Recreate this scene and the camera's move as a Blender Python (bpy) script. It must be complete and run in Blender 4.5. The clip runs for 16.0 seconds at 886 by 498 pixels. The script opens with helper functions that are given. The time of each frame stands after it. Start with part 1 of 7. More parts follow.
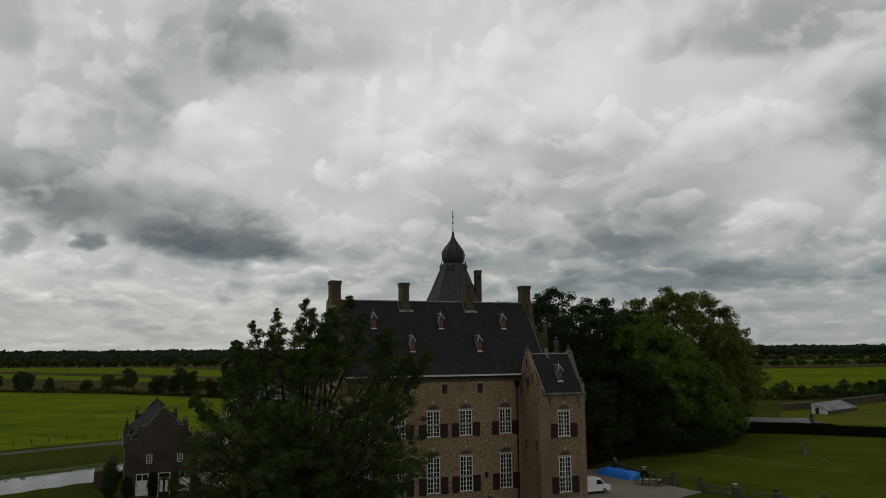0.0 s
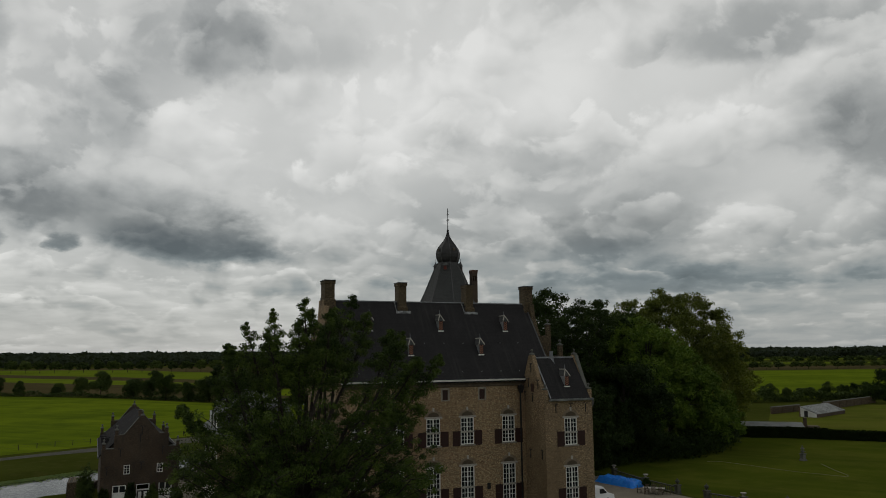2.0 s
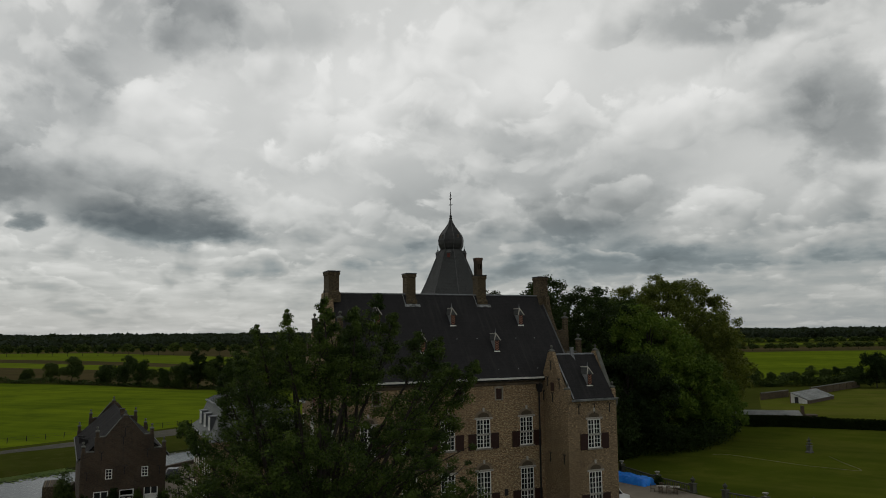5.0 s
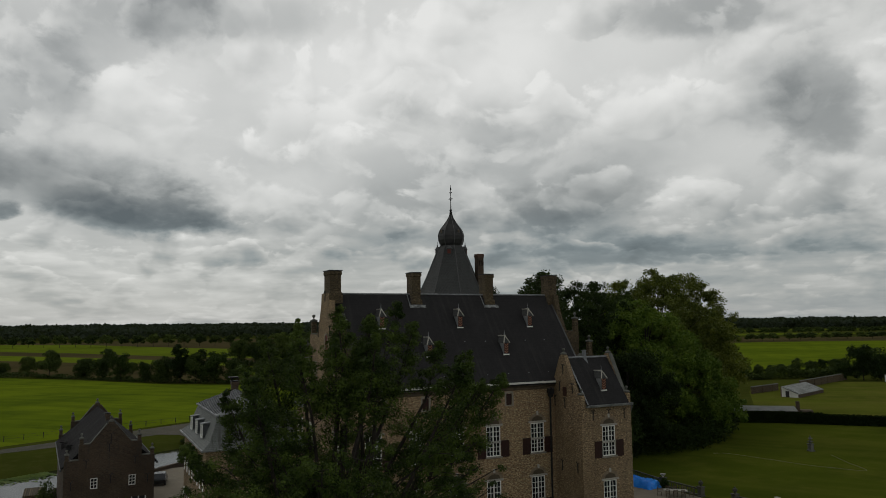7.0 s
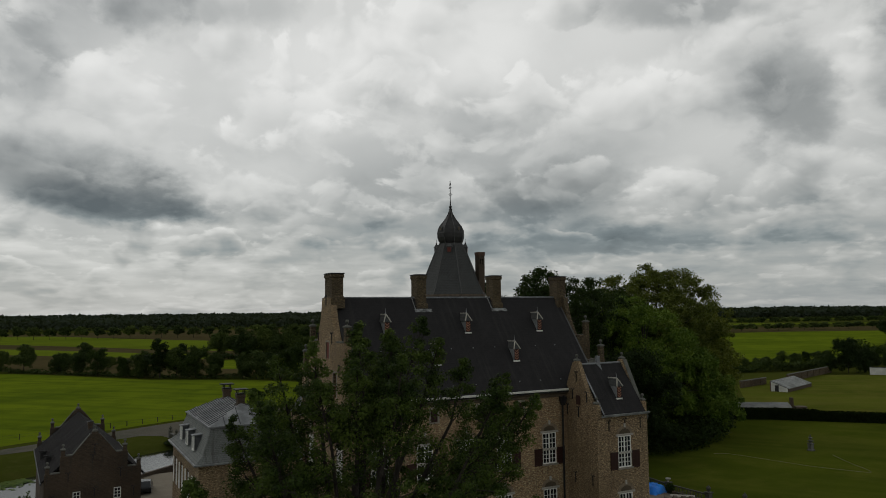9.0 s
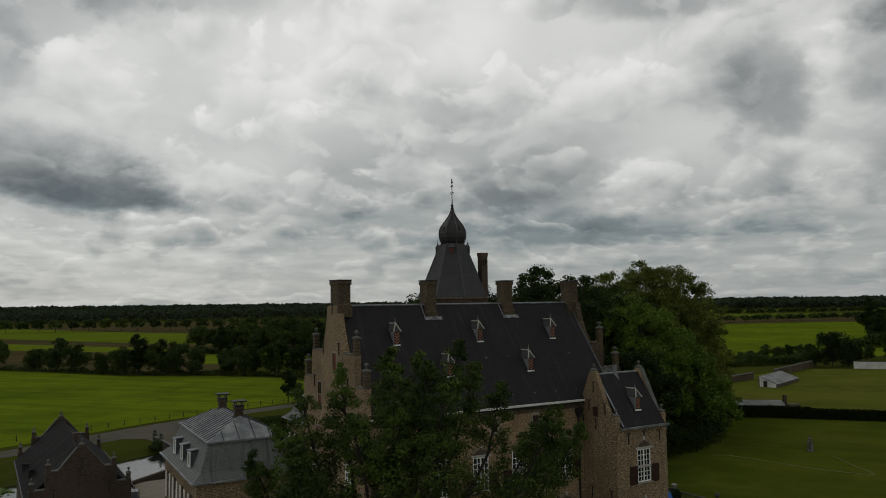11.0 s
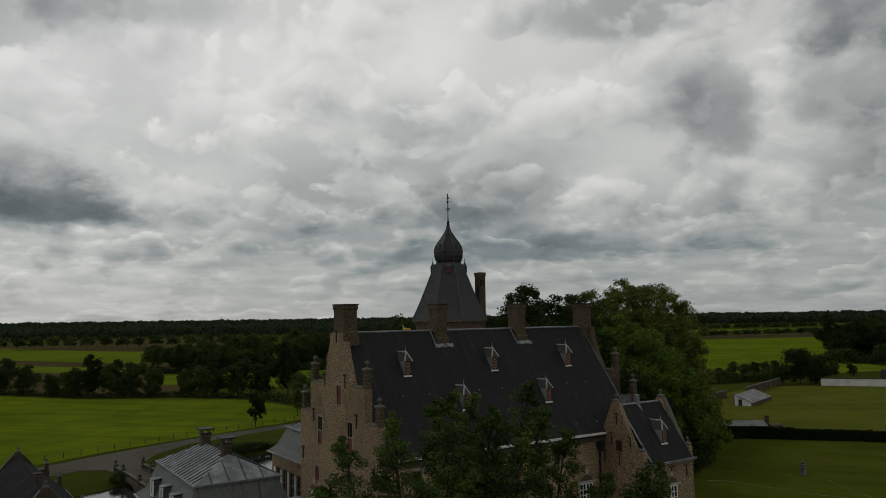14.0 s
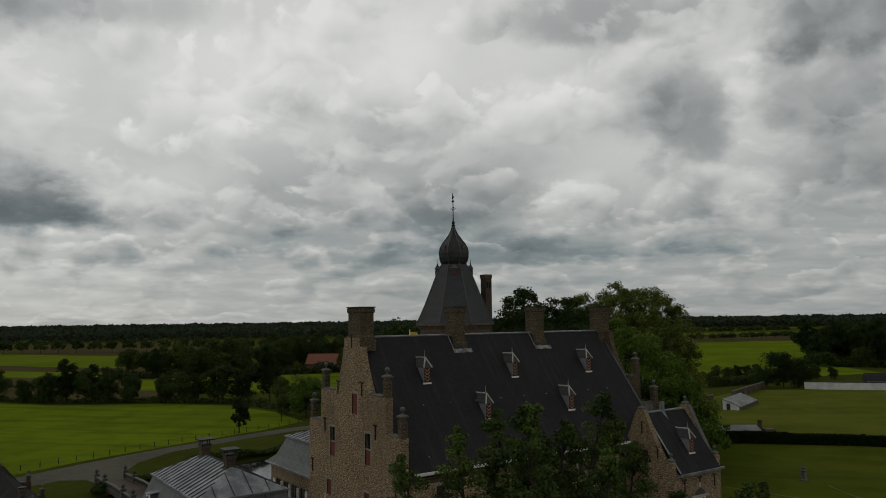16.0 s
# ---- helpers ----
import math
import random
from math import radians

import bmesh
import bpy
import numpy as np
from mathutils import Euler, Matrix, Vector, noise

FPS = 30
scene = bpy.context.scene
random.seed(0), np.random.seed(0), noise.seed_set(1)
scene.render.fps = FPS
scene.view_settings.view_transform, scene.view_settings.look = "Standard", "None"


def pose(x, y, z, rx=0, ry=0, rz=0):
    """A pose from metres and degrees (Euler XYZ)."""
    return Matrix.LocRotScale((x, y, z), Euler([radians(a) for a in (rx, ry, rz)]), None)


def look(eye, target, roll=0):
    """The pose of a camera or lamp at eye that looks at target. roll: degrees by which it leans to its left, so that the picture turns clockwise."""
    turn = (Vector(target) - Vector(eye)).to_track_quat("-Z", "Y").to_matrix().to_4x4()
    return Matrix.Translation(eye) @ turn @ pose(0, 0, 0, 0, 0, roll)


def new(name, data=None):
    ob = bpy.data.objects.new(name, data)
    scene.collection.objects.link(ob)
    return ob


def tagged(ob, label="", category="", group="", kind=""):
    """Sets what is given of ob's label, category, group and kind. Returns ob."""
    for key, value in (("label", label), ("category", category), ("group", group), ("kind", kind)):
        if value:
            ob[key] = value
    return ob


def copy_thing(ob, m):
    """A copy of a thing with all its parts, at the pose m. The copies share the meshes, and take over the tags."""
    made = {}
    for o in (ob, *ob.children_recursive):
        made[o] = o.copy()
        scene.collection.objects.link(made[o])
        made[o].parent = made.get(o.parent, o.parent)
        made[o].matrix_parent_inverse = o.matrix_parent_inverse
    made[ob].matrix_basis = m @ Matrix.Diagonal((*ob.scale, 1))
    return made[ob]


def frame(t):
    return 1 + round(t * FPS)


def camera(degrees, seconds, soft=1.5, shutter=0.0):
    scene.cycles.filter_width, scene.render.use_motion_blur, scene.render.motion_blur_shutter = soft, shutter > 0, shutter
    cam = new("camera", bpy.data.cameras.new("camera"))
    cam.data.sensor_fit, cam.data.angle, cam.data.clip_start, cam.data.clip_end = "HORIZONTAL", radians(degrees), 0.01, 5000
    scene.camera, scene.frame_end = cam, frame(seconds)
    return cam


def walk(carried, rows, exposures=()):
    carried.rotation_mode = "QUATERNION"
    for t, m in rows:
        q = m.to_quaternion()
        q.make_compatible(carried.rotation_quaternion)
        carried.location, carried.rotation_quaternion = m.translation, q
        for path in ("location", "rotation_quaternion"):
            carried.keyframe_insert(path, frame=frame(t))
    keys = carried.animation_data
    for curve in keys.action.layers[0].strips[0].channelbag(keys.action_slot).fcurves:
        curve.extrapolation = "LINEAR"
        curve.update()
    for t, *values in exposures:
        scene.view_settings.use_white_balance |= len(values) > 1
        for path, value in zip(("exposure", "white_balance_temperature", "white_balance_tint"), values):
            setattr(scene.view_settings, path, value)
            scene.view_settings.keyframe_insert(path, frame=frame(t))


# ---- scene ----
cam = camera(61.9, 16.0, soft=0.95)
METRES, EYE, TILT, LEAN, TURN = 38.0, 18.6, 14.5, -2.5, -21.5
ROWS = [
    (0.0, 0.0, 0.0, 0.0, -0.35, -6.77, 2.96),
    (0.5, -0.0147, 0.0297, -0.006, -0.8, -6.68, 2.83),
    (1.0, -0.0305, 0.0598, -0.0122, -1.24, -6.67, 2.72),
    (1.5, -0.0467, 0.0896, -0.0184, -1.67, -6.65, 2.62),
    (2.0, -0.0636, 0.1193, -0.0233, -2.04, -6.69, 2.52),
    (2.5, -0.08, 0.149, -0.0248, -2.33, -7.01, 2.46),
    (3.0, -0.0961, 0.1776, -0.0236, -2.62, -7.46, 2.38),
    (3.5, -0.1123, 0.2068, -0.0223, -2.98, -7.82, 2.31),
    (6.0, -0.1922, 0.3385, -0.0159, -4.75, -8.56, 1.92),
    (6.5, -0.206, 0.365, -0.0134, -5.11, -8.86, 1.83),
    (7.0, -0.2203, 0.3939, -0.0113, -5.53, -9.07, 1.76),
    (7.5, -0.2348, 0.4208, -0.0079, -5.97, -9.3, 1.66),
    (8.0, -0.2491, 0.4498, -0.0048, -6.43, -9.48, 1.56),
    (8.5, -0.2629, 0.4783, -0.0019, -6.87, -9.65, 1.47),
    (9.0, -0.2772, 0.505, 0.0014, -7.14, -9.92, 1.42),
    (11.5, -0.3555, 0.6324, 0.0228, -9.27, -10.78, 0.96),
    (12.0, -0.3692, 0.6573, 0.0242, -9.67, -10.73, 0.89),
    (12.5, -0.3837, 0.6834, 0.0203, -10.19, -10.24, 0.79),
    (13.0, -0.4003, 0.7098, 0.0153, -10.9, -9.75, 0.59),
    (13.5, -0.4164, 0.7362, 0.0111, -11.51, -9.59, 0.42),
    (14.0, -0.4332, 0.7605, 0.0067, -12.08, -9.52, 0.29),
    (14.5, -0.45, 0.7843, 0.0027, -12.55, -9.51, 0.13),
    (15.0, -0.4669, 0.8085, -0.0026, -13.03, -9.43, 0.01),
    (15.5, -0.4837, 0.8309, -0.0071, -13.5, -9.4, -0.14),
    (16.0, -0.5004, 0.8554, -0.0138, -13.92, -9.24, -0.22),
]
walk(cam, [(t, pose(0, 0, EYE, TILT, LEAN, TURN) @ pose(METRES * x, METRES * y, METRES * z, 90 + pitch, roll, yaw)) for t, x, y, z, yaw, pitch, roll in ROWS],
     exposures=[(0.0, 0.02), (3.0, 0.04), (6.0, 0.11), (9.0, 0.11), (12.0, 0.07), (14.0, 0.0), (16.0, 0.0)])

# ---- world and sun: a bright overcast sky with heavy drifting clouds ----
world = bpy.data.worlds.new("sky")
scene.world = world
world.use_nodes = True
wt = world.node_tree
wt.nodes.clear()


class Net:
    """A small helper to write node trees."""

    def __init__(self, tree):
        self.tree = tree

    def add(self, kind, settings=None, **inputs):
        node = self.tree.nodes.new(kind)
        for key, value in (settings or {}).items():
            setattr(node, key, value)
        for key, value in inputs.items():
            self.put(node.inputs[key.replace("_", " ")], value)
        return node

    def put(self, socket, value):
        if isinstance(value, bpy.types.NodeSocket):
            self.tree.links.new(value, socket)
        elif value is not None:
            socket.default_value = value

    def math(self, op, a, b=None, c=None, clamp=False):
        node = self.tree.nodes.new("ShaderNodeMath")
        node.operation, node.use_clamp = op, clamp
        for i, value in enumerate((a, b, c)):
            self.put(node.inputs[i], value)
        return node.outputs[0]

    def ramp(self, value, stops):
        node = self.tree.nodes.new("ShaderNodeValToRGB")
        el = node.color_ramp.elements
        while len(el) < len(stops):
            el.new(0.5)
        for e, (pos, col) in zip(el, stops):
            e.position = pos
            e.color = (*col, 1) if len(col) == 3 else col
        self.put(node.inputs[0], value)
        return node.outputs[0]

    def mix(self, fac, a, b, blend="MIX"):
        node = self.tree.nodes.new("ShaderNodeMix")
        node.data_type, node.blend_type = "RGBA", blend
        self.put(node.inputs[0], fac)
        for i, value in ((6, a), (7, b)):
            if isinstance(value, tuple) and len(value) == 3:
                value = (*value, 1)
            self.put(node.inputs[i], value)
        return node.outputs[2]

    def smooth(self, value, lo, hi, out0=0.0, out1=1.0):
        node = self.tree.nodes.new("ShaderNodeMapRange")
        node.interpolation_type = "SMOOTHSTEP"
        for i, v in enumerate((value, lo, hi, out0, out1)):
            self.put(node.inputs[i], v)
        return node.outputs[0]

    def noise(self, vec, scale, detail=4.0, rough=0.55, distort=0.0, colour=False):
        node = self.tree.nodes.new("ShaderNodeTexNoise")
        self.put(node.inputs["Vector"], vec)
        for key, v in (("Scale", scale), ("Detail", detail), ("Roughness", rough), ("Distortion", distort)):
            self.put(node.inputs[key], v)
        return node.outputs["Color" if colour else "Fac"]


SUN_AZ, SUN_EL = -25.0, 55.0

n = Net(wt)
tc = n.add("ShaderNodeTexCoord").outputs["Generated"]
sep = n.add("ShaderNodeSeparateXYZ", Vector=tc)
dx, dy, dz = sep.outputs
az = n.math("DEGREES", n.math("ARCTAN2", dx, dy))
el = n.math("DEGREES", n.math("ARCSINE", dz))
# the cloud field in degrees, flattened towards the horizon
flat = n.math("MULTIPLY", n.math("POWER", n.math("DIVIDE", n.math("MAXIMUM", el, 0.05), 12.0), 0.62), 22.0)
wide = n.math("MULTIPLY", az, 0.74)
angle = n.add("ShaderNodeCombineXYZ", X=wide, Y=flat, Z=0.0).outputs[0]
angle_up = n.add("ShaderNodeCombineXYZ", X=n.math("ADD", wide, -0.5), Y=n.math("ADD", flat, 1.3), Z=0.0).outputs[0]
warp = n.add("ShaderNodeSeparateXYZ", Vector=n.noise(angle, 0.16, 6.0, 0.58, 0.0, True)).outputs
waz = n.math("ADD", az, n.math("MULTIPLY_ADD", warp[0], 7.0, -3.5))
wel = n.math("ADD", el, n.math("MULTIPLY_ADD", warp[1], 3.6, -1.8))
wisp = n.noise(angle, 0.3, 6.0, 0.55, 0.1)
# the heavy clouds: azimuth, elevation, half width, half height, lean, weight
WEST_CLOUDS = [
    (4.6, 7.6, 6.6, 1.5, -0.02, 0.38), (-1.5, 9.3, 11.5, 1.9, -0.17, 0.3), (-9.5, 11.2, 5.0, 1.8, -0.15, 0.14), (11.0, 7.6, 3.6, 0.9, 0, 0.12),
    (5.7, 22.2, 3.2, 2.7, 0, 0.3), (1.5, 20.3, 4.0, 3.4, 0, 0.11), (-2.3, 15.0, 3.4, 2.8, 0, 0.14), (13.0, 22.4, 4.4, 1.8, 0.2, 0.14),
    (-4.4, 7.5, 1.0, 0.7, 0, 0.5), (-8.7, 7.3, 0.9, 0.8, 0, 0.3), (-10.8, 21.6, 2.2, 2.2, 0, 0.2), (15.9, 4.6, 6.9, 1.2, 0, 0.12)]
EAST_CLOUDS = [
    (22.9, 16.2, 3.4, 1.0, -0.2, 0.12), (30.8, 13.7, 2.6, 2.4, 0, 0.11), (37.0, 8.3, 5.6, 1.7, 0, 0.17), (32.0, 7.4, 3.6, 1.4, 0, 0.14),
    (38.4, 5.3, 6.0, 0.9, 0, 0.26), (45.0, 4.9, 5.4, 0.9, 0, 0.24), (33.0, 4.6, 3.0, 0.8, 0, 0.12), (21.0, 6.0, 7.0, 1.3, 0, 0.12), (39.2, 10.4, 3.4, 2.0, 0, 0.05)]
FAR_EAST_CLOUDS = [
    (53.8, 12.9, 2.9, 3.4, 0.3, 0.32), (50.8, 14.5, 2.2, 2.2, 0, 0.12), (48.0, 21.6, 8.0, 1.8, 0, 0.24), (63.4, 14.6, 4.6, 2.8, 0, 0.28),
    (65.2, 19.8, 5.8, 2.8, 0, 0.42), (66.5, 10.5, 4.2, 2.6, 0, 0.2), (61.6, 8.6, 3.4, 1.2, 0, 0.1)]
shade = None
edge = n.math("MULTIPLY_ADD", wisp, 2.4, -1.2)
for a0, e0, sa, se, lean, weight in WEST_CLOUDS + EAST_CLOUDS + FAR_EAST_CLOUDS:
    ua = n.math("SUBTRACT", waz, a0)
    ue = n.math("SUBTRACT", n.math("SUBTRACT", wel, e0), n.math("MULTIPLY", ua, lean))
    # flat firm bases, soft tops
    tall = n.math("MAXIMUM", n.math("DIVIDE", ue, se * 1.6), n.math("DIVIDE", ue, -se * 0.75))
    r2 = n.math("ADD", n.math("POWER", n.math("ABSOLUTE", n.math("DIVIDE", ua, sa)), 2.0), n.math("POWER", tall, 2.0))
    one = n.math("MULTIPLY", n.smooth(n.math("ADD", r2, edge), 1.8, -0.1), weight)
    shade = one if shade is None else n.math("ADD", shade, one)
# banks of soft billows over one another: bright thin edges, darker thick middles and undersides
dark = n.math("MULTIPLY_ADD", n.noise(angle, 0.045, 3.0, 0.5), 0.5, -0.03)
for scale, cut, soft, depth, seed in ((0.055, 0.47, 0.12, 0.18, 31.0), (0.115, 0.49, 0.09, 0.15, 77.0), (0.24, 0.515, 0.07, 0.1, 124.0)):
    shift = n.add("ShaderNodeVectorMath", {"operation": "ADD"})
    n.put(shift.inputs[0], angle)
    shift.inputs[1].default_value = (seed, -seed, 0.0)
    shift_up = n.add("ShaderNodeVectorMath", {"operation": "ADD"})
    n.put(shift_up.inputs[0], angle_up)
    shift_up.inputs[1].default_value = (seed, -seed, 0.0)
    here = n.noise(shift.outputs[0], scale, 7.0, 0.52, 0.3)
    above = n.noise(shift_up.outputs[0], scale, 3.0, 0.48, 0.2)
    mask = n.smooth(here, cut - soft * 0.5, cut + soft * 0.5)
    thick = n.smooth(here, cut, cut + 0.22, 0.02, depth)
    lit = n.math("MULTIPLY", n.math("SUBTRACT", here, above), -0.75)
    layer = n.math("ADD", n.math("ADD", thick, lit), 0.07)
    under = n.math("MULTIPLY", dark, n.math("SUBTRACT", 1.0, mask))
    dark = n.math("ADD", under, n.math("MULTIPLY", mask, n.math("ADD", n.math("MULTIPLY", dark, 0.5), layer)))
dark = n.math("ADD", dark, shade)
# thin level bars of cloud low down
bars = n.noise(n.add("ShaderNodeCombineXYZ", X=n.math("MULTIPLY", az, 0.2), Y=n.math("MULTIPLY", el, 1.3), Z=0.0).outputs[0], 0.9, 5.0, 0.55, 0.2)
dark = n.math("ADD", dark, n.math("MULTIPLY", n.math("SUBTRACT", bars, 0.5), n.smooth(el, 8.0, 3.0, 0.0, 0.5)))
# rows of small flat-based clouds low over the land
rows = n.add("ShaderNodeCombineXYZ", X=az, Y=n.math("MULTIPLY", n.math("POWER", n.math("MAXIMUM", el, 0.05), 0.8), 3.6), Z=3.0).outputs[0]
rows_up = n.add("ShaderNodeCombineXYZ", X=az, Y=n.math("MULTIPLY_ADD", n.math("POWER", n.math("MAXIMUM", el, 0.05), 0.8), 3.6, 0.9), Z=3.0).outputs[0]
puff = n.noise(rows, 0.26, 6.0, 0.52, 0.2)
puff_up = n.noise(rows_up, 0.26, 3.0, 0.52, 0.2)
body = n.smooth(puff, 0.47, 0.54)
small = n.math("MULTIPLY", body, n.math("MULTIPLY_ADD", n.math("SUBTRACT", puff_up, puff), 1.05, n.smooth(puff, 0.5, 0.66, -0.03, 0.13)))
dark = n.math("ADD", dark, n.math("MULTIPLY", small, n.smooth(el, 12.0, 6.0)))
# the cloud grows heavier to the east
dark = n.math("ADD", dark, n.math("MULTIPLY", n.smooth(az, 14.0, 40.0, 0.0, 0.17), n.smooth(el, 13.0, 6.0)))
# bright breaks in the deck
for a0, e0, s, w in ((3.9, 17.3, 5.0, 0.1), (29, 20, 7.0, 0.10), (-8, 5.9, 3.0, 0.1), (42, 17.5, 6, 0.08), (30.7, 9.5, 2.5, 0.12), (18, 18, 6, 0.10), (58.5, 8, 3, 0.14), (45, 9, 3, 0.08)):
    r2 = n.math("ADD", n.math("POWER", n.math("ABSOLUTE", n.math("DIVIDE", n.math("SUBTRACT", waz, a0), s)), 2.0),
                n.math("POWER", n.math("ABSOLUTE", n.math("DIVIDE", n.math("SUBTRACT", wel, e0), s * 0.7)), 2.0))
    dark = n.math("SUBTRACT", dark, n.math("MULTIPLY", n.smooth(r2, 1.4, 0.0), w))
# above the view the sky is darkened, to dim the light on the ground
dark = n.math("ADD", dark, n.smooth(el, 30.0, 48.0, 0.0, 0.45))
dark = n.math("ADD", dark, n.smooth(el, 17.0, 5.0, -0.035, 0.08))
grey = n.ramp(dark, [(0.0, (0.75, 0.747, 0.72)), (0.2, (0.57, 0.572, 0.548)), (0.4, (0.378, 0.386, 0.371)),
                     (0.68, (0.192, 0.201, 0.194)), (1.0, (0.083, 0.092, 0.092))])
blue = n.math("MULTIPLY", n.smooth(el, 10.0, 5.0), n.smooth(dark, 0.35, 0.75))
grey = n.mix(n.math("MULTIPLY", blue, 0.8), grey, (0.84, 0.98, 1.08), "MULTIPLY")
haze = n.smooth(el, 6.5, 0.5)
grey = n.mix(n.math("MULTIPLY", haze, 0.4), grey, (0.375, 0.392, 0.395))
sky = n.add("ShaderNodeTexSky", {"sky_type": "NISHITA", "sun_disc": False, "sun_elevation": radians(SUN_EL),
                                 "sun_rotation": radians(SUN_AZ)}).outputs[0]
sky = n.mix(1.0, sky, (0.09, 0.09, 0.09), "MULTIPLY")
col = n.mix(0.93, sky, grey)
bg = n.add("ShaderNodeBackground", Color=col, Strength=1.0)
n.add("ShaderNodeOutputWorld", Surface=bg.outputs[0])

sun = new("sun", bpy.data.lights.new("sun", "SUN"))
sun.data.energy, sun.data.angle, sun.data.color = 0.25, radians(25), (1.0, 0.96, 0.9)
a, e = radians(SUN_AZ), radians(SUN_EL)
sun.matrix_world = look((0, 0, 60), (-math.sin(a) * math.cos(e), -math.cos(a) * math.cos(e), 60 - math.sin(e)))

# ---- materials ----


def material(name, build, rough=0.85, metal=0.0, spec=0.3):
    mat = bpy.data.materials.new(name)
    mat.use_nodes = True
    m = Net(mat.node_tree)
    bsdf = mat.node_tree.nodes["Principled BSDF"]
    m.bsdf = bsdf
    bsdf.inputs["Roughness"].default_value = rough
    bsdf.inputs["Metallic"].default_value = metal
    bsdf.inputs["Specular IOR Level"].default_value = spec
    m.obj = m.add("ShaderNodeTexCoord").outputs["Object"]
    colour = build(m)
    if colour is not None:
        m.put(bsdf.inputs["Base Color"], colour if isinstance(colour, bpy.types.NodeSocket) else (*colour, 1))
    return mat


def bump(m, height, strength=0.5, distance=0.02):
    node = m.add("ShaderNodeBump", Height=height, Strength=strength, Distance=distance)
    m.put(m.bsdf.inputs["Normal"], node.outputs[0])


def wall_uv(m, scale=1.0):
    s = m.add("ShaderNodeSeparateXYZ", Vector=m.obj).outputs
    nrm = m.add("ShaderNodeSeparateXYZ", Vector=m.add("ShaderNodeNewGeometry").outputs["True Normal"]).outputs
    along_y = m.math("GREATER_THAN", m.math("ABSOLUTE", nrm[0]), m.math("ABSOLUTE", nrm[1]))
    u = m.math("ADD", m.math("MULTIPLY", along_y, s[1]), m.math("MULTIPLY", m.math("SUBTRACT", 1.0, along_y), s[0]))
    return m.add("ShaderNodeCombineXYZ", X=u, Y=s[2], Z=0.0).outputs[0], s


def brickwork(c1, c2, mortar, pale, soot=0.5, fleck=1.0):
    def build(m):
        uv, s = wall_uv(m)
        tex = m.add("ShaderNodeTexBrick", {"offset": 0.5}, Vector=uv, Color1=(*c1, 1), Color2=(*c2, 1), Mortar=(*mortar, 1))
        tex.inputs["Scale"].default_value = 1.0
        tex.inputs["Brick Width"].default_value, tex.inputs["Row Height"].default_value = 0.32, 0.125
        tex.inputs["Mortar Size"].default_value, tex.inputs["Mortar Smooth"].default_value = 0.019, 0.2
        blotch = m.noise(m.obj, 0.35, 5, 0.65)
        broad = m.noise(m.obj, 0.16, 4, 0.6)
        fine_n = m.noise(m.add("ShaderNodeMapping", Vector=uv, Scale=(1.0, 2.8, 1)).outputs[0], 4.4, 5, 0.86)
        c = m.mix(m.math("MULTIPLY", m.smooth(blotch, 0.4, 0.66), 0.5), tex.outputs[0], pale)
        c = m.mix(m.math("MULTIPLY", m.smooth(fine_n, 0.505, 0.565), 0.85 * fleck), c, tuple(v * 0.3 for v in c1))
        c = m.mix(m.math("MULTIPLY", m.smooth(fine_n, 0.47, 0.41), 0.82 * fleck), c, tuple(min(0.62, v * 2.15) for v in pale))
        c = m.mix(m.math("MULTIPLY", m.smooth(broad, 0.46, 0.66), 0.45), c, tuple(v * 0.45 for v in c1))
        streak = m.noise(m.add("ShaderNodeMapping", Vector=uv, Scale=(1.4, 0.12, 1)).outputs[0], 1.6, 5, 0.6)
        c = m.mix(m.math("MULTIPLY", m.smooth(streak, 0.5, 0.75), soot), c, (0.045, 0.04, 0.035))
        bump(m, m.math("SUBTRACT", m.math("MULTIPLY", fine_n, 0.8), tex.outputs[1]), 0.8, 0.02)
        return c
    return build


def slatework(base, dark_c, w=0.22, h=0.16, stain=0.4):
    def build(m):
        uv, s = wall_uv(m)
        tex = m.add("ShaderNodeTexBrick", {"offset": 0.5}, Vector=uv, Color1=(*base, 1), Color2=(*[v * 0.86 for v in base], 1), Mortar=(*dark_c, 1))
        tex.inputs["Scale"].default_value = 1.0
        tex.inputs["Brick Width"].default_value, tex.inputs["Row Height"].default_value = w, h
        tex.inputs["Mortar Size"].default_value = 0.012
        patch = m.noise(m.obj, 0.5, 6, 0.65)
        streak = m.noise(m.add("ShaderNodeMapping", Vector=uv, Scale=(1.6, 0.1, 1)).outputs[0], 1.5, 5, 0.6)
        c = m.mix(m.math("MULTIPLY", m.smooth(patch, 0.48, 0.75), 0.4), tex.outputs[0], tuple(v * 1.5 for v in base))
        c = m.mix(m.math("MULTIPLY", m.smooth(streak, 0.5, 0.72), stain), c, (0.075, 0.078, 0.07))
        blot = m.noise(m.obj, 1.7, 6, 0.7)
        c = m.mix(m.math("MULTIPLY", m.smooth(blot, 0.52, 0.68), stain * 0.7), c, tuple(v * 0.45 for v in base))
        bump(m, m.math("ADD", m.math("MULTIPLY", tex.outputs[1], -1.0), m.noise(uv, 9.0, 2)), 0.5, 0.012)
        m.put(m.bsdf.inputs["Roughness"], m.smooth(patch, 0.3, 0.7, 0.68, 0.85))
        return c
    return build


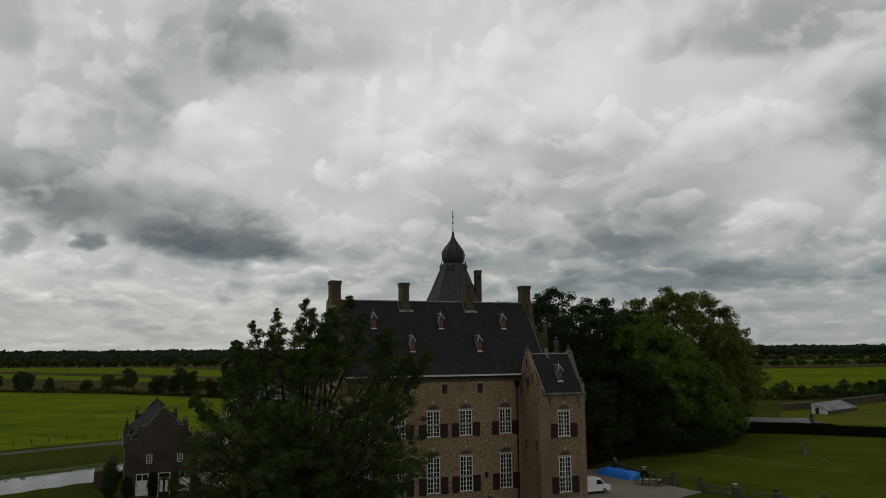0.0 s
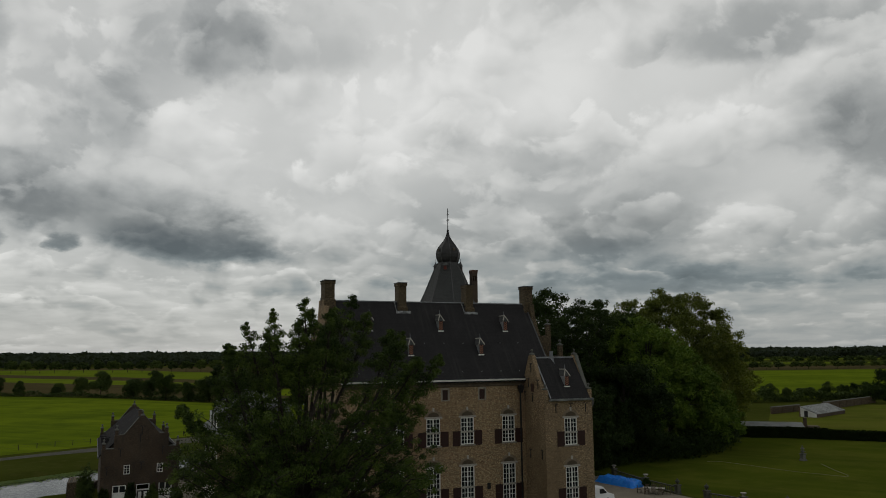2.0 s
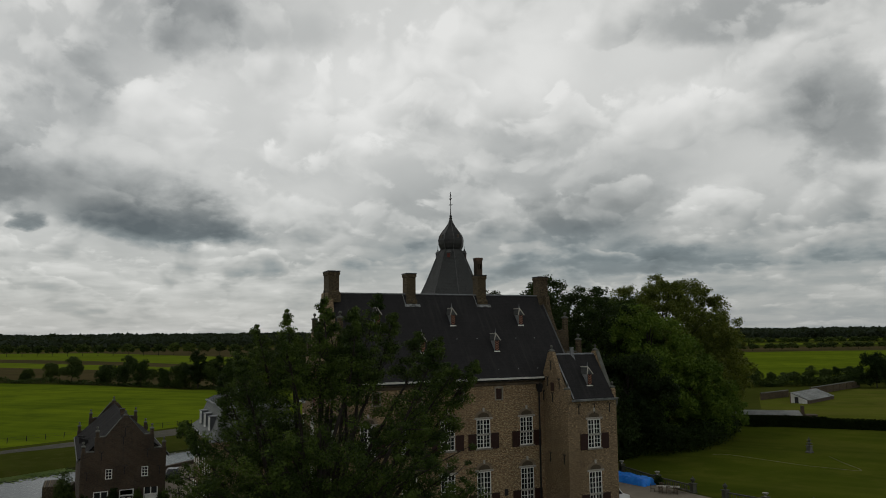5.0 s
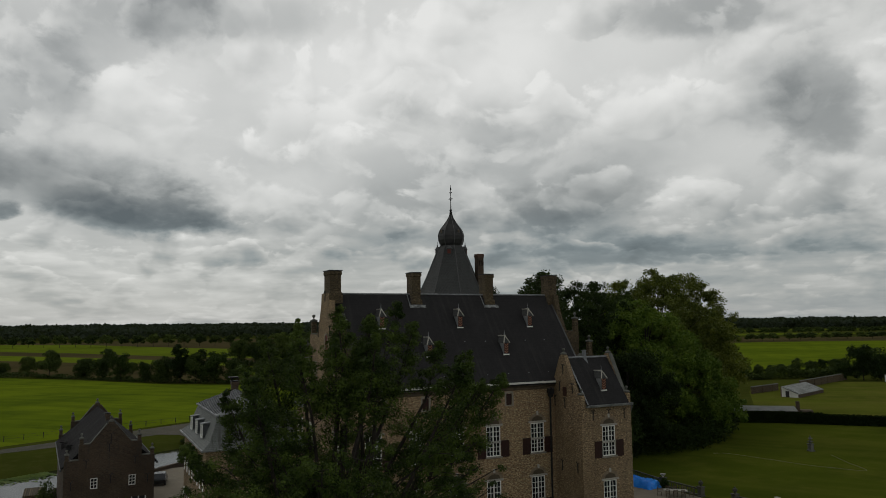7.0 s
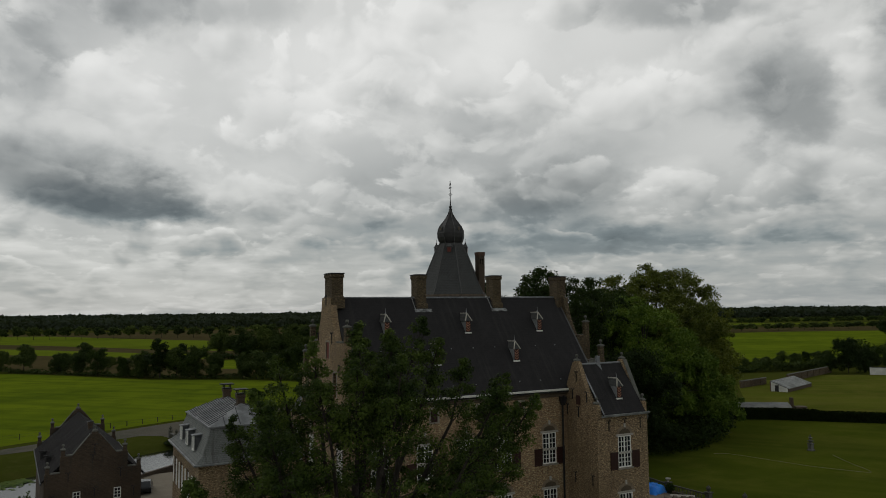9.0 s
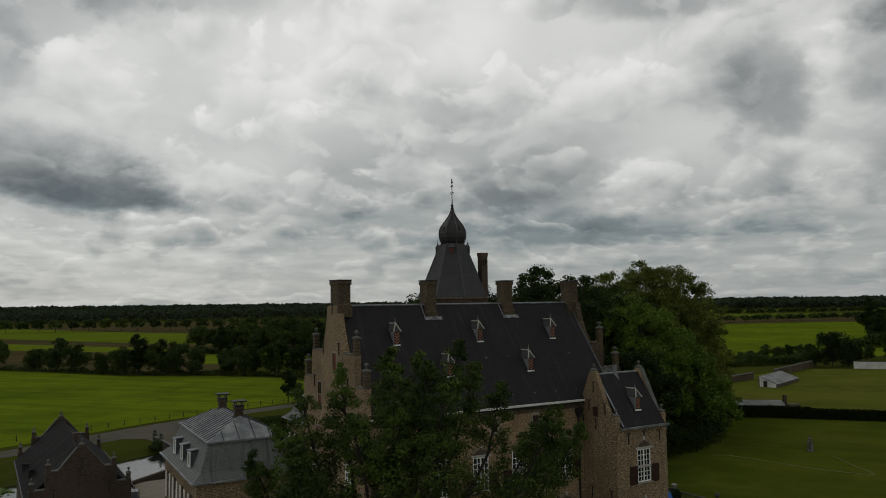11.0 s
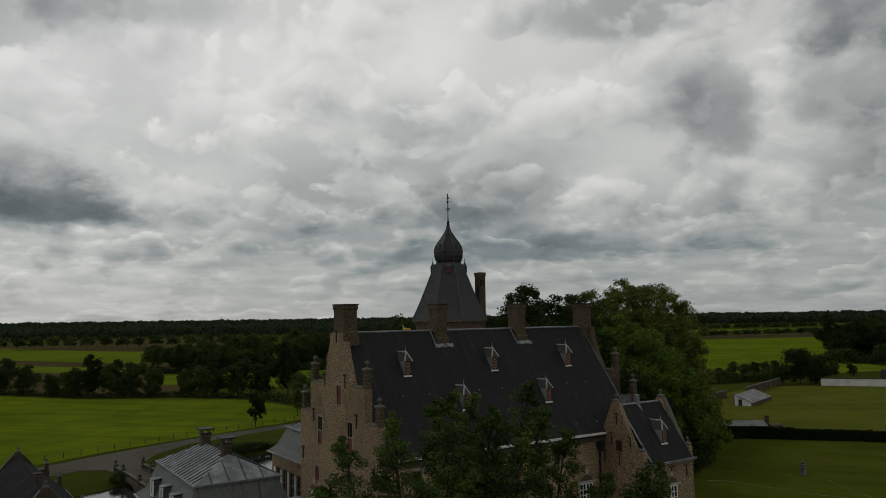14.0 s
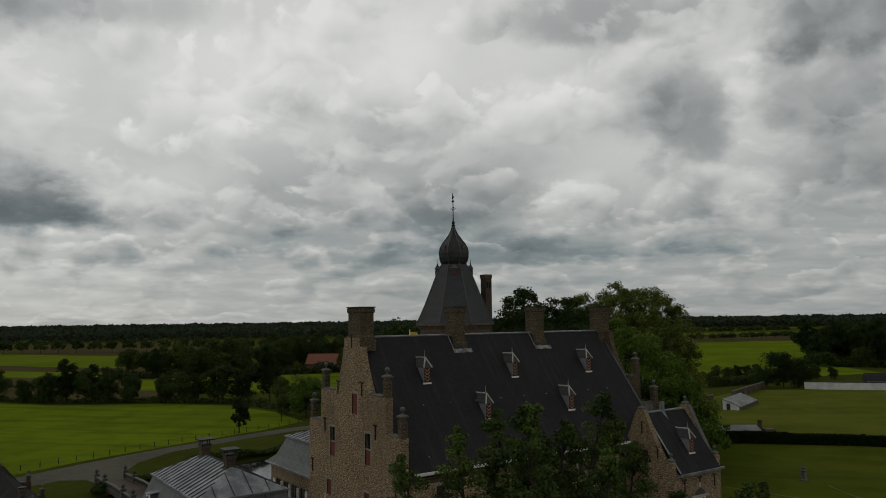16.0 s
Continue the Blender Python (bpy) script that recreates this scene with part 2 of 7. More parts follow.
def mottled(c1, c2, scale=1.0, fine_s=12.0, relief=0.3, dist=0.01):
    def build(m):
        a1 = m.noise(m.obj, scale, 5, 0.6)
        a2 = m.noise(m.obj, fine_s, 4, 0.6)
        c = m.mix(m.smooth(a1, 0.35, 0.68), c1, c2)
        c = m.mix(m.math("MULTIPLY", m.smooth(a2, 0.4, 0.75), 0.35), c, tuple(v * 0.55 for v in c1))
        bump(m, a2, relief, dist)
        return c
    return build


BRICK = material("old_brick", brickwork((0.37, 0.232, 0.125), (0.145, 0.085, 0.047), (0.27, 0.212, 0.142), (0.355, 0.248, 0.142), 0.3), 0.92)
BRICK_PALE = material("pale_brick", brickwork((0.29, 0.197, 0.11), (0.098, 0.064, 0.037), (0.24, 0.19, 0.13), (0.285, 0.215, 0.125), 0.35), 0.92)
BRICK_DARK = material("sooty_brick", brickwork((0.082, 0.058, 0.039), (0.05, 0.036, 0.026), (0.08, 0.067, 0.052), (0.095, 0.066, 0.045), 0.6, 0.35), 0.92)
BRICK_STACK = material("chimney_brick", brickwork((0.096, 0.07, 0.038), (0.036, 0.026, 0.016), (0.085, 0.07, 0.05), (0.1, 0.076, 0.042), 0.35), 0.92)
BRICK_RED = material("red_brick", brickwork((0.135, 0.07, 0.046), (0.085, 0.046, 0.032), (0.12, 0.1, 0.08), (0.15, 0.092, 0.064), 0.35, 0.5), 0.92)
ARCH_BRICK = material("arch_brick", mottled((0.16, 0.12, 0.08), (0.25, 0.2, 0.14), 2.5, 14, 0.4), 0.9)
ARCH_DARK = material("arch_infill", mottled((0.07, 0.055, 0.038), (0.1, 0.08, 0.055), 2.5, 14, 0.4), 0.9)
SLATE = material("slate", slatework((0.032, 0.0308, 0.0318), (0.022, 0.0214, 0.022), stain=0.22), 0.6, 0, 0.05)
# gatehouse slate, darkened in its colour to stand in for shade
SLATE_SHADED = material("shaded_slate", slatework((0.021, 0.0195, 0.02), (0.009, 0.0085, 0.009), 0.24, 0.22), 0.7, 0, 0.03)
SLATE_GREY = material("weathered_slate", slatework((0.055, 0.057, 0.056), (0.022, 0.023, 0.023), 0.3, 0.2), 0.6, 0, 0.25)
SLATE_PALE = material("pale_slate", slatework((0.165, 0.176, 0.168), (0.085, 0.09, 0.09), 0.24, 0.15, 0.85), 0.65, 0, 0.25)
FLASHING = material("mottled_flashing", mottled((0.3, 0.31, 0.31), (0.05, 0.05, 0.052), 3.2, 15), 0.6, 0.1, 0.3)
LEAD_DARK = material("dull_lead", mottled((0.07, 0.072, 0.072), (0.11, 0.112, 0.11), 1.5, 14), 0.6, 0.2, 0.3)
ORANGE = material("orange_paint", mottled((0.33, 0.16, 0.095), (0.24, 0.1, 0.06), 2, 16, 0.1, 0.003), 0.6)
YELLOW = material("yellow_cloth", mottled((0.75, 0.55, 0.08), (0.62, 0.45, 0.06), 2, 16, 0.1, 0.003), 0.8)
LEAD = material("lead", mottled((0.16, 0.17, 0.18), (0.26, 0.27, 0.28), 1.5, 14), 0.5, 0.3, 0.4)
ONION = material("onion_lead", mottled((0.022, 0.022, 0.022), (0.038, 0.037, 0.036), 1.2, 10), 0.55, 0.1, 0.3)
ZINC = material("zinc", mottled((0.165, 0.176, 0.182), (0.35, 0.362, 0.368), 0.9, 7, 0.15), 0.5, 0.2, 0.5)
ZINC_DARK = material("seam_zinc", mottled((0.06, 0.065, 0.07), (0.1, 0.105, 0.11), 0.9, 9, 0.15), 0.6, 0.2, 0.3)
WHITE = material("white_paint", mottled((0.82, 0.82, 0.78), (0.72, 0.72, 0.68), 1.2, 18, 0.1, 0.003), 0.55)
STONE = material("sandstone", mottled((0.3, 0.27, 0.22), (0.2, 0.185, 0.155), 1.2, 11, 0.4), 0.9)
STONE_PALE = material("pale_stone", mottled((0.42, 0.4, 0.35), (0.3, 0.285, 0.25), 1.2, 11, 0.3), 0.85)
STONE_GREY = material("grey_stone", mottled((0.14, 0.14, 0.125), (0.08, 0.083, 0.07), 1.4, 12, 0.4), 0.9)
STONE_MOSS = material("mossy_stone", mottled((0.09, 0.088, 0.07), (0.05, 0.053, 0.04), 1.4, 12, 0.4), 0.9)
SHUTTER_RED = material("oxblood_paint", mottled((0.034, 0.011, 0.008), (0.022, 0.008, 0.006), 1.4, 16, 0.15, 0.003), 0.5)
SHUTTER_BROWN = material("red_paint", mottled((0.15, 0.028, 0.016), (0.09, 0.021, 0.014), 1.5, 16, 0.1, 0.003), 0.55)
IRON = material("black_iron", mottled((0.02, 0.02, 0.022), (0.035, 0.033, 0.032), 3, 20, 0.2, 0.004), 0.6, 0.4)
GLASS = material("window_glass", lambda m: (0.02, 0.023, 0.026), 0.08, 0, 0.4)
OAK = material("weathered_wood", mottled((0.13, 0.1, 0.07), (0.075, 0.06, 0.045), 2.5, 22, 0.4), 0.85)
TARP = material("blue_tarpaulin", mottled((0.015, 0.2, 0.78), (0.03, 0.27, 0.85), 1.2, 5, 0.4, 0.05), 0.42)
CARWHITE = material("white_car_paint", lambda m: (0.75, 0.76, 0.77), 0.22, 0, 0.6)
CARDARK = material("dark_car_paint", lambda m: (0.02, 0.022, 0.026), 0.25, 0.2, 0.6)
RUBBER = material("rubber", lambda m: (0.015, 0.015, 0.015), 0.85)
HOSE = material("garden_hose", lambda m: (0.24, 0.23, 0.11), 0.7)
REDTILE = material("red_tiles", slatework((0.21, 0.075, 0.045), (0.12, 0.05, 0.03), 0.3, 0.3), 0.85)
RENDER_WHITE = material("white_render", mottled((0.6, 0.6, 0.57), (0.45, 0.45, 0.42), 0.4, 6, 0.2), 0.9)
CORRUGATED = material("corrugated_sheet", mottled((0.5, 0.51, 0.5), (0.34, 0.35, 0.34), 0.6, 8, 0.2), 0.7, 0.0)
GREENHOUSE = material("whitened_glass", mottled((0.3, 0.31, 0.3), (0.17, 0.18, 0.17), 0.5, 5, 0.1), 0.8, 0, 0.1)


def turf(c1, c2, c3, s1=0.03, s2=0.4, stripe=None):
    def build(m):
        a1 = m.noise(m.obj, s1, 5, 0.6)
        a2 = m.noise(m.obj, s2, 5, 0.65)
        a3 = m.noise(m.obj, 6.0, 3, 0.7)
        c = m.mix(m.smooth(a1, 0.36, 0.66), c1, c2)
        c = m.mix(m.math("MULTIPLY", m.smooth(a2, 0.45, 0.72), 0.65), c, c3)
        if stripe:
            ang, scale, weight = stripe
            mp = m.add("ShaderNodeMapping", {"vector_type": "TEXTURE"}, Vector=m.obj, Rotation=(0, 0, ang), Scale=(1, 12, 1)).outputs[0]
            st = m.noise(mp, scale, 4, 0.6)
            c = m.mix(m.math("MULTIPLY", m.smooth(st, 0.42, 0.66), weight), c, c3)
        c = m.mix(m.math("MULTIPLY", m.smooth(a3, 0.4, 0.7), 0.3), c, tuple(v * 0.5 for v in c1))
        bump(m, a3, 0.6, 0.06)
        return c
    return build


GRASS = material("rough_grass", turf((0.055, 0.066, 0.012), (0.042, 0.052, 0.009), (0.075, 0.073, 0.02)), 0.95, 0, 0.0)
LAWN = material("lawn", turf((0.072, 0.092, 0.01), (0.046, 0.064, 0.008), (0.106, 0.113, 0.018), 0.05, 0.12, (0.6, 0.12, 0.45)), 0.95, 0, 0.0)
# brighter turf for the walled garden, sunlight put into its colour
ORCHARD = material("sunlit_grass", turf((0.097, 0.116, 0.016), (0.07, 0.086, 0.013), (0.13, 0.124, 0.027), 0.05, 0.12, (0.9, 0.2, 0.5)), 0.95, 0, 0.0)
# sunlit gaps between cloud shadows are put into these two brighter field greens
MEADOW = material("meadow", turf((0.143, 0.188, 0.012), (0.098, 0.138, 0.01), (0.052, 0.082, 0.01), 0.018, 0.08, (0.75, 0.22, 0.5)), 0.95, 0, 0.0)
CROP = material("young_crop", turf((0.135, 0.18, 0.015), (0.105, 0.145, 0.012), (0.09, 0.118, 0.015), 0.01, 0.05, (-0.9, 0.05, 0.5)), 0.95, 0, 0.0)
SOIL = material("bare_soil", turf((0.078, 0.062, 0.03), (0.06, 0.052, 0.024), (0.09, 0.082, 0.032), 0.01, 0.06), 0.95, 0, 0.0)
GRAVEL = material("gravel", turf((0.25, 0.215, 0.165), (0.2, 0.175, 0.135), (0.28, 0.245, 0.195), 0.06, 0.6), 0.95, 0, 0.15)
ROAD = material("pale_asphalt", turf((0.082, 0.072, 0.05), (0.05, 0.05, 0.03), (0.105, 0.092, 0.068), 0.08, 0.5), 0.9, 0, 0.2)


def water_build(m):
    h = m.noise(m.obj, 1.4, 4, 0.6)
    bump(m, h, 0.3, 0.06)
    return (0.02, 0.024, 0.02)


WATER = material("moat_water", water_build, 0.06, 0, 0.6)


def foliage(c1, c2, c3):
    def build(m):
        rnd = m.add("ShaderNodeNewGeometry").outputs["Random Per Island"]
        clump = m.noise(m.obj, 0.55, 4, 0.6)
        c = m.mix(m.smooth(rnd, 0.0, 1.0), c1, c2)
        c = m.mix(m.math("MULTIPLY", m.smooth(clump, 0.4, 0.7), 0.8), c, c3)
        tint = m.add("ShaderNodeObjectInfo").outputs["Random"]
        c = m.mix(1.0, c, m.ramp(tint, [(0.0, (0.62, 0.66, 0.7)), (0.5, (0.95, 0.95, 0.95)), (1.0, (1.5, 1.4, 1.15))]), "MULTIPLY")
        m.put(m.bsdf.inputs["Base Color"], c)
        tr = m.add("ShaderNodeBsdfTranslucent", Color=m.mix(0.5, c, (0.09, 0.12, 0.01)))
        mx = m.add("ShaderNodeMixShader", Fac=0.16)
        m.put(mx.inputs[1], m.bsdf.outputs[0])
        m.put(mx.inputs[2], tr.outputs[0])
        out = m.tree.nodes["Material Output"]
        m.put(out.inputs["Surface"], mx.outputs[0])
        return None
    return build


LEAF_NEAR = material("olive_leaves", foliage((0.056, 0.074, 0.011), (0.1, 0.126, 0.018), (0.14, 0.158, 0.028)), 0.6, 0, 0.15)
LEAF_OAK = material("near_oak_leaves", foliage((0.007, 0.016, 0.004), (0.026, 0.049, 0.009), (0.09, 0.136, 0.026)), 0.6, 0, 0.12)
LEAF_DARK = material("dark_leaves", foliage((0.013, 0.026, 0.006), (0.023, 0.042, 0.009), (0.034, 0.057, 0.011)), 0.65, 0, 0.1)
LEAF_LIGHT = material("lime_leaves", foliage((0.062, 0.11, 0.015), (0.108, 0.175, 0.021), (0.15, 0.21, 0.028)), 0.65, 0, 0.1)
LEAF_YEW = material("yew_needles", foliage((0.01, 0.017, 0.006), (0.015, 0.024, 0.008), (0.019, 0.029, 0.009)), 0.8, 0, 0.0)
LEAF_FAR = material("far_leaves", foliage((0.032, 0.052, 0.014), (0.052, 0.078, 0.019), (0.074, 0.1, 0.027)), 0.8, 0, 0.1)
# distance haze put into the leaf colour, greyer and bluer
LEAF_HAZE = material("hazed_leaves", foliage((0.022, 0.032, 0.022), (0.03, 0.042, 0.026), (0.036, 0.046, 0.03)), 0.9, 0, 0.1)
BARK = material("bark", mottled((0.024, 0.02, 0.016), (0.045, 0.04, 0.032), 1.5, 9, 0.6, 0.03), 0.95)

# ---- mesh helpers ----


def mesh_of(name, bm, mat, smooth=False):
    me = bpy.data.meshes.new(name)
    bmesh.ops.recalc_face_normals(bm, faces=bm.faces)
    bm.to_mesh(me)
    bm.free()
    mats = mat if isinstance(mat, (list, tuple)) else [mat]
    for one in mats:
        me.materials.append(one)
    if smooth:
        me.polygons.foreach_set("use_smooth", [True] * len(me.polygons))
    return me


def part(name, bm, mat, parent=None, label="", smooth=False):
    ob = new(name, mesh_of(name, bm, mat, smooth))
    if parent is not None:
        ob.parent = parent
    return tagged(ob, label)


def thing(name, at, label, category, group="", kind=""):
    """An empty at the base of a thing; parts are meant in its own frame."""
    ob = new(name)
    ob.matrix_world = at if isinstance(at, Matrix) else Matrix.Translation(at)
    return tagged(ob, label, category, group, kind)


def placed(name, me, parent, at, label=""):
    ob = new(name, me)
    ob.parent = parent
    ob.matrix_basis = at if isinstance(at, Matrix) else Matrix.Translation(at)
    return tagged(ob, label)


def box(bm, x0, y0, z0, x1, y1, z1, m=None, mi=0):
    co = [(x0, y0, z0), (x1, y0, z0), (x1, y1, z0), (x0, y1, z0), (x0, y0, z1), (x1, y0, z1), (x1, y1, z1), (x0, y1, z1)]
    vs = [bm.verts.new(m @ Vector(c) if m is not None else c) for c in co]
    for f in ((0, 3, 2, 1), (4, 5, 6, 7), (0, 1, 5, 4), (1, 2, 6, 5), (2, 3, 7, 6), (3, 0, 4, 7)):
        bm.faces.new([vs[i] for i in f]).material_index = mi
    return bm


def slab(bm, pts, shift):
    """A prism: a polygon and the same moved by shift."""
    a = [bm.verts.new(p) for p in pts]
    b = [bm.verts.new(Vector(p) + Vector(shift)) for p in pts]
    bm.faces.new(a)
    bm.faces.new(b[::-1])
    k = len(a)
    for i in range(k):
        bm.faces.new((a[i], a[(i + 1) % k], b[(i + 1) % k], b[i]))
    return bm


def loft(bm, rings, cap=True):
    """Skin rings of equal length; cap the ends."""
    vr = [[bm.verts.new(p) for p in r] for r in rings]
    k = len(vr[0])
    for lo, hi in zip(vr, vr[1:]):
        for i in range(k):
            bm.faces.new((lo[i], lo[(i + 1) % k], hi[(i + 1) % k], hi[i]))
    if cap:
        bm.faces.new(vr[0][::-1])
        bm.faces.new(vr[-1])
    return bm


def lathe(bm, profile, k=12, at=(0, 0, 0), turn=0.0):
    return loft(bm, [[(at[0] + r * math.cos(turn + 2 * math.pi * i / k), at[1] + r * math.sin(turn + 2 * math.pi * i / k), at[2] + z)
                      for i in range(k)] for r, z in profile])


def square_loft(bm, levels, at=(0, 0, 0)):
    """Stacked squares: half width in x, half width in y, z."""
    return loft(bm, [[(at[0] + sx * a, at[1] + sy * b, at[2] + z) for sx, sy in ((-1, -1), (1, -1), (1, 1), (-1, 1))] for a, b, z in levels])


def tube(bm, pts, radii, k=6):
    rings = []
    for i, p in enumerate(pts):
        d = Vector(pts[min(i + 1, len(pts) - 1)]) - Vector(pts[max(i - 1, 0)])
        q = d.to_track_quat("Z", "Y")
        rings.append([Vector(p) + q @ Vector((radii[i] * math.cos(2 * math.pi * j / k), radii[i] * math.sin(2 * math.pi * j / k), 0)) for j in range(k)])
    return loft(bm, rings)


def pierced(bm, u0, u1, v0, v1, holes, put, thick):
    """A wall panel with rectangular openings through it. put(u, v, depth) gives the place."""
    us = sorted({u0, u1, *[h[0] for h in holes], *[h[1] for h in holes]})
    vs = sorted({v0, v1, *[h[2] for h in holes], *[h[3] for h in holes]})

    def solid(i, j):
        if not (0 <= i < len(us) - 1 and 0 <= j < len(vs) - 1):
            return False
        cu, cv = (us[i] + us[i + 1]) / 2, (vs[j] + vs[j + 1]) / 2
        return not any(h[0] < cu < h[1] and h[2] < cv < h[3] for h in holes)

    cache = {}

    def vert(i, j, d):
        if (i, j, d) not in cache:
            cache[i, j, d] = bm.verts.new(put(us[i], vs[j], thick * d))
        return cache[i, j, d]
    for i in range(len(us) - 1):
        for j in range(len(vs) - 1):
            if not solid(i, j):
                continue
            for d in (0, 1):
                bm.faces.new([vert(a, b, d) for a, b in ((i, j), (i + 1, j), (i + 1, j + 1), (i, j + 1))])
            for di, dj, ends in ((-1, 0, ((i, j), (i, j + 1))), (1, 0, ((i + 1, j), (i + 1, j + 1))),
                                 (0, -1, ((i, j), (i + 1, j))), (0, 1, ((i, j + 1), (i + 1, j + 1)))):
                if not solid(i + di, j + dj):
                    (a, b), (c, d2) = ends
                    bm.faces.new((vert(a, b, 0), vert(c, d2, 0), vert(c, d2, 1), vert(a, b, 1)))
    return bm


def from_arrays(name, verts, faces, mat, smooth=False):
    me = bpy.data.meshes.new(name)
    me.from_pydata(verts, [], faces)
    me.materials.append(mat)
    if smooth:
        me.polygons.foreach_set("use_smooth", [True] * len(me.polygons))
    return me


def quads(name, centre, u, v, mat):
    """Many four-cornered leaves: centres and two half axes, bent a little along the middle."""
    k = len(centre)
    nrm = np.cross(u, v)
    nrm /= np.linalg.norm(nrm, axis=1, keepdims=True) + 1e-9
    size = np.linalg.norm(u, axis=1, keepdims=True)
    co = np.empty((k, 4, 3))
    co[:, 0], co[:, 1], co[:, 2], co[:, 3] = centre - u, centre - v + nrm * size * 0.25, centre + u, centre + v + nrm * size * 0.25
    me = bpy.data.meshes.new(name)
    me.vertices.add(4 * k)
    me.vertices.foreach_set("co", co.reshape(-1).astype(np.float32))
    me.loops.add(4 * k)
    me.loops.foreach_set("vertex_index", np.arange(4 * k, dtype=np.int32))
    me.polygons.add(k)
    me.polygons.foreach_set("loop_start", np.arange(0, 4 * k, 4, dtype=np.int32))
    me.update(calc_edges=True)
    me.materials.append(mat)
    return me


# ---- ground, water, roads ----
MOAT = [(-140, 62), (-75, 97), (-45, 113.5), (-20, 127.5), (-8, 134.5), (12, 146.5), (24, 153), (42, 162.5), (75, 172), (110, 176)]


def moat_distance(x, y):
    best = np.full(np.shape(x), 1e9)
    for (ax, ay), (bx, by) in zip(MOAT, MOAT[1:]):
        ux, uy = bx - ax, by - ay
        s = np.clip(((x - ax) * ux + (y - ay) * uy) / (ux * ux + uy * uy), 0, 1)
        best = np.minimum(best, np.hypot(x - ax - s * ux, y - ay - s * uy))
    return best


def build_ground():
    xs = np.concatenate([[-4000, -2000, -900, -400], np.arange(-160, 130, 2.0), [150, 200, 300, 500, 900, 2000, 4500]])
    ys = np.concatenate([[-1500, -500, -150, -50, 0, 30], np.arange(50, 215, 2.0), [230, 300, 450, 700, 1200, 2400, 4800]])
    gx, gy = np.meshgrid(xs, ys, indexing="ij")
    d = moat_distance(gx, gy)
    k = np.clip((11.5 - d) / 3.5, 0, 1)
    gz = -2.2 * k * k * (3 - 2 * k)
    bumpy = np.array([[noise.noise((a * 0.05, b * 0.05, 0.3)) for b in ys] for a in xs])
    gz += np.where(d < 16, bumpy * 0.3 * np.clip((16 - d) / 5, 0, 1), 0.0)
    ny = len(ys)
    verts = np.stack([gx, gy, gz], -1).reshape(-1, 3).tolist()
    faces = [(i * ny + j, (i + 1) * ny + j, (i + 1) * ny + j + 1, i * ny + j + 1) for i in range(len(xs) - 1) for j in range(ny - 1)]
    ob = new("ground", from_arrays("ground", verts, faces, GRASS, True))
    tagged(ob, "rough green grassland round the castle and moat", "ground", kind="structure")


build_ground()


def ribbon(name, line, width, z, mat, label, category, thick=0.0):
    bm = bmesh.new()
    rows = []
    widths = width if isinstance(width, (list, tuple)) else [width] * len(line)
    for i, p in enumerate(line):
        d = Vector(line[min(i + 1, len(line) - 1)]) - Vector(line[max(i - 1, 0)])
        side = Vector((-d.y, d.x)).normalized() * widths[i] / 2
        rows.append((bm.verts.new((p[0] + side.x, p[1] + side.y, z)), bm.verts.new((p[0] - side.x, p[1] - side.y, z))))
    for (a1, b1), (a2, b2) in zip(rows, rows[1:]):
        bm.faces.new((b1, b2, a2, a1))
    ob = part(name, bm, mat)
    return tagged(ob, label, category, kind="structure")


def curve_points(line, steps=6):
    """A smooth line through the points."""
    pts = [Vector(p) for p in line]
    out = []
    for i in range(len(pts) - 1):
        p0, p1, p2, p3 = pts[max(i - 1, 0)], pts[i], pts[i + 1], pts[min(i + 2, len(pts) - 1)]
        for s in range(steps):
            t = s / steps
            out.append(0.5 * ((2 * p1) + (p2 - p0) * t + (2 * p0 - 5 * p1 + 4 * p2 - p3) * t * t + (3 * p1 - p0 - 3 * p2 + p3) * t ** 3))
    return [tuple(p) for p in out + [pts[-1]]]


def sheet(name, pts, z, mat, label, category):
    bm = bmesh.new()
    bm.faces.new([bm.verts.new((x, y, z)) for x, y in pts])
    bmesh.ops.triangulate(bm, faces=bm.faces)
    return tagged(part(name, bm, mat), label, category, kind="structure")


ribbon("water", MOAT, 22.0, -0.75, WATER, "still grey moat water reflecting the sky", "water")
ROAD_LINE = curve_points([(-140, 108), (-60, 143), (-10, 169), (20, 185.5), (38, 193.5), (54, 199), (70, 203), (100, 206), (150, 204)])
ribbon("road", ROAD_LINE, [2.4 + 2.6 * min(1.0, i / 20) for i in range(len(ROAD_LINE))], 0.03, ROAD, "pale worn estate road along the meadow", "road")
sheet("gravel_apron", [(-22, 162), (-6, 167), (7, 171.2), (13, 174), (16.6, 171.5), (17.4, 168), (22.6, 168.2), (23.4, 175), (27, 182), (35, 189.5), (21, 184), (0, 172.5)],
      0.034, ROAD, "pale worn gravel where the road forks to the bridge", "road")
sheet("courtyard", [(5.5, 86), (5.5, 137), (14, 137), (24, 143), (44, 150), (58, 152), (58, 89.6), (18, 89.6), (18, 86)],
      0.02, GRAVEL, "pale gravel courtyard between the castle wings", "courtyard")
sheet("terrace", [(45.5, 70), (45.5, 102), (66.6, 102), (65.8, 92), (66.1, 85.5), (66.8, 80.2), (62.4, 78.8), (58, 76), (57, 70)], 0.02, GRAVEL, "pale gravel terrace beside the castle", "terrace")
sheet("garden_lawn", [(67.0, 60), (67.2, 82), (66.5, 92), (67.2, 104), (64, 125), (112, 133), (139, 121), (170, 90), (170, 30), (90, 30)], 0.012, LAWN, "mown garden lawn with darker patches", "lawn")
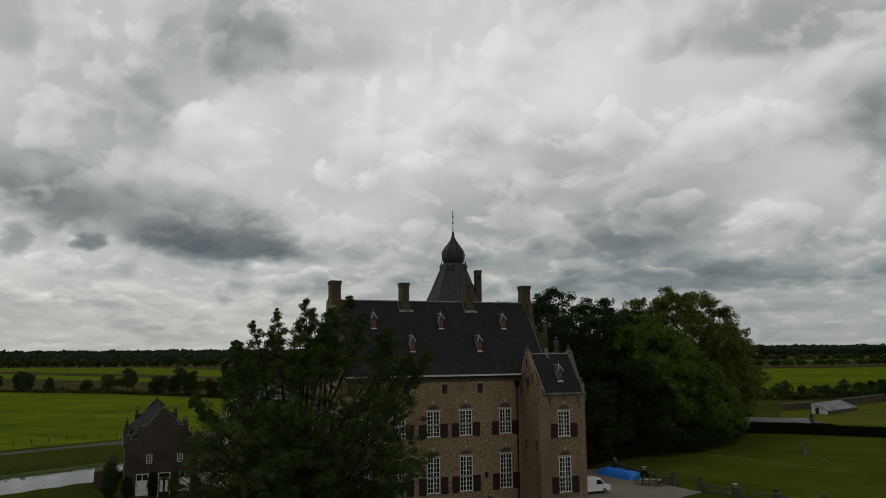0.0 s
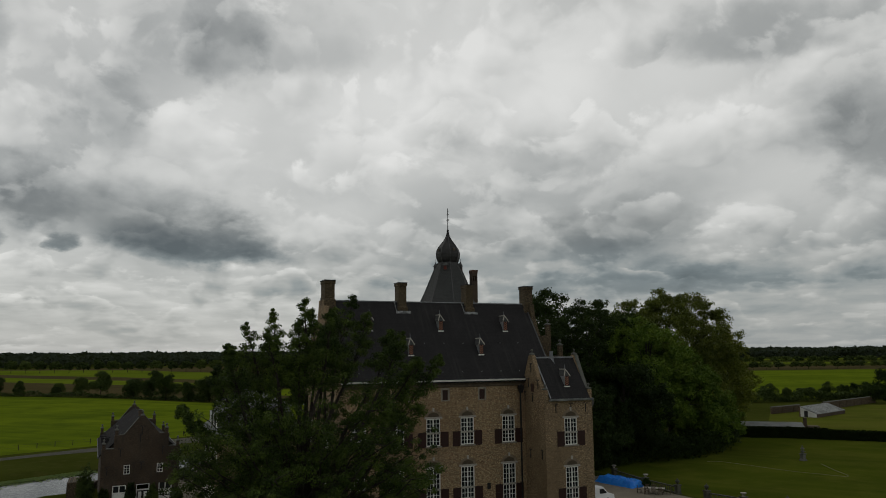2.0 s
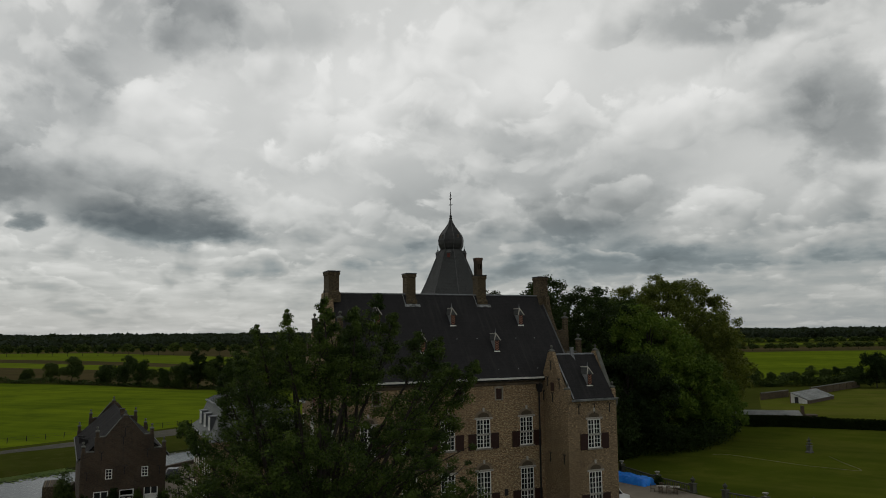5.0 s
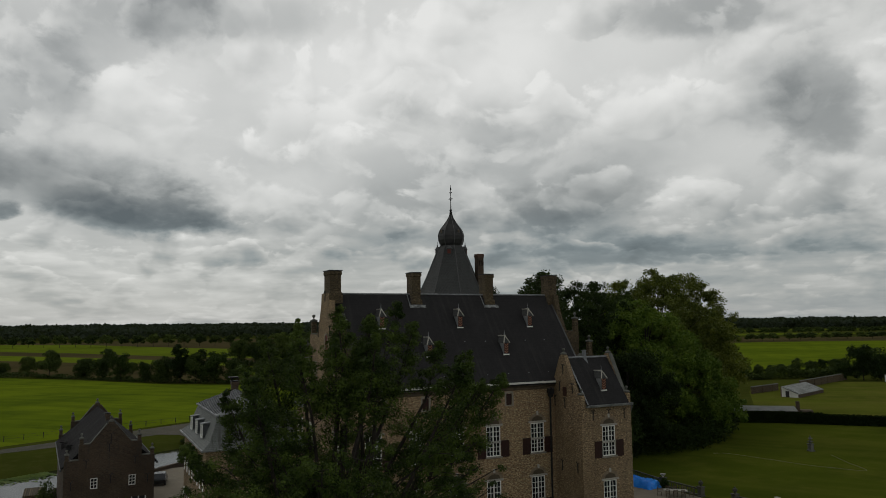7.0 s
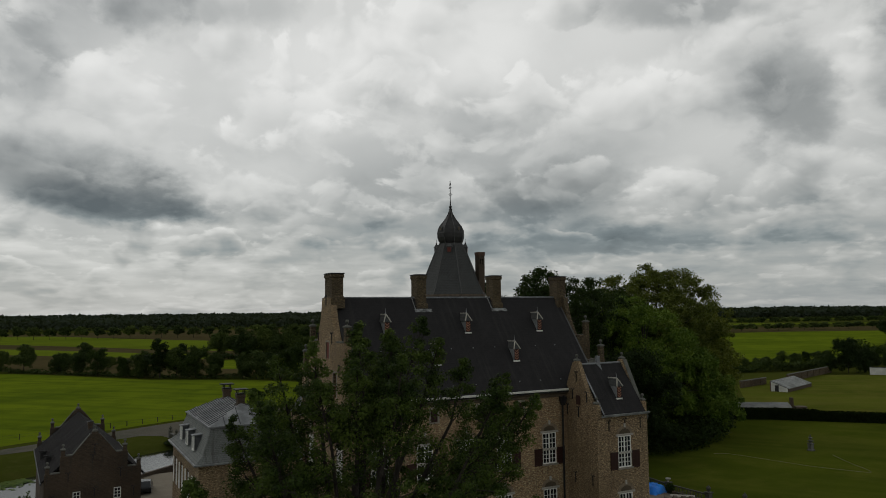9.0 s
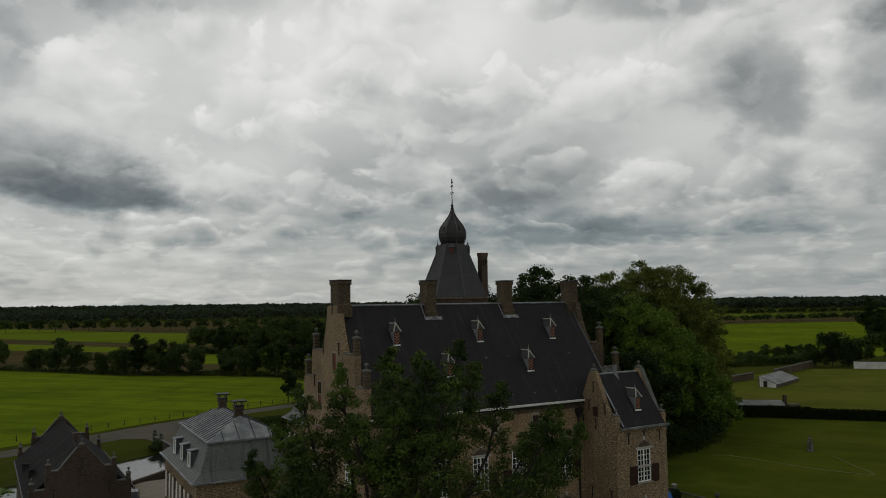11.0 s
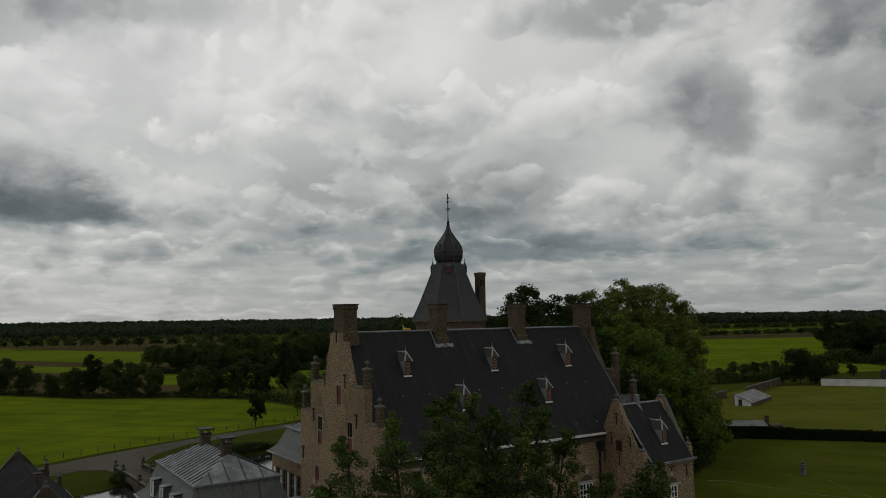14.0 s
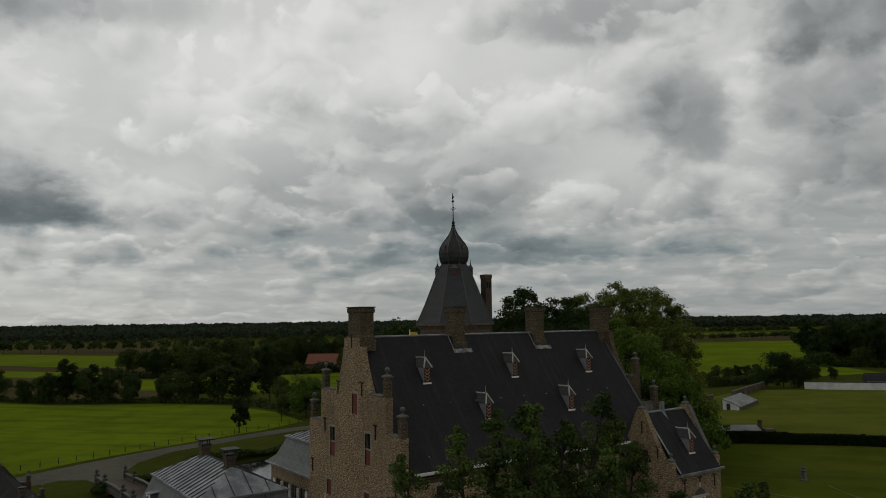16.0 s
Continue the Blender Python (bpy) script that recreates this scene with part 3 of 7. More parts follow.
sheet("orchard_lawn", [(118, 131), (150, 150), (178, 176), (222, 186), (246, 168), (262, 152), (262, 60), (180, 60), (142, 119)], 0.012,
      ORCHARD, "sunlit walled garden lawn", "lawn")
# fields
sheet("meadow", [(-200, 88), (-60, 149), (-10, 175), (20, 191), (40, 199), (60, 206), (74, 214), (76, 236), (72, 262), (57, 281), (28, 303), (-3, 348), (-19, 366), (-40, 388), (-120, 445), (-420, 470), (-420, 20)],
      0.02, MEADOW, "bright green grazed meadow", "field")
sheet("stubble_field", [(-700, 470), (-120, 450), (-20, 380), (28, 312), (60, 292), (130, 420), (170, 600), (320, 1080), (-1500, 1080)], 0.03, SOIL, "brown bare field", "field")
sheet("crop_strip", [(-300, 1010), (-3, 576), (56, 479), (84, 440), (74, 402), (49, 432), (-3, 499), (-300, 880)], 0.05, CROP, "strip of bright green crop", "field")
sheet("crop_field", [(-500, 1060), (-160, 1040), (-3, 940), (90, 720), (160, 600), (120, 450), (63, 531), (-3, 658), (-160, 880), (-400, 1020)], 0.06, CROP, "long bright green crop field", "field")
sheet("far_meadow", [(58, 342), (90, 300), (120, 268), (165, 300), (172, 360), (144, 366), (75, 399)], 0.07, MEADOW, "green paddock between the woods", "field")
sheet("right_field", [(205, 218), (258, 214), (290, 200), (330, 190), (380, 250), (536, 330), (690, 430), (600, 474), (485, 502), (300, 330)], 0.03, MEADOW, "bright green field behind the garden wall", "field")
sheet("right_brown_field", [(485, 505), (600, 477), (692, 433), (860, 510), (728, 575), (640, 660)], 0.04, SOIL, "brown tilled field", "field")
sheet("right_far_field", [(640, 663), (728, 578), (862, 513), (1400, 480), (1900, 1100), (1100, 1500), (760, 900)], 0.05, GRASS, "dull green far field", "field")
sheet("right_crop_strip", [(700, 700), (1000, 600), (1060, 640), (780, 790)], 0.09, CROP, "narrow bright crop strip", "field")
# sunlit far strip, drawn by the brighter meadow colour
sheet("right_pale_strip", [(900, 980), (1500, 760), (1560, 820), (950, 1060)], 0.12, MEADOW, "far meadow strip, sunlight put into its colour", "field")

# ---- windows, shutters, pinnacles: built once and shared ----


def sash_mesh(w, h, cols, rows, mid, bar=0.038, edge=0.085, mat=WHITE):
    """A white window frame with glazing bars, facing -y, its foot at the origin. mid: the transom's height."""
    xs = [-w / 2 + edge + (w - 2 * edge) * i / cols for i in range(cols + 1)]
    gaps = []
    for i in range(cols):
        lo = xs[i] + (0 if i == 0 else (0.055 if mid and abs(xs[i]) < 0.05 else bar / 2))
        hi = xs[i + 1] - (0 if i == cols - 1 else (0.055 if mid and abs(xs[i + 1]) < 0.05 else bar / 2))
        gaps.append((lo, hi))
    holes = []
    for z0, z1 in ([(edge, mid - 0.08), (mid + 0.08, h - edge)] if mid else [(edge, h - edge)]):
        k = max(1, round(rows * (z1 - z0) / (h - 2 * edge)))
        for j in range(k):
            lo = z0 + (z1 - z0) * j / k + (0 if j == 0 else bar / 2)
            hi = z0 + (z1 - z0) * (j + 1) / k - (0 if j == k - 1 else bar / 2)
            holes += [(g0, g1, lo, hi) for g0, g1 in gaps]
    return mesh_of("window_frame", pierced(bmesh.new(), -w / 2, w / 2, 0, h, holes, lambda u, v, d: (u, -0.05 + d, v), 0.1), mat)


def pane_mesh(w, h):
    bm = bmesh.new()
    box(bm, -w / 2, 0.0, 0, w / 2, 0.012, h)
    return mesh_of("pane", bm, GLASS)


def shutter_mesh(w, h, mat, louvred=False):
    """A shutter leaf: a frame round two sunk panels, or round louvres."""
    bm = bmesh.new()
    panels = [(0.09, w - 0.09, 0.1, h / 2 - 0.05), (0.09, w - 0.09, h / 2 + 0.05, h - 0.1)]
    pierced(bm, 0, w, 0, h, panels, lambda u, v, d: (u, -0.05 + d, v), 0.05)
    if louvred:
        for x0, x1, z0, z1 in panels:
            k = int((z1 - z0) / 0.11)
            for i in range(k):
                z = z0 + (z1 - z0) * i / k
                slab(bm, [(x0 - 0.01, -0.04, z), (x1 + 0.01, -0.04, z), (x1 + 0.01, -0.01, z + 0.07), (x0 - 0.01, -0.01, z + 0.07)], (0, 0.006, 0.012))
    else:
        box(bm, 0.08, -0.035, 0.09, w - 0.08, -0.012, h - 0.09)
    return mesh_of("shutter", bm, mat)


def arch_mesh(w, rise, proud=0.05):
    """A relieving arch of pale brick over a window, with a keystone and dark tympanum."""
    bm = bmesh.new()
    k = 10
    inner = [(w / 2 * math.cos(math.pi * i / k), rise * math.sin(math.pi * i / k)) for i in range(k + 1)]
    outer = [((w / 2 + 0.26) * math.cos(math.pi * i / k), (rise + 0.26) * math.sin(math.pi * i / k)) for i in range(k + 1)]
    loft(bm, [[(a[0], -proud, a[1]), (b[0], -proud, b[1]), (b[0], 0, b[1]), (a[0], 0, a[1])] for a, b in zip(inner, outer)])
    return mesh_of("arch", bm, ARCH_BRICK)


def tympanum_mesh(w, rise):
    bm = bmesh.new()
    k = 10
    slab(bm, [(w / 2 * math.cos(math.pi * i / k), -0.02, rise * math.sin(math.pi * i / k)) for i in range(k + 1)], (0, 0.02, 0))
    return mesh_of("tympanum", bm, ARCH_DARK)


SILL = {}


def sill_mesh(w):
    if w not in SILL:
        bm = bmesh.new()
        box(bm, -w / 2 - 0.12, -0.14, -0.14, w / 2 + 0.12, 0.1, 0.0)
        SILL[w] = mesh_of("window_sill", bm, STONE)
    return SILL[w]


def anchor_mesh(h=0.95):
    """A forked wall anchor."""
    bm = bmesh.new()
    box(bm, -0.035, -0.07, -h * 0.55, 0.035, 0, h * 0.3)
    for s in (-1, 1):
        tube(bm, [(0, -0.04, h * 0.22), (s * 0.1, -0.04, h * 0.45), (s * 0.2, -0.04, h * 0.46), (s * 0.25, -0.04, h * 0.34)], [0.03] * 4, 5)
    return mesh_of("wall_anchor", bm, IRON)


def pinnacle_mesh(h, w, mat):
    """A brick pillar with a stone cap and ball; its foot at the origin."""
    bm = bmesh.new()
    box(bm, -w / 2, -w / 2, 0, w / 2, w / 2, h)
    pillar = mesh_of("pillar", bm, mat)
    bm = bmesh.new()
    square_loft(bm, [(w * 0.54, w * 0.54, h), (w * 0.66, w * 0.66, h + 0.07), (w * 0.66, w * 0.66, h + 0.13), (w * 0.22, w * 0.22, h + 0.24)])
    r = w * 0.38
    lathe(bm, [(0.05, h + 0.22), (0.07, h + 0.36)] + [(max(0.02, r * math.sin(a)), h + 0.36 + r - r * math.cos(a)) for a in np.linspace(0.3, 3.1, 8)], 10)
    return pillar, mesh_of("ball_cap", bm, STONE_GREY)


UP_W, UP_H, UP_MID = 1.5, 2.72, 1.28
LO_W, LO_H, LO_MID = 1.5, 3.7, 1.6
FRAME_UP, FRAME_LO = sash_mesh(UP_W, UP_H, 4, 6, UP_MID), sash_mesh(LO_W, LO_H, 4, 8, LO_MID)
PANE_UP = [pane_mesh(UP_W - 0.1, UP_MID - 0.1), pane_mesh(UP_W - 0.1, UP_H - UP_MID - 0.1)]
PANE_LO = [pane_mesh(LO_W - 0.1, LO_MID - 0.1), pane_mesh(LO_W - 0.1, LO_H - LO_MID - 0.1)]
SHUT_UP, SHUT_LO = shutter_mesh(0.86, 1.5, SHUTTER_RED), shutter_mesh(0.86, 1.75, SHUTTER_RED)
bm = bmesh.new()
box(bm, -UP_W / 2 - 0.22, -0.08, 0, UP_W / 2 + 0.22, 0.1, 0.17)
LINTEL = mesh_of("lintel", bm, STONE_PALE)
bm = bmesh.new()
box(bm, -UP_W / 2 + 0.002, -0.1, -0.09, UP_W / 2 - 0.002, 0.06, 0.09)
TRANSOM = mesh_of("transom", bm, STONE_PALE)
bm = bmesh.new()
box(bm, -0.1, -0.08, 0.55, 0.1, 0, 0.9)
KEYSTONE = mesh_of("keystone", bm, STONE_PALE)
ARCH, TYMP = arch_mesh(1.3, 0.44), tympanum_mesh(1.3, 0.44)
ANCHOR = anchor_mesh()


def cross_window(parent, at, upper=True, shutters=True, depth=0.07):
    """A tall cross window with an arch above it and shutters at its lower half. at: its foot on the wall's face, facing -y."""
    win = placed("window", FRAME_UP if upper else FRAME_LO, parent, at @ Matrix.Translation((0, depth, 0)), "white cross window with small panes")
    h, panes, mid = (UP_H, PANE_UP, UP_MID) if upper else (LO_H, PANE_LO, LO_MID)
    placed("pane", panes[0], win, (0, 0.01, 0.08))
    placed("pane", panes[1], win, (0, 0.01, mid + 0.05))
    placed("window_sill", sill_mesh(1.5), win, (0, -depth, 0))
    placed("lintel", LINTEL, win, (0, -depth, h + 0.003), "pale stone lintel")
    placed("transom", TRANSOM, win, (0, -0.06, mid), "pale stone transom")
    placed("arch", ARCH, win, (0, -depth, h + 0.18), "pale brick relieving arch with keystone")
    placed("keystone", KEYSTONE, win, (0, -depth, h + 0.18))
    placed("tympanum", TYMP, win, (0, -depth, h + 0.18))
    if shutters:
        sh = SHUT_UP if upper else SHUT_LO
        placed("shutter", sh, win, (0.8, -depth - 0.01, -0.12), "oxblood red open shutter")
        placed("shutter", sh, win, (-0.8 - 0.86, -depth - 0.01, -0.12), "oxblood red open shutter")
    return win


# ---- the castle's main house ----
X0, X1, Y0, Y1, RIDGE_Y = 17.98, 45.05, 76.4, 88.7, 82.42
VERGE = 42.6
EAVE, RIDGE = 15.62, 24.2
castle = thing("castle", (0, 0, 0), "brown brick moated castle with steep slate roof", "castle")
UPPER_X = [20.4, 24.4, 28.3, 32.1, 36.9]
ATTIC_X = [21.2, 25.3, 29.65, 33.85]
UP_Z, LO_Z = 9.24, 3.36
holes = [(x - UP_W / 2, x + UP_W / 2, UP_Z, UP_Z + UP_H) for x in UPPER_X] + [(x - LO_W / 2, x + LO_W / 2, LO_Z, LO_Z + LO_H) for x in UPPER_X]
holes += [(x - 0.32, x + 0.32, 13.75, 14.8) for x in ATTIC_X] + [(x - 0.25, x + 0.25, 1.9, 2.6) for x in (26.5, 34.8)]
part("wall_south", pierced(bmesh.new(), X0 + 0.5, X1, 0, EAVE - 0.02, holes, lambda u, v, d: (u, Y0 + d, v), 0.7), BRICK, castle, "brown weathered brick facade")
part("wall_north", pierced(bmesh.new(), X0 + 0.5, X1, 0, EAVE - 0.02, [], lambda u, v, d: (u, Y1 - d, v), 0.6), BRICK, castle)
# unseen dark sheet added behind the facade openings
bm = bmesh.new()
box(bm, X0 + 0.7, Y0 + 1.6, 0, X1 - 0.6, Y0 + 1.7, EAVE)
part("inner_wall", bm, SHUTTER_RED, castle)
for x in UPPER_X:
    cross_window(castle, Matrix.Translation((x, Y0, UP_Z)), True)
    cross_window(castle, Matrix.Translation((x, Y0, LO_Z)), False)
bm = bmesh.new()
box(bm, -0.3, 0, 0, 0.3, 0.06, 1.0)
for z in (0.2, 0.75):
    box(bm, -0.3, -0.02, z, 0.3, 0, z + 0.05)
HATCH = mesh_of("hatch", bm, SHUTTER_RED)
bm = bmesh.new()
for x0, x1, z0, z1 in ((-0.47, -0.32, -0.1, 1.2), (0.32, 0.47, -0.1, 1.2), (-0.32, 0.32, -0.1, 0.0), (-0.32, 0.32, 1.06, 1.25)):
    box(bm, x0, -0.02, z0, x1, 0.1, z1)
HATCH_SURROUND = mesh_of("surround", bm, STONE)
for i, x in enumerate(ATTIC_X):
    h = placed("attic_hatch", HATCH, castle, (x, Y0 + 0.08, 13.78), "dark red wooden attic hatch")
    placed("surround", HATCH_SURROUND, h, (0, -0.085, 0))
for x in (26.5, 34.8):
    placed("cellar_window", pane_mesh(0.5, 0.7), castle, (x, Y0 + 0.2, 1.9))
# niche drawn as a black plate on the wall, its shade put into the colour
bm = bmesh.new()
box(bm, 34.3, Y0 - 0.03, 4.6, 34.7, Y0, 5.2)
part("wall_niche", bm, IRON, castle)


def roof_z(y):
    return EAVE + 0.1 + (RIDGE - EAVE - 0.1) * (1 - abs(y - RIDGE_Y) / (RIDGE_Y - Y0 + 0.35))


# roof: two slopes with thickness
for name, ye, s in (("roof", Y0 - 0.35, 1), ("roof_north", Y1 + 0.35, -1)):
    bm = bmesh.new()
    slab(bm, [(X0 + 0.55, ye, EAVE + 0.1), (VERGE, ye, EAVE + 0.1), (VERGE, RIDGE_Y, RIDGE), (X0 + 0.55, RIDGE_Y, RIDGE)], (0, 0, -0.22))
    part(name, bm, SLATE, castle, "dark slate roof slope")
bm = bmesh.new()
tube(bm, [(X0 + 0.6, RIDGE_Y, RIDGE + 0.02), (VERGE, RIDGE_Y, RIDGE + 0.02)], [0.08, 0.08], 8)
part("ridge_capping", bm, LEAD, castle, "pale lead ridge")
# eaves cornice and gutter
bm = bmesh.new()
slab(bm, [(X0 + 0.5, Y0 - 0.05, EAVE - 0.14), (X0 + 0.5, Y0 - 0.5, EAVE - 0.1), (X0 + 0.5, Y0 - 0.56, EAVE + 0.07), (X0 + 0.5, Y0 - 0.38, EAVE + 0.07), (X0 + 0.5, Y0 - 0.05, EAVE)], (20.3, 0, 0))
part("gutter", bm, WHITE, castle, "white painted box gutter").location.z = 0.14
bm = bmesh.new()
slab(bm, [(X0 + 0.5, Y0 - 0.002, EAVE - 0.55), (X0 + 0.5, Y0 - 0.14, EAVE - 0.5), (X0 + 0.5, Y0 - 0.2, EAVE - 0.32), (X0 + 0.5, Y0 - 0.42, EAVE - 0.16), (X0 + 0.5, Y0 - 0.002, EAVE - 0.16)], (20.3, 0, 0))
part("cornice", bm, OAK, castle)

# stepped gables
C = 82.35


def gable_half(low, mid):
    """Half of the outline: two ledges, then a hollow sweep up to the chimney."""
    sweep = [(1.08 + 1.3 * (1 - q) ** 1.7, 20.6 + 3.6 * q) for q in np.linspace(0, 1, 9)]
    return [(low, 0), (low, 18.1), (mid, 18.1), (mid, 20.45), (2.45, 20.45)] + sweep


def gable_wall(name, x, thick, holes, mat, low=6.75, mid=4.75, top=None, middle=None):
    """A stepped gable: the lower part pierced by openings, the upper part a shaped slab."""
    bm = bmesh.new()
    pierced(bm, C - low + 0.36, C + low, 0, 18.1, [h for h in holes if h[3] < 18.1], lambda u, v, d: (x + d, u, v), thick)
    up = [h for h in holes if h[3] >= 18.1]
    pierced(bm, C - mid + 0.18, C + mid, 18.1, 20.45, up, lambda u, v, d: (x + d, u, v), middle or thick)
    half = gable_half(low, mid)[4:]
    slab(bm, [(x, C - a, z) for a, z in half] + [(x, C + a, z) for a, z in half[::-1]], (top or thick, 0, 0))
    return part(name, bm, mat, castle, "stepped brown brick gable")


GW = [(81.92, 19.05, 0.38, 1.36), (80.12, 15.9, 0.38, 2.03), (85.25, 15.8, 0.37, 2.03), (85.78, 13.0, 0.38, 1.08), (80.3, 13.0, 0.38, 1.08)]
gholes = [(y - w, y + w, z, z + h) for y, z, w, h in GW] + [(78.28, 79.78, UP_Z, UP_Z + UP_H), (85.58, 87.08, UP_Z, UP_Z + UP_H), (78.28, 79.78, LO_Z, LO_Z + LO_H), (85.58, 87.08, LO_Z, LO_Z + LO_H)]
gable_wall("gable_west", X0, 0.55, gholes, BRICK_PALE)
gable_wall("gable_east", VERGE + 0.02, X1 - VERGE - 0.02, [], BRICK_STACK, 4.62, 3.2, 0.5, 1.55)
WEST = Matrix.Rotation(radians(-90), 4, "Z")
for y in (79.03, 86.33):
    cross_window(castle, Matrix.Translation((X0, y, UP_Z)) @ WEST, True)
    cross_window(castle, Matrix.Translation((X0, y, LO_Z)) @ WEST, False)
for i, (y, z, w, h) in enumerate(GW):
    bm = bmesh.new()
    tall = h > 1.8
    hh = h * (0.5 if tall else 1.0)
    box(bm, X0 + 0.04, y - w, z, X0 + 0.1, y + w, z + hh)
    for k in range(1, 4):
        box(bm, X0 + 0.03, y - w, z + hh * k / 4 - 0.02, X0 + 0.04, y + w, z + hh * k / 4 + 0.02)
    sh = part("gable_shutter", bm, SHUTTER_BROWN, castle, "red wooden gable shutter")
    if tall:
        bm = bmesh.new()
        box(bm, X0 + 0.2, y - w, z + hh, X0 + 0.22, y + w, z + h)
        part("pane", bm, GLASS, sh)
    bm = bmesh.new()
    box(bm, X0 - 0.02, y - w - 0.12, z - 0.02, X0 + 0.1, y - w, z + h + 0.02)
    box(bm, X0 - 0.02, y + w, z - 0.02, X0 + 0.1, y + w + 0.12, z + h + 0.02)
    box(bm, X0 - 0.02, y - w - 0.12, z + h + 0.02, X0 + 0.1, y + w + 0.12, z + h + 0.16)
    if tall:
        box(bm, X0 + 0.02, y - w, z + hh - 0.04, X0 + 0.1, y + w, z + hh + 0.04)
    part("surround", bm, STONE, sh)
# unseen dark sheets added behind the west gable's openings
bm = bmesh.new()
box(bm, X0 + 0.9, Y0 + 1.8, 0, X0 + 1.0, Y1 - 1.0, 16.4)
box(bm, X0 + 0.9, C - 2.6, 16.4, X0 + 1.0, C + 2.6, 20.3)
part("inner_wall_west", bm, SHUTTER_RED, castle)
for y, z in ((84.35, 20.75), (80.87, 20.85), (86.43, 17.95), (79.07, 18.2), (88.5, 14.8), (82.3, 24.0), (76.6, 14.9)):
    placed("wall_anchor", ANCHOR, castle, Matrix.Translation((X0, y, z)) @ WEST)
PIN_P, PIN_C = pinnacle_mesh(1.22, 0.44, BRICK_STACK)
PIN_PS, PIN_CS = pinnacle_mesh(1.05, 0.36, BRICK)
for gx, mx, low, mid in ((X0 + 0.28, X0 + 0.28, 6.5, 4.5), (X1 - 0.3, 43.92, 4.32, 2.95)):
    for px, dy, z in ((gx, 0.34 - low, 18.1), (gx, low, 18.1), (mx, 0.16 - mid, 20.45), (mx, mid, 20.45)):
        p = placed("pinnacle", PIN_P, castle, (px, C + dy, z), "brick pinnacle with stone ball")
        placed("ball_cap", PIN_C, p, (0, 0, 0))
    for s in (-1, 1):
        for px, a, b, z in ((gx, low - 0.28, mid + 0.3, 18.1), (mx, mid - 0.28, 2.4, 20.45)):
            bm = bmesh.new()
            lo, hi = sorted((C + s * a, C + s * b))
            box(bm, px - 0.31, lo, z, px + 0.31, hi, z + 0.1)
            part("coping", bm, STONE_GREY, castle)
# lead flashing where the slope meets the east gable
bm = bmesh.new()
slab(bm, [(VERGE - 0.16, Y0 - 0.3, EAVE + 0.17), (VERGE + 0.01, Y0 - 0.3, EAVE + 0.17), (VERGE + 0.01, RIDGE_Y, RIDGE + 0.05), (VERGE - 0.16, RIDGE_Y, RIDGE + 0.05)], (0, 0, 0.03))
part("verge_flashing", bm, LEAD_DARK, castle)


def chimney(parent, x, y, w, d, z0, z1, mat, name="chimney"):
    bm = bmesh.new()
    square_loft(bm, [(w / 2 + 0.12, d / 2 + 0.12, z0), (w / 2 + 0.12, d / 2 + 0.12, z0 + (z1 - z0) * 0.3), (w / 2, d / 2, z0 + (z1 - z0) * 0.36), (w / 2, d / 2, z1 - 0.35),
                     (w / 2 + 0.07, d / 2 + 0.07, z1 - 0.3), (w / 2 + 0.07, d / 2 + 0.07, z1 - 0.08), (w / 2 + 0.02, d / 2 + 0.02, z1)], (x, y, 0))
    ch = part(name, bm, mat, parent, "weathered brick chimney stack")
    bm = bmesh.new()
    box(bm, x - w / 2 - 0.1, y - d / 2 - 0.1, z1 + 0.002, x + w / 2 + 0.1, y + d / 2 + 0.1, z1 + 0.09)
    part("chimney_cap", bm, IRON, ch, "dark flat cap")
    return ch


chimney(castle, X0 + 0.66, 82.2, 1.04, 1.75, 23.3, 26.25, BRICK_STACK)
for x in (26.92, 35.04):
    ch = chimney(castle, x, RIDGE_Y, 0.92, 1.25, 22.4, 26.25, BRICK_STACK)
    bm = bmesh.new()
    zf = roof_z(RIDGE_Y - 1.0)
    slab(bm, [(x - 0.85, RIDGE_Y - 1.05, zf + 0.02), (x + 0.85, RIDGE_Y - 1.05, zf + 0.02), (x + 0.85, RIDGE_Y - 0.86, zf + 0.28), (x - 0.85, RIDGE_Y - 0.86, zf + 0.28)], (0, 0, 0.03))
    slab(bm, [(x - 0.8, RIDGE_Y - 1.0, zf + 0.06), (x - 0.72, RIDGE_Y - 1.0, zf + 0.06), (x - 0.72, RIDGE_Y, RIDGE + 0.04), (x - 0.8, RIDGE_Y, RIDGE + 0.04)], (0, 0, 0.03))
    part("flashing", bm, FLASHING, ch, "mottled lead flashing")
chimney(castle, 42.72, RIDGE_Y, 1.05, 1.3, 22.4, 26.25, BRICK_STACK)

# dormers: small lead-hooded lights with chevron shutters


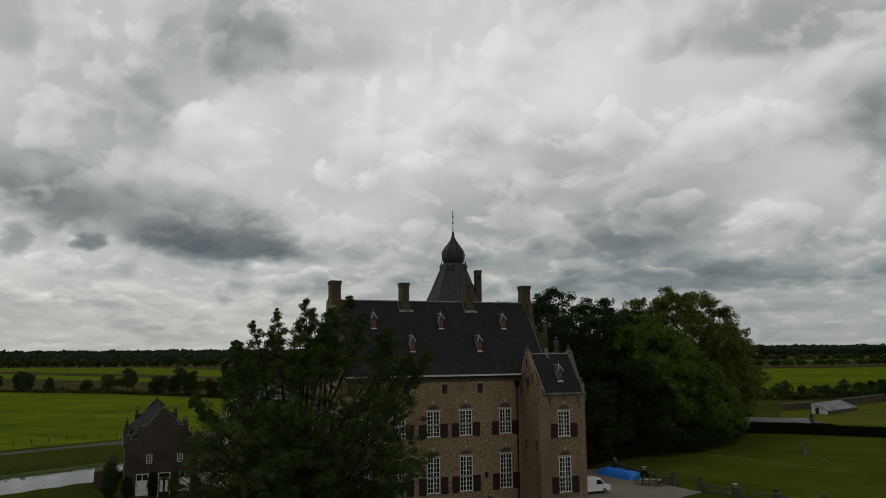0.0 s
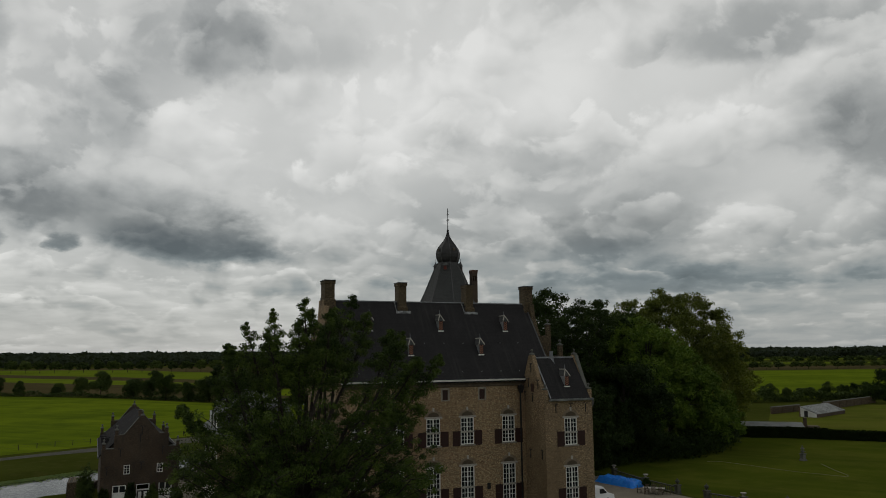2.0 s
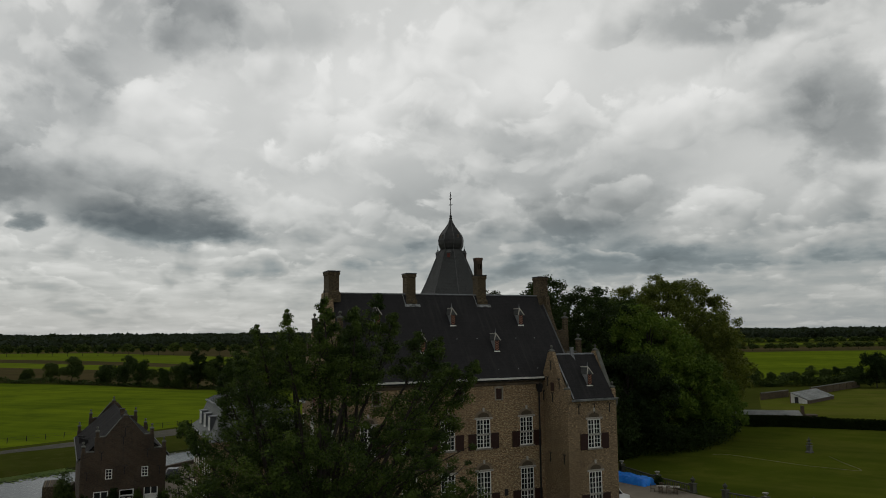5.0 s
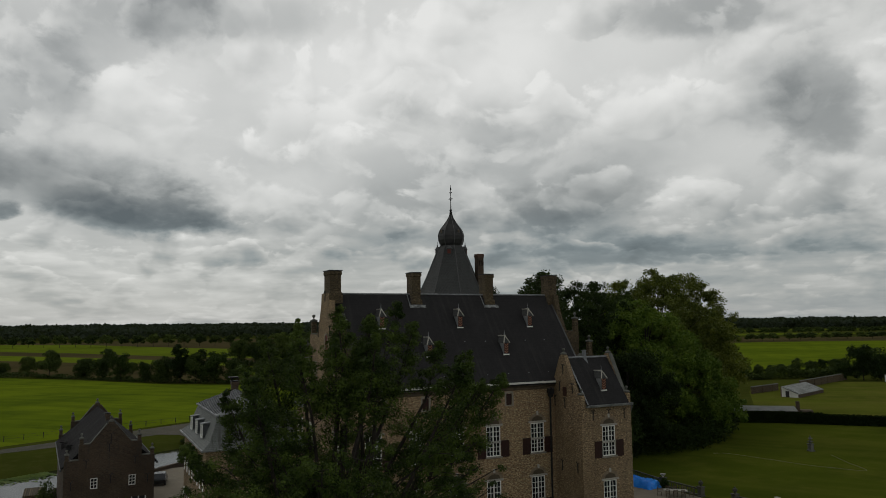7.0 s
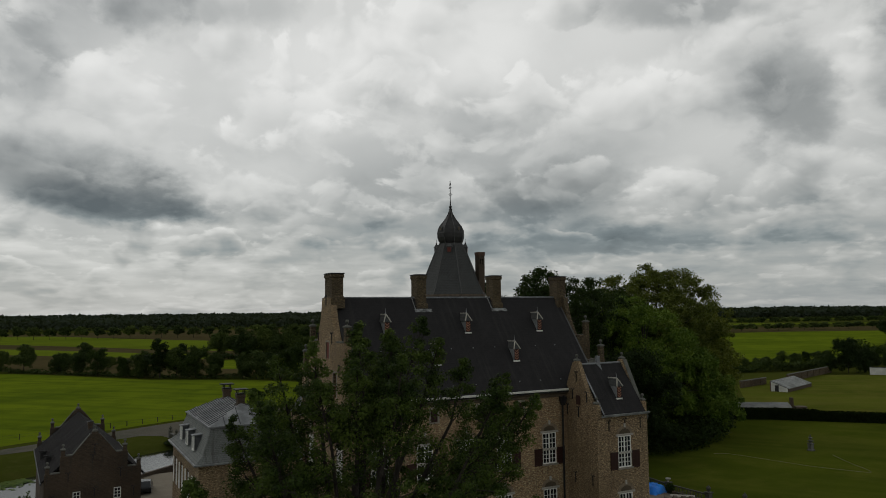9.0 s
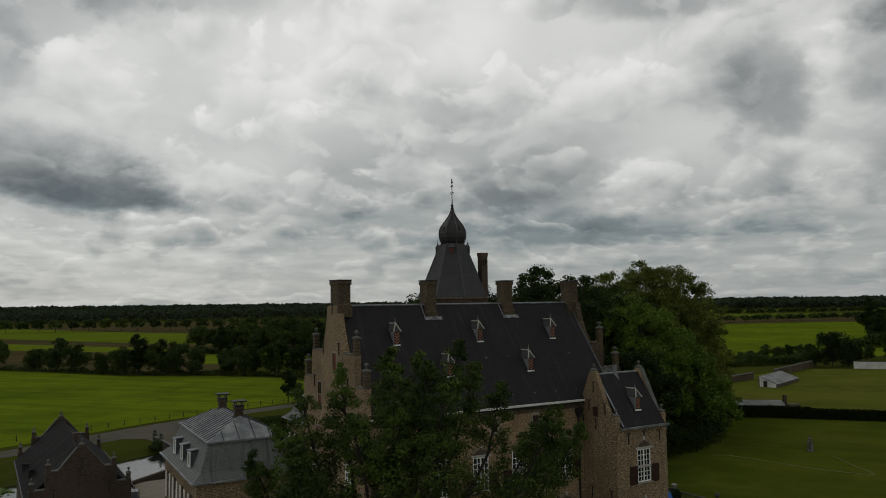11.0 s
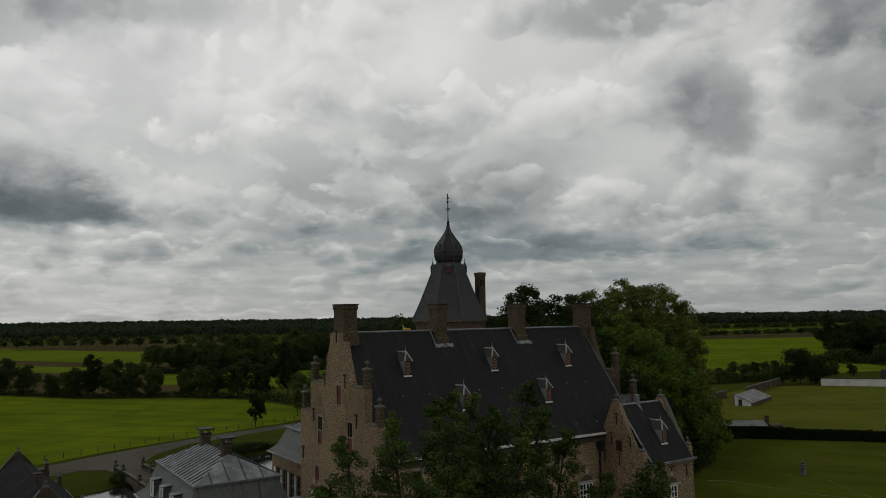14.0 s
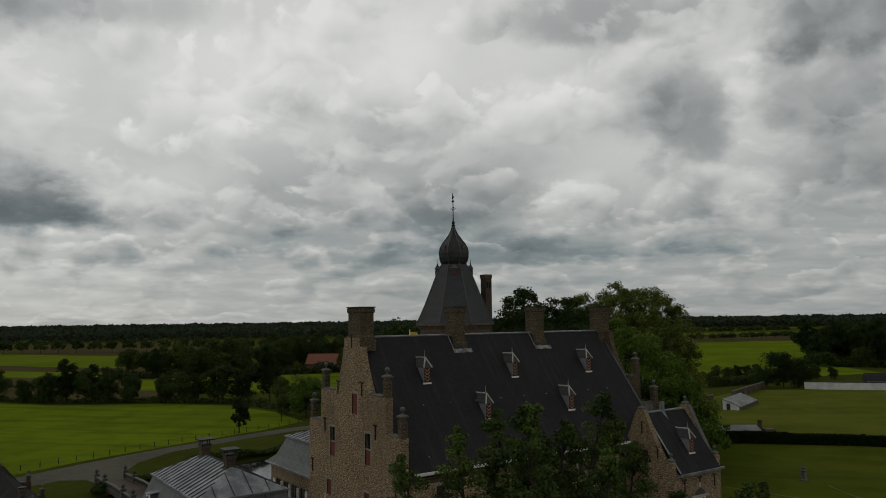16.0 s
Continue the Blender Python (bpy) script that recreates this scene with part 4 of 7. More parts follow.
def dormer_parts():
    bm = bmesh.new()
    box(bm, -0.24, 0.02, 0, 0.24, 1.5, 1.2)
    body = mesh_of("body", bm, ZINC)
    bm = bmesh.new()
    a = [(-0.35, -0.14, 1.1), (0.35, -0.14, 1.1), (0, 0.22, 1.8)]
    b = [(-0.35, 1.9, 1.1), (0.35, 1.9, 1.1), (0, 1.9, 1.76)]
    vs = [bm.verts.new(p) for p in a + b]
    for f in ((0, 1, 2), (3, 5, 4), (0, 3, 4, 1), (1, 4, 5, 2), (2, 5, 3, 0)):
        bm.faces.new([vs[i] for i in f])
    hood = mesh_of("hood", bm, SLATE_GREY)
    trims = []
    for p0, p1 in ((a[0], a[2]), (a[1], a[2]), (a[2], b[2])):
        trims.append(mesh_of("lead_roll", tube(bmesh.new(), [p0, p1], [0.055, 0.055], 6), STONE_PALE))
    bm = bmesh.new()
    lathe(bm, [(0.05, 1.72), (0.065, 1.85), (0.03, 1.97), (0.018, 2.15), (0.008, 2.3)], 6, (0, 0.3, 0))
    fin = mesh_of("finial", bm, LEAD)
    bm = bmesh.new()
    box(bm, -0.22, -0.03, 0.08, 0.22, 0.018, 1.14)
    shut = mesh_of("shutter", bm, SHUTTER_RED)
    bm = bmesh.new()
    for s in (-1, 1):
        for k in range(4):
            z = 0.12 + k * 0.23
            slab(bm, [(s * 0.01, -0.036, z), (s * 0.01, -0.036, z + 0.1), (s * 0.21, -0.036, min(1.12, z + 0.27)), (s * 0.21, -0.036, min(1.1, z + 0.17))], (0, 0.005, 0))
    chev = mesh_of("chevrons", bm, ORANGE)
    bm = bmesh.new()
    box(bm, -0.32, -0.08, -0.05, 0.32, 0.05, 0.06)
    return body, hood, fin, shut, chev, mesh_of("dormer_frame", bm, WHITE), *trims


DORMER = dormer_parts()


def dormer(parent, x, y, z):
    body = placed("dormer", DORMER[0], parent, (x, y, z), "small lead-hooded dormer with red chevron shutter")
    for name, me in zip(("hood", "finial", "shutter", "chevrons", "dormer_frame", "lead_roll", "lead_roll", "lead_roll"), DORMER[1:]):
        placed(name, me, body, (0, 0, 0))
    return body


for x, z in ((22.62, 20.95), (30.68, 20.95), (38.6, 20.95), (26.5, 18.35), (34.6, 18.35)):
    y = RIDGE_Y - (RIDGE_Y - Y0 + 0.35) * (RIDGE - z) / (RIDGE - EAVE - 0.1)
    dormer(castle, x, y - 0.05, z)
# snow hooks on the slates
bm = bmesh.new()
box(bm, -0.03, -0.12, 0, 0.03, -0.02, 0.07)
HOOK = mesh_of("roof_hook", bm, LEAD)
for i in range(9):
    for z in (16.6, 19.6):
        x = 20.5 + i * 2.25 + (1.1 if z > 18 else 0)
        y = RIDGE_Y - (RIDGE_Y - Y0 + 0.35) * (RIDGE - z) / (RIDGE - EAVE - 0.1)
        placed("roof_hook", HOOK, castle, (x, y, z))
# rain pipe beside the corner pavilion
bm = bmesh.new()
tube(bm, [(38.35, Y0 - 0.35, 15.2), (38.35, Y0 - 0.14, 14.4), (38.35, Y0 - 0.14, 0.2)], [0.09] * 3, 8)
square_loft(bm, [(0.16, 0.12, 14.3), (0.28, 0.2, 14.75), (0.28, 0.2, 15.1)], (38.35, Y0 - 0.22, 0))
part("rain_pipe", bm, IRON, castle, "dark rain pipe with hopper")

# ---- corner pavilion ----
PX0, PX1, PY0, PY1, PEAVE, PRIDGE, PRY = 38.95, 44.65, 72.2, 77.9, 13.75, 18.0, 75.05
part("pavilion_wall_south", pierced(bmesh.new(), PX0 + 0.45, PX1, 0, PEAVE, [(41.95 - UP_W / 2, 41.95 + UP_W / 2, 9.12, 9.12 + UP_H), (41.95 - LO_W / 2, 41.95 + LO_W / 2, 3.24, 3.24 + LO_H)],
                                    lambda u, v, d: (u, PY0 + d, v), 0.5), BRICK_PALE, castle, "brown brick pavilion wall")
cross_window(castle, Matrix.Translation((41.95, PY0, 9.12)), True)
cross_window(castle, Matrix.Translation((41.95, PY0, 3.24)), False)
# unseen dark sheet added behind the pavilion windows
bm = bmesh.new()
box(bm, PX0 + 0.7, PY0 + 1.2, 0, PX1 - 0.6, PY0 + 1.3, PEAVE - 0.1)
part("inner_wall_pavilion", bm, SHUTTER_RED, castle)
bm = bmesh.new()
pierced(bm, PY0, PY1, 0, PEAVE + 0.3, [], lambda u, v, d: (PX0 + d, u, v), 0.45)
PG = [(PY0 + 0.02, PEAVE + 0.3), (PY0 + 0.02, PEAVE + 0.85), (PY0 + 0.65, PEAVE + 0.85), (PY0 + 1.3, PEAVE + 1.9), (PRY - 0.5, PRIDGE - 0.1), (PRY - 0.32, PRIDGE + 0.25)]
profile = PG + [(2 * PRY - a, z) for a, z in PG[::-1]]
slab(bm, [(PX0, a, z) for a, z in profile], (0.45, 0, 0))
part("pavilion_gable_west", bm, BRICK_PALE, castle, "pale shaped brick gable")
bm = bmesh.new()
pierced(bm, PY0 + 0.502, PY1, 0, PEAVE, [], lambda u, v, d: (PX1 - d, u, v), 0.4)
slab(bm, [(PX1, PY0 + 0.02, PEAVE + 0.002), (PX1, 2 * PRY - PY0 - 0.02, PEAVE + 0.002)][::-1] + [(PX1, a, z) for a, z in profile], (-0.4, 0, 0))
part("pavilion_gable_east", bm, BRICK, castle)
for s, name in ((1, "pavilion_roof"), (-1, "pavilion_roof_north")):
    ye = PRY - s * (PRY - PY0 + 0.3)
    bm = bmesh.new()
    slab(bm, [(PX0 + 0.46, ye, PEAVE + 0.1), (PX1 - 0.41, ye, PEAVE + 0.1), (PX1 - 0.41, PRY, PRIDGE), (PX0 + 0.46, PRY, PRIDGE)], (0, 0, -0.18))
    part(name, bm, SLATE, castle, "dark slate pavilion roof")
bm = bmesh.new()
tube(bm, [(PX0 + 0.5, PRY, PRIDGE), (PX1 - 0.45, PRY, PRIDGE)], [0.09, 0.09], 8)
slab(bm, [(PX0 + 0.45, PY0 - 0.3, PEAVE + 0.14), (PX0 + 0.6, PY0 - 0.3, PEAVE + 0.14), (PX0 + 0.6, PRY, PRIDGE + 0.04), (PX0 + 0.45, PRY, PRIDGE + 0.04)], (0, 0, 0.03))
square_loft(bm, [(0.2, 0.16, PRIDGE - 0.1), (0.17, 0.13, PRIDGE + 0.1), (0.15, 0.12, PRIDGE + 0.58), (0.18, 0.14, PRIDGE + 0.62), (0.18, 0.14, PRIDGE + 0.68)], (PX0 + 2.6, PRY, 0))
pitch = (PRIDGE - PEAVE - 0.1) / (PRY - PY0 + 0.3)
slab(bm, [(PX0 + 2.38, PRY, PRIDGE + 0.02), (PX0 + 2.7, PRY - 0.5, PRIDGE + 0.02 - 0.5 * pitch), (PX0 + 2.82, PRY, PRIDGE + 0.02)], (0, 0, 0.03))
part("ridge_capping", bm, LEAD, castle)
bm = bmesh.new()
slab(bm, [(PX0 + 0.47, PY0 - 0.03, PEAVE - 0.2), (PX0 + 0.47, PY0 - 0.4, PEAVE - 0.12), (PX0 + 0.47, PY0 - 0.46, PEAVE + 0.06), (PX0 + 0.47, PY0 - 0.3, PEAVE + 0.06), (PX0 + 0.47, PY0 - 0.03, PEAVE)], (PX1 - PX0 - 0.5, 0, 0))
part("gutter", bm, ZINC, castle, "pale box gutter")
for s in (-1, 1):
    bm = bmesh.new()
    slab(bm, [(PX1 - 0.4, PRY + s * 2.2, PEAVE + 0.87), (PX1 + 0.03, PRY + s * 2.2, PEAVE + 0.87), (PX1 + 0.03, PRY + s * 0.35, PRIDGE + 0.2), (PX1 - 0.4, PRY + s * 0.35, PRIDGE + 0.2)], (0, 0, 0.1))
    part("coping", bm, STONE_GREY, castle)
for x in (PX0 + 0.22, PX1 - 0.2):
    for y, z in ((PRY, PRIDGE - 0.75), (PY0 + 0.3, PEAVE - 0.1)):
        p = placed("pinnacle", PIN_PS, castle, (x, y, z), "small brick pinnacle with stone ball")
        placed("ball_cap", PIN_CS, p, (0, 0, 0))
bm = bmesh.new()
box(bm, PX0 - 0.03, 74.42, 14.47, PX0 + 0.02, 75.02, 15.3)
part("gable_hatch", bm, SHUTTER_RED, castle, "small dark red gable hatch")
for y, z in ((73.5, 15.3), (75.5, 15.4), (76.3, 14.0), (72.96, 8.2), (75.33, 8.1), (74.7, 13.9), (74.9, 17.0)):
    placed("wall_anchor", ANCHOR, castle, Matrix.Translation((PX0, y, z)) @ WEST)
for x in (40.2, 42.0, 43.8):
    placed("wall_anchor", ANCHOR, castle, (x, PY0, 12.9))
dy_ = PRY - (PRY - PY0 + 0.3) * (PRIDGE - 15.0) / (PRIDGE - PEAVE - 0.1)
dormer(castle, 41.95, dy_ - 0.05, 15.0)
bm = bmesh.new()
tube(bm, [(PX1 + 0.07, PY0 + 0.5, PEAVE - 0.4), (PX1 + 0.07, PY0 + 0.5, 0.2)], [0.045, 0.045], 8)
square_loft(bm, [(0.16, 0.12, PEAVE - 0.9), (0.26, 0.2, PEAVE - 0.5), (0.26, 0.2, PEAVE - 0.2)], (PX1 + 0.2, PY0 + 0.5, 0))
part("rain_pipe", bm, LEAD_DARK, castle)

# satellite dish in the roof's corner
dish = thing("satellite_dish", Matrix.Translation((43.22, 77.8, 17.83)) @ Vector((-0.45, -0.85, 0.35)).to_track_quat("Z", "Y").to_matrix().to_4x4(), "dark grey satellite dish in the corner of the roof", "satellite dish")
part("reflector", lathe(bmesh.new(), [(0.02, 0.0), (0.2, 0.025), (0.36, 0.1), (0.4, 0.12), (0.38, 0.13), (0.34, 0.11), (0.18, 0.045), (0.02, 0.02)], 20), STONE_GREY, dish, smooth=True)
part("arm", tube(bmesh.new(), [(0, -0.36, 0.1), (0, -0.2, 0.36), (0, -0.05, 0.44)], [0.015, 0.015, 0.03], 6), IRON, dish)
part("bracket", tube(bmesh.new(), [(0, 0, 0.02), (0, -0.1, -0.3), (0, -0.55, -0.42)], [0.035, 0.035, 0.035], 6), IRON, dish)

# ---- octagonal tower with onion dome ----
TX, TY = 41.15, 102.1
tower = thing("castle_tower", (TX, TY, 0), "brick castle tower with slate roof and onion dome", "tower")
T0 = radians(-125 + 22.5)


def octa(r, z, turn=T0):
    c = r / math.cos(math.pi / 8)
    return [(c * math.cos(turn + i * math.pi / 4), c * math.sin(turn + i * math.pi / 4), z) for i in range(8)]


part("wall", loft(bmesh.new(), [octa(3.75, 0), octa(3.75, 24.9)]), BRICK_RED, tower, "red brick tower wall")
part("eave_moulding", loft(bmesh.new(), [octa(3.77, 24.3), octa(3.95, 24.62), octa(4.15, 24.72), octa(4.15, 24.94)]), OAK, tower)
ROOF_P = [(4.12, 24.95), (3.82, 25.5), (3.28, 26.7), (2.72, 28.1), (2.18, 29.5), (1.74, 30.6), (1.46, 31.1), (1.3, 31.35)]
part("roof", loft(bmesh.new(), [octa(r, z) for r, z in ROOF_P]), SLATE_GREY, tower, "flared octagonal slate roof")
for i in range(8):
    part("hip_roll", tube(bmesh.new(), [octa(r + 0.02, z + 0.03)[i] for r, z in ROOF_P], [0.05] * len(ROOF_P), 6), LEAD_DARK, tower, "lead hip roll")
ON_P = [(1.2, 31.3), (1.42, 31.6), (1.57, 32.1), (1.6, 32.6), (1.51, 33.1), (1.26, 33.6), (0.88, 34.1), (0.54, 34.6), (0.27, 35.1), (0.12, 35.6)]
onion = part("onion_dome", loft(bmesh.new(), [octa(r, z) for r, z in ON_P]), ONION, tower, "dark lead onion dome")
for i in range(8):
    part("rib", tube(bmesh.new(), [octa(r + 0.01, z)[i] for r, z in ON_P], [0.04] * len(ON_P), 6), LEAD_DARK, onion)
bm = bmesh.new()
lathe(bm, [(0.16, 35.55), (0.22, 35.7), (0.12, 35.85), (0.2, 36.0), (0.08, 36.2), (0.05, 36.9), (0.04, 39.2), (0.01, 39.4)], 8)
for z, r in ((37.55, 0.3), (38.4, 0.2)):
    for i in range(4):
        a = i * math.pi / 2 + 0.5
        tube(bm, [(0.03 * math.cos(a), 0.03 * math.sin(a), z - r * 0.6), (r * math.cos(a), r * math.sin(a), z), (0.03 * math.cos(a), 0.03 * math.sin(a), z + r * 0.6)], [0.03] * 3, 5)
slab(bm, [(-0.02, -0.25, 38.75), (-0.02, 0.2, 38.7), (-0.02, 0.12, 38.9), (-0.02, 0.05, 39.3), (-0.02, -0.1, 39.0)], (0.04, 0, 0))
part("weather_vane", bm, IRON, tower, "black iron spire with weather vane")
for i in range(8):
    a = T0 + (i + 0.5) * math.pi / 4
    d = Vector((math.cos(a), math.sin(a), 0))
    face = Matrix.Translation(d * 1.92 + Vector((0, 0, 30.1))) @ Matrix.Rotation(a + math.pi / 2, 4, "Z")
    if i % 2 == 1:
        bm = bmesh.new()
        box(bm, -0.32, -0.12, 0, 0.32, 0.5, 0.75, face)
        lucarne = part("lucarne", bm, SLATE_GREY, tower, "small roof light with red shutter")
        bm = bmesh.new()
        box(bm, -0.2, -0.15, 0.1, 0.2, -0.122, 0.62, face)
        part("shutter", bm, SHUTTER_BROWN, lucarne)
        bm = bmesh.new()
        loft(bm, [[face @ Vector(p) for p in ((-0.42, -0.2, 0.74), (0.42, -0.2, 0.74), (0.42, 0.5, 0.74), (-0.42, 0.5, 0.74))],
                  [face @ Vector(p) for p in ((-0.03, -0.02, 1.15), (0.03, -0.02, 1.15), (0.03, 0.3, 1.15), (-0.03, 0.3, 1.15))]])
        part("hood", bm, LEAD_DARK, lucarne)
        bm = bmesh.new()
        top = face @ Vector((0, 0.1, 1.1))
        lathe(bm, [(0.05, 0), (0.1, 0.18), (0.03, 0.3), (0.015, 0.7)], 6, tuple(top))
        part("finial", bm, IRON, lucarne)
    small = Matrix.Translation(d * 1.5 + Vector((0, 0, 32.9))) @ Matrix.Rotation(a + math.pi / 2, 4, "Z")
    if i % 2 == 0:
        bm = bmesh.new()
        box(bm, -0.2, -0.1, 0, 0.2, 0.4, 0.5, small)
        lu = part("dome_light", bm, LEAD_DARK, onion)
        bm = bmesh.new()
        box(bm, -0.14, -0.12, 0.05, 0.14, -0.102, 0.42, small)
        part("shutter", bm, OAK, lu)
# tall chimney beside the tower
stack = thing("chimney_stack", (44.5, 100.7, 0), "tall slim dark brick chimney with openings at its top", "chimney")
bm = bmesh.new()
box(bm, -0.43, -0.43, 14, 0.43, 0.43, 28.7)
for x in (-0.43, -0.07, 0.29):
    box(bm, x, -0.43, 28.7, x + 0.14, 0.43, 29.4)
box(bm, -0.43, -0.43, 29.4, 0.43, 0.43, 30.0)
part("shaft", bm, BRICK_DARK, stack)
bm = bmesh.new()
square_loft(bm, [(0.44, 0.44, 29.75), (0.48, 0.48, 30.0), (0.48, 0.48, 30.25)])
part("cap", bm, BRICK_RED, stack, "rust-red tiled cap")
# the north range that carries tower and chimney
north = thing("north_range", (0, 0, 0), "plain brick rear range under slate", "building")
bm = bmesh.new()
box(bm, 33, 89.32, 0, 47, 106, 15)
part("wall", bm, BRICK, north)
bm = bmesh.new()
slab(bm, [(32.8, 89.7, 15), (32.8, 106.3, 15), (32.8, 98, 20.5)], (14.4, 0, 0))
part("roof", bm, SLATE, north)


# ---- gatehouse with stepped gables ----
HX0, HX1, HY0, HY1 = -3.3, 5.6, 105.0, 126.6
HC = (HX0 + HX1) / 2
gate = thing("gatehouse", Matrix.Translation((1.4, 105.0, 0)) @ Matrix.Rotation(radians(2.2), 4, "Z") @ Matrix.Translation((-1.15, -105.0, 0)), "dark brick gatehouse with stepped gables and slate roof", "house")
HE, HR = 6.7, 10.9


def hut_gable(name, y, thick, holes, more=0.0):
    bm = bmesh.new()
    pierced(bm, HX0, HX1, 0, HE, holes, lambda u, v, d: (u, y + d, v), thick)
    half = [(4.45, HE), (4.45, 7.4), (3.1, 7.4), (3.1, 9.0), (2.0, 9.0), (0.55, 10.85), (0.3, 11.0), (0.3, 11.2)]
    slab(bm, [(HC - a, y, z) for a, z in half] + [(HC + a, y, z) for a, z in half[::-1]], (0, thick, 0))
    return part(name, bm, BRICK_DARK, gate, "stepped gable of dark red brick")


hut_gable("gable_south", HY0, 0.45, [(-0.75, -0.05, 4.35, 5.45), (3.0, 3.7, 4.35, 5.45), (-1.9, -0.4, 0.4, 3.1), (0.75, 2.25, 0.0, 3.1), (3.3, 4.8, 0.6, 3.1)])
hut_gable("gable_north", HY1, 0.45, [])
SMALLF, SMALLP = sash_mesh(0.7, 1.1, 2, 3, 0, 0.05, 0.08), pane_mesh(0.6, 1.0)
BIGF, BIGP = sash_mesh(1.5, 2.7, 2, 3, 1.8, 0.05, 0.1), pane_mesh(1.4, 2.6)
for x in (-0.4, 3.35):
    w = placed("window", SMALLF, gate, (x, HY0 + 0.06, 4.35), "small white six-pane window")
    placed("pane", SMALLP, w, (0, 0.02, 0.05))
for x, z in ((-1.15, 0.4), (4.05, 0.5)):
    w = placed("window", BIGF, gate, (x, HY0 + 0.06, z), "tall white sash window")
    placed("pane", BIGP, w, (0, 0.02, 0.05))
    bm = bmesh.new()
    for k in range(9):
        x0 = -0.62 + k * 0.138
        slab(bm, [(x0, 0.012, 0.1), (x0 + 0.138, 0.012, 0.1), (x0 + 0.138, 0.012, 1.7), (x0, 0.012, 1.7)], (0, 0.003 + 0.003 * (k % 2), 0))
    part("curtain", bm, WHITE, w, "white curtain behind the glass")
bm = bmesh.new()
for x0, x1 in ((0.75, 0.85), (2.15, 2.25)):
    box(bm, x0, HY0 + 0.02, 0, x1, HY0 + 0.12, 3.1)
box(bm, 0.85, HY0 + 0.02, 2.35, 2.15, HY0 + 0.12, 2.5)
box(bm, 0.85, HY0 + 0.02, 3.0, 2.15, HY0 + 0.12, 3.1)
door = part("door", bm, WHITE, gate, "double entrance door in a white frame with fanlight")
for x in (0.87, 1.51):
    bm = bmesh.new()
    box(bm, x, HY0 + 0.06, 0.05, x + 0.62, HY0 + 0.12, 2.33)
    leaf = part("door_leaf", bm, IRON, door)
    bm = bmesh.new()
    box(bm, x + 0.12, HY0 + 0.04, 0.7, x + 0.5, HY0 + 0.058, 2.2)
    part("curtain", bm, WHITE, leaf)
for x in (HX0, HX1 - 0.4):
    bm = bmesh.new()
    box(bm, x, HY0 + 0.46, 0, x + 0.4, HY1 - 0.002, HE)
    part("side_wall", bm, BRICK_DARK, gate)
for s in (-1, 1):
    bm = bmesh.new()
    xe = HC + s * 4.75
    slab(bm, [(xe, HY0 + 0.46, HE - 0.1), (xe, HY1, HE - 0.1), (HC, HY1, HR), (HC, HY0 + 0.46, HR)], (0, 0, -0.2))
    part("roof", bm, SLATE_SHADED, gate, "gatehouse slate roof slope in a shaded tone")
    bm = bmesh.new()
    box(bm, xe - 0.08, HY0 + 0.2, HE - 0.32, xe + 0.08, HY1 + 0.2, HE - 0.1)
    part("gutter", bm, ZINC_DARK, gate, "dark zinc gutter")
HP_P, HP_C = pinnacle_mesh(0.62, 0.36, BRICK_DARK)
for y in (HY0 + 0.22, HY1 + 0.22):
    for dx, z in ((-4.2, 7.4), (4.2, 7.4), (-2.85, 9.0), (2.85, 9.0), (0, 10.75)):
        p = placed("pinnacle", HP_P if dx else PIN_PS, gate, (HC + dx, y, z - (0.05 if dx else 0.6)), "brick pinnacle with stone ball")
        placed("ball_cap", HP_C if dx else PIN_CS, p, (0, 0, 0))
    for s in (-1, 1):
        bm = bmesh.new()
        slab(bm, [(HC + s * 2.0, y - 0.28, 9.01), (HC + s * 2.0, y + 0.28, 9.01), (HC + s * 0.45, y + 0.28, 10.95), (HC + s * 0.45, y - 0.28, 10.95)], (0, 0, 0.1))
        part("coping", bm, STONE_GREY, gate)
        bm = bmesh.new()
        lo, hi = sorted((HC + s * 3.9, HC + s * 3.1))
        box(bm, lo, y - 0.28, 7.4, hi, y + 0.28, 7.5)
        part("coping", bm, STONE_GREY, gate)
        bm = bmesh.new()
        lo, hi = sorted((HC + s * 2.55, HC + s * 2.0))
        box(bm, lo, y - 0.28, 9.0, hi, y + 0.28, 9.1)
        part("coping", bm, STONE_GREY, gate)
chimney(gate, HC, HY0 + 5.5, 0.42, 0.42, 10.0, 11.5, BRICK_DARK)
for x, y in ((-2.6, 112), (-2.9, 117)):
    z = HE - 0.1 + (HR - HE + 0.1) * (1 - abs(x - HC) / 4.75)
    bm = bmesh.new()
    box(bm, x - 0.35, y - 0.2, z - 0.4, x + 0.2, y + 0.2, z + 0.45)
    rl = part("roof_light", bm, SLATE, gate, "small slate-hung roof light")
    bm = bmesh.new()
    box(bm, x - 0.54, y - 0.38, z + 0.56, x + 0.34, y + 0.38, z + 0.64)
    part("hood", bm, SLATE_SHADED, rl)
for x, z in ((-1.2, 7.0), (1.0, 8.6), (3.6, 7.0), (1.2, 5.3), (-2.6, 4.9), (4.9, 5.0), (HC, 9.6)):
    placed("wall_anchor", ANCHOR, gate, (x, HY0, z))


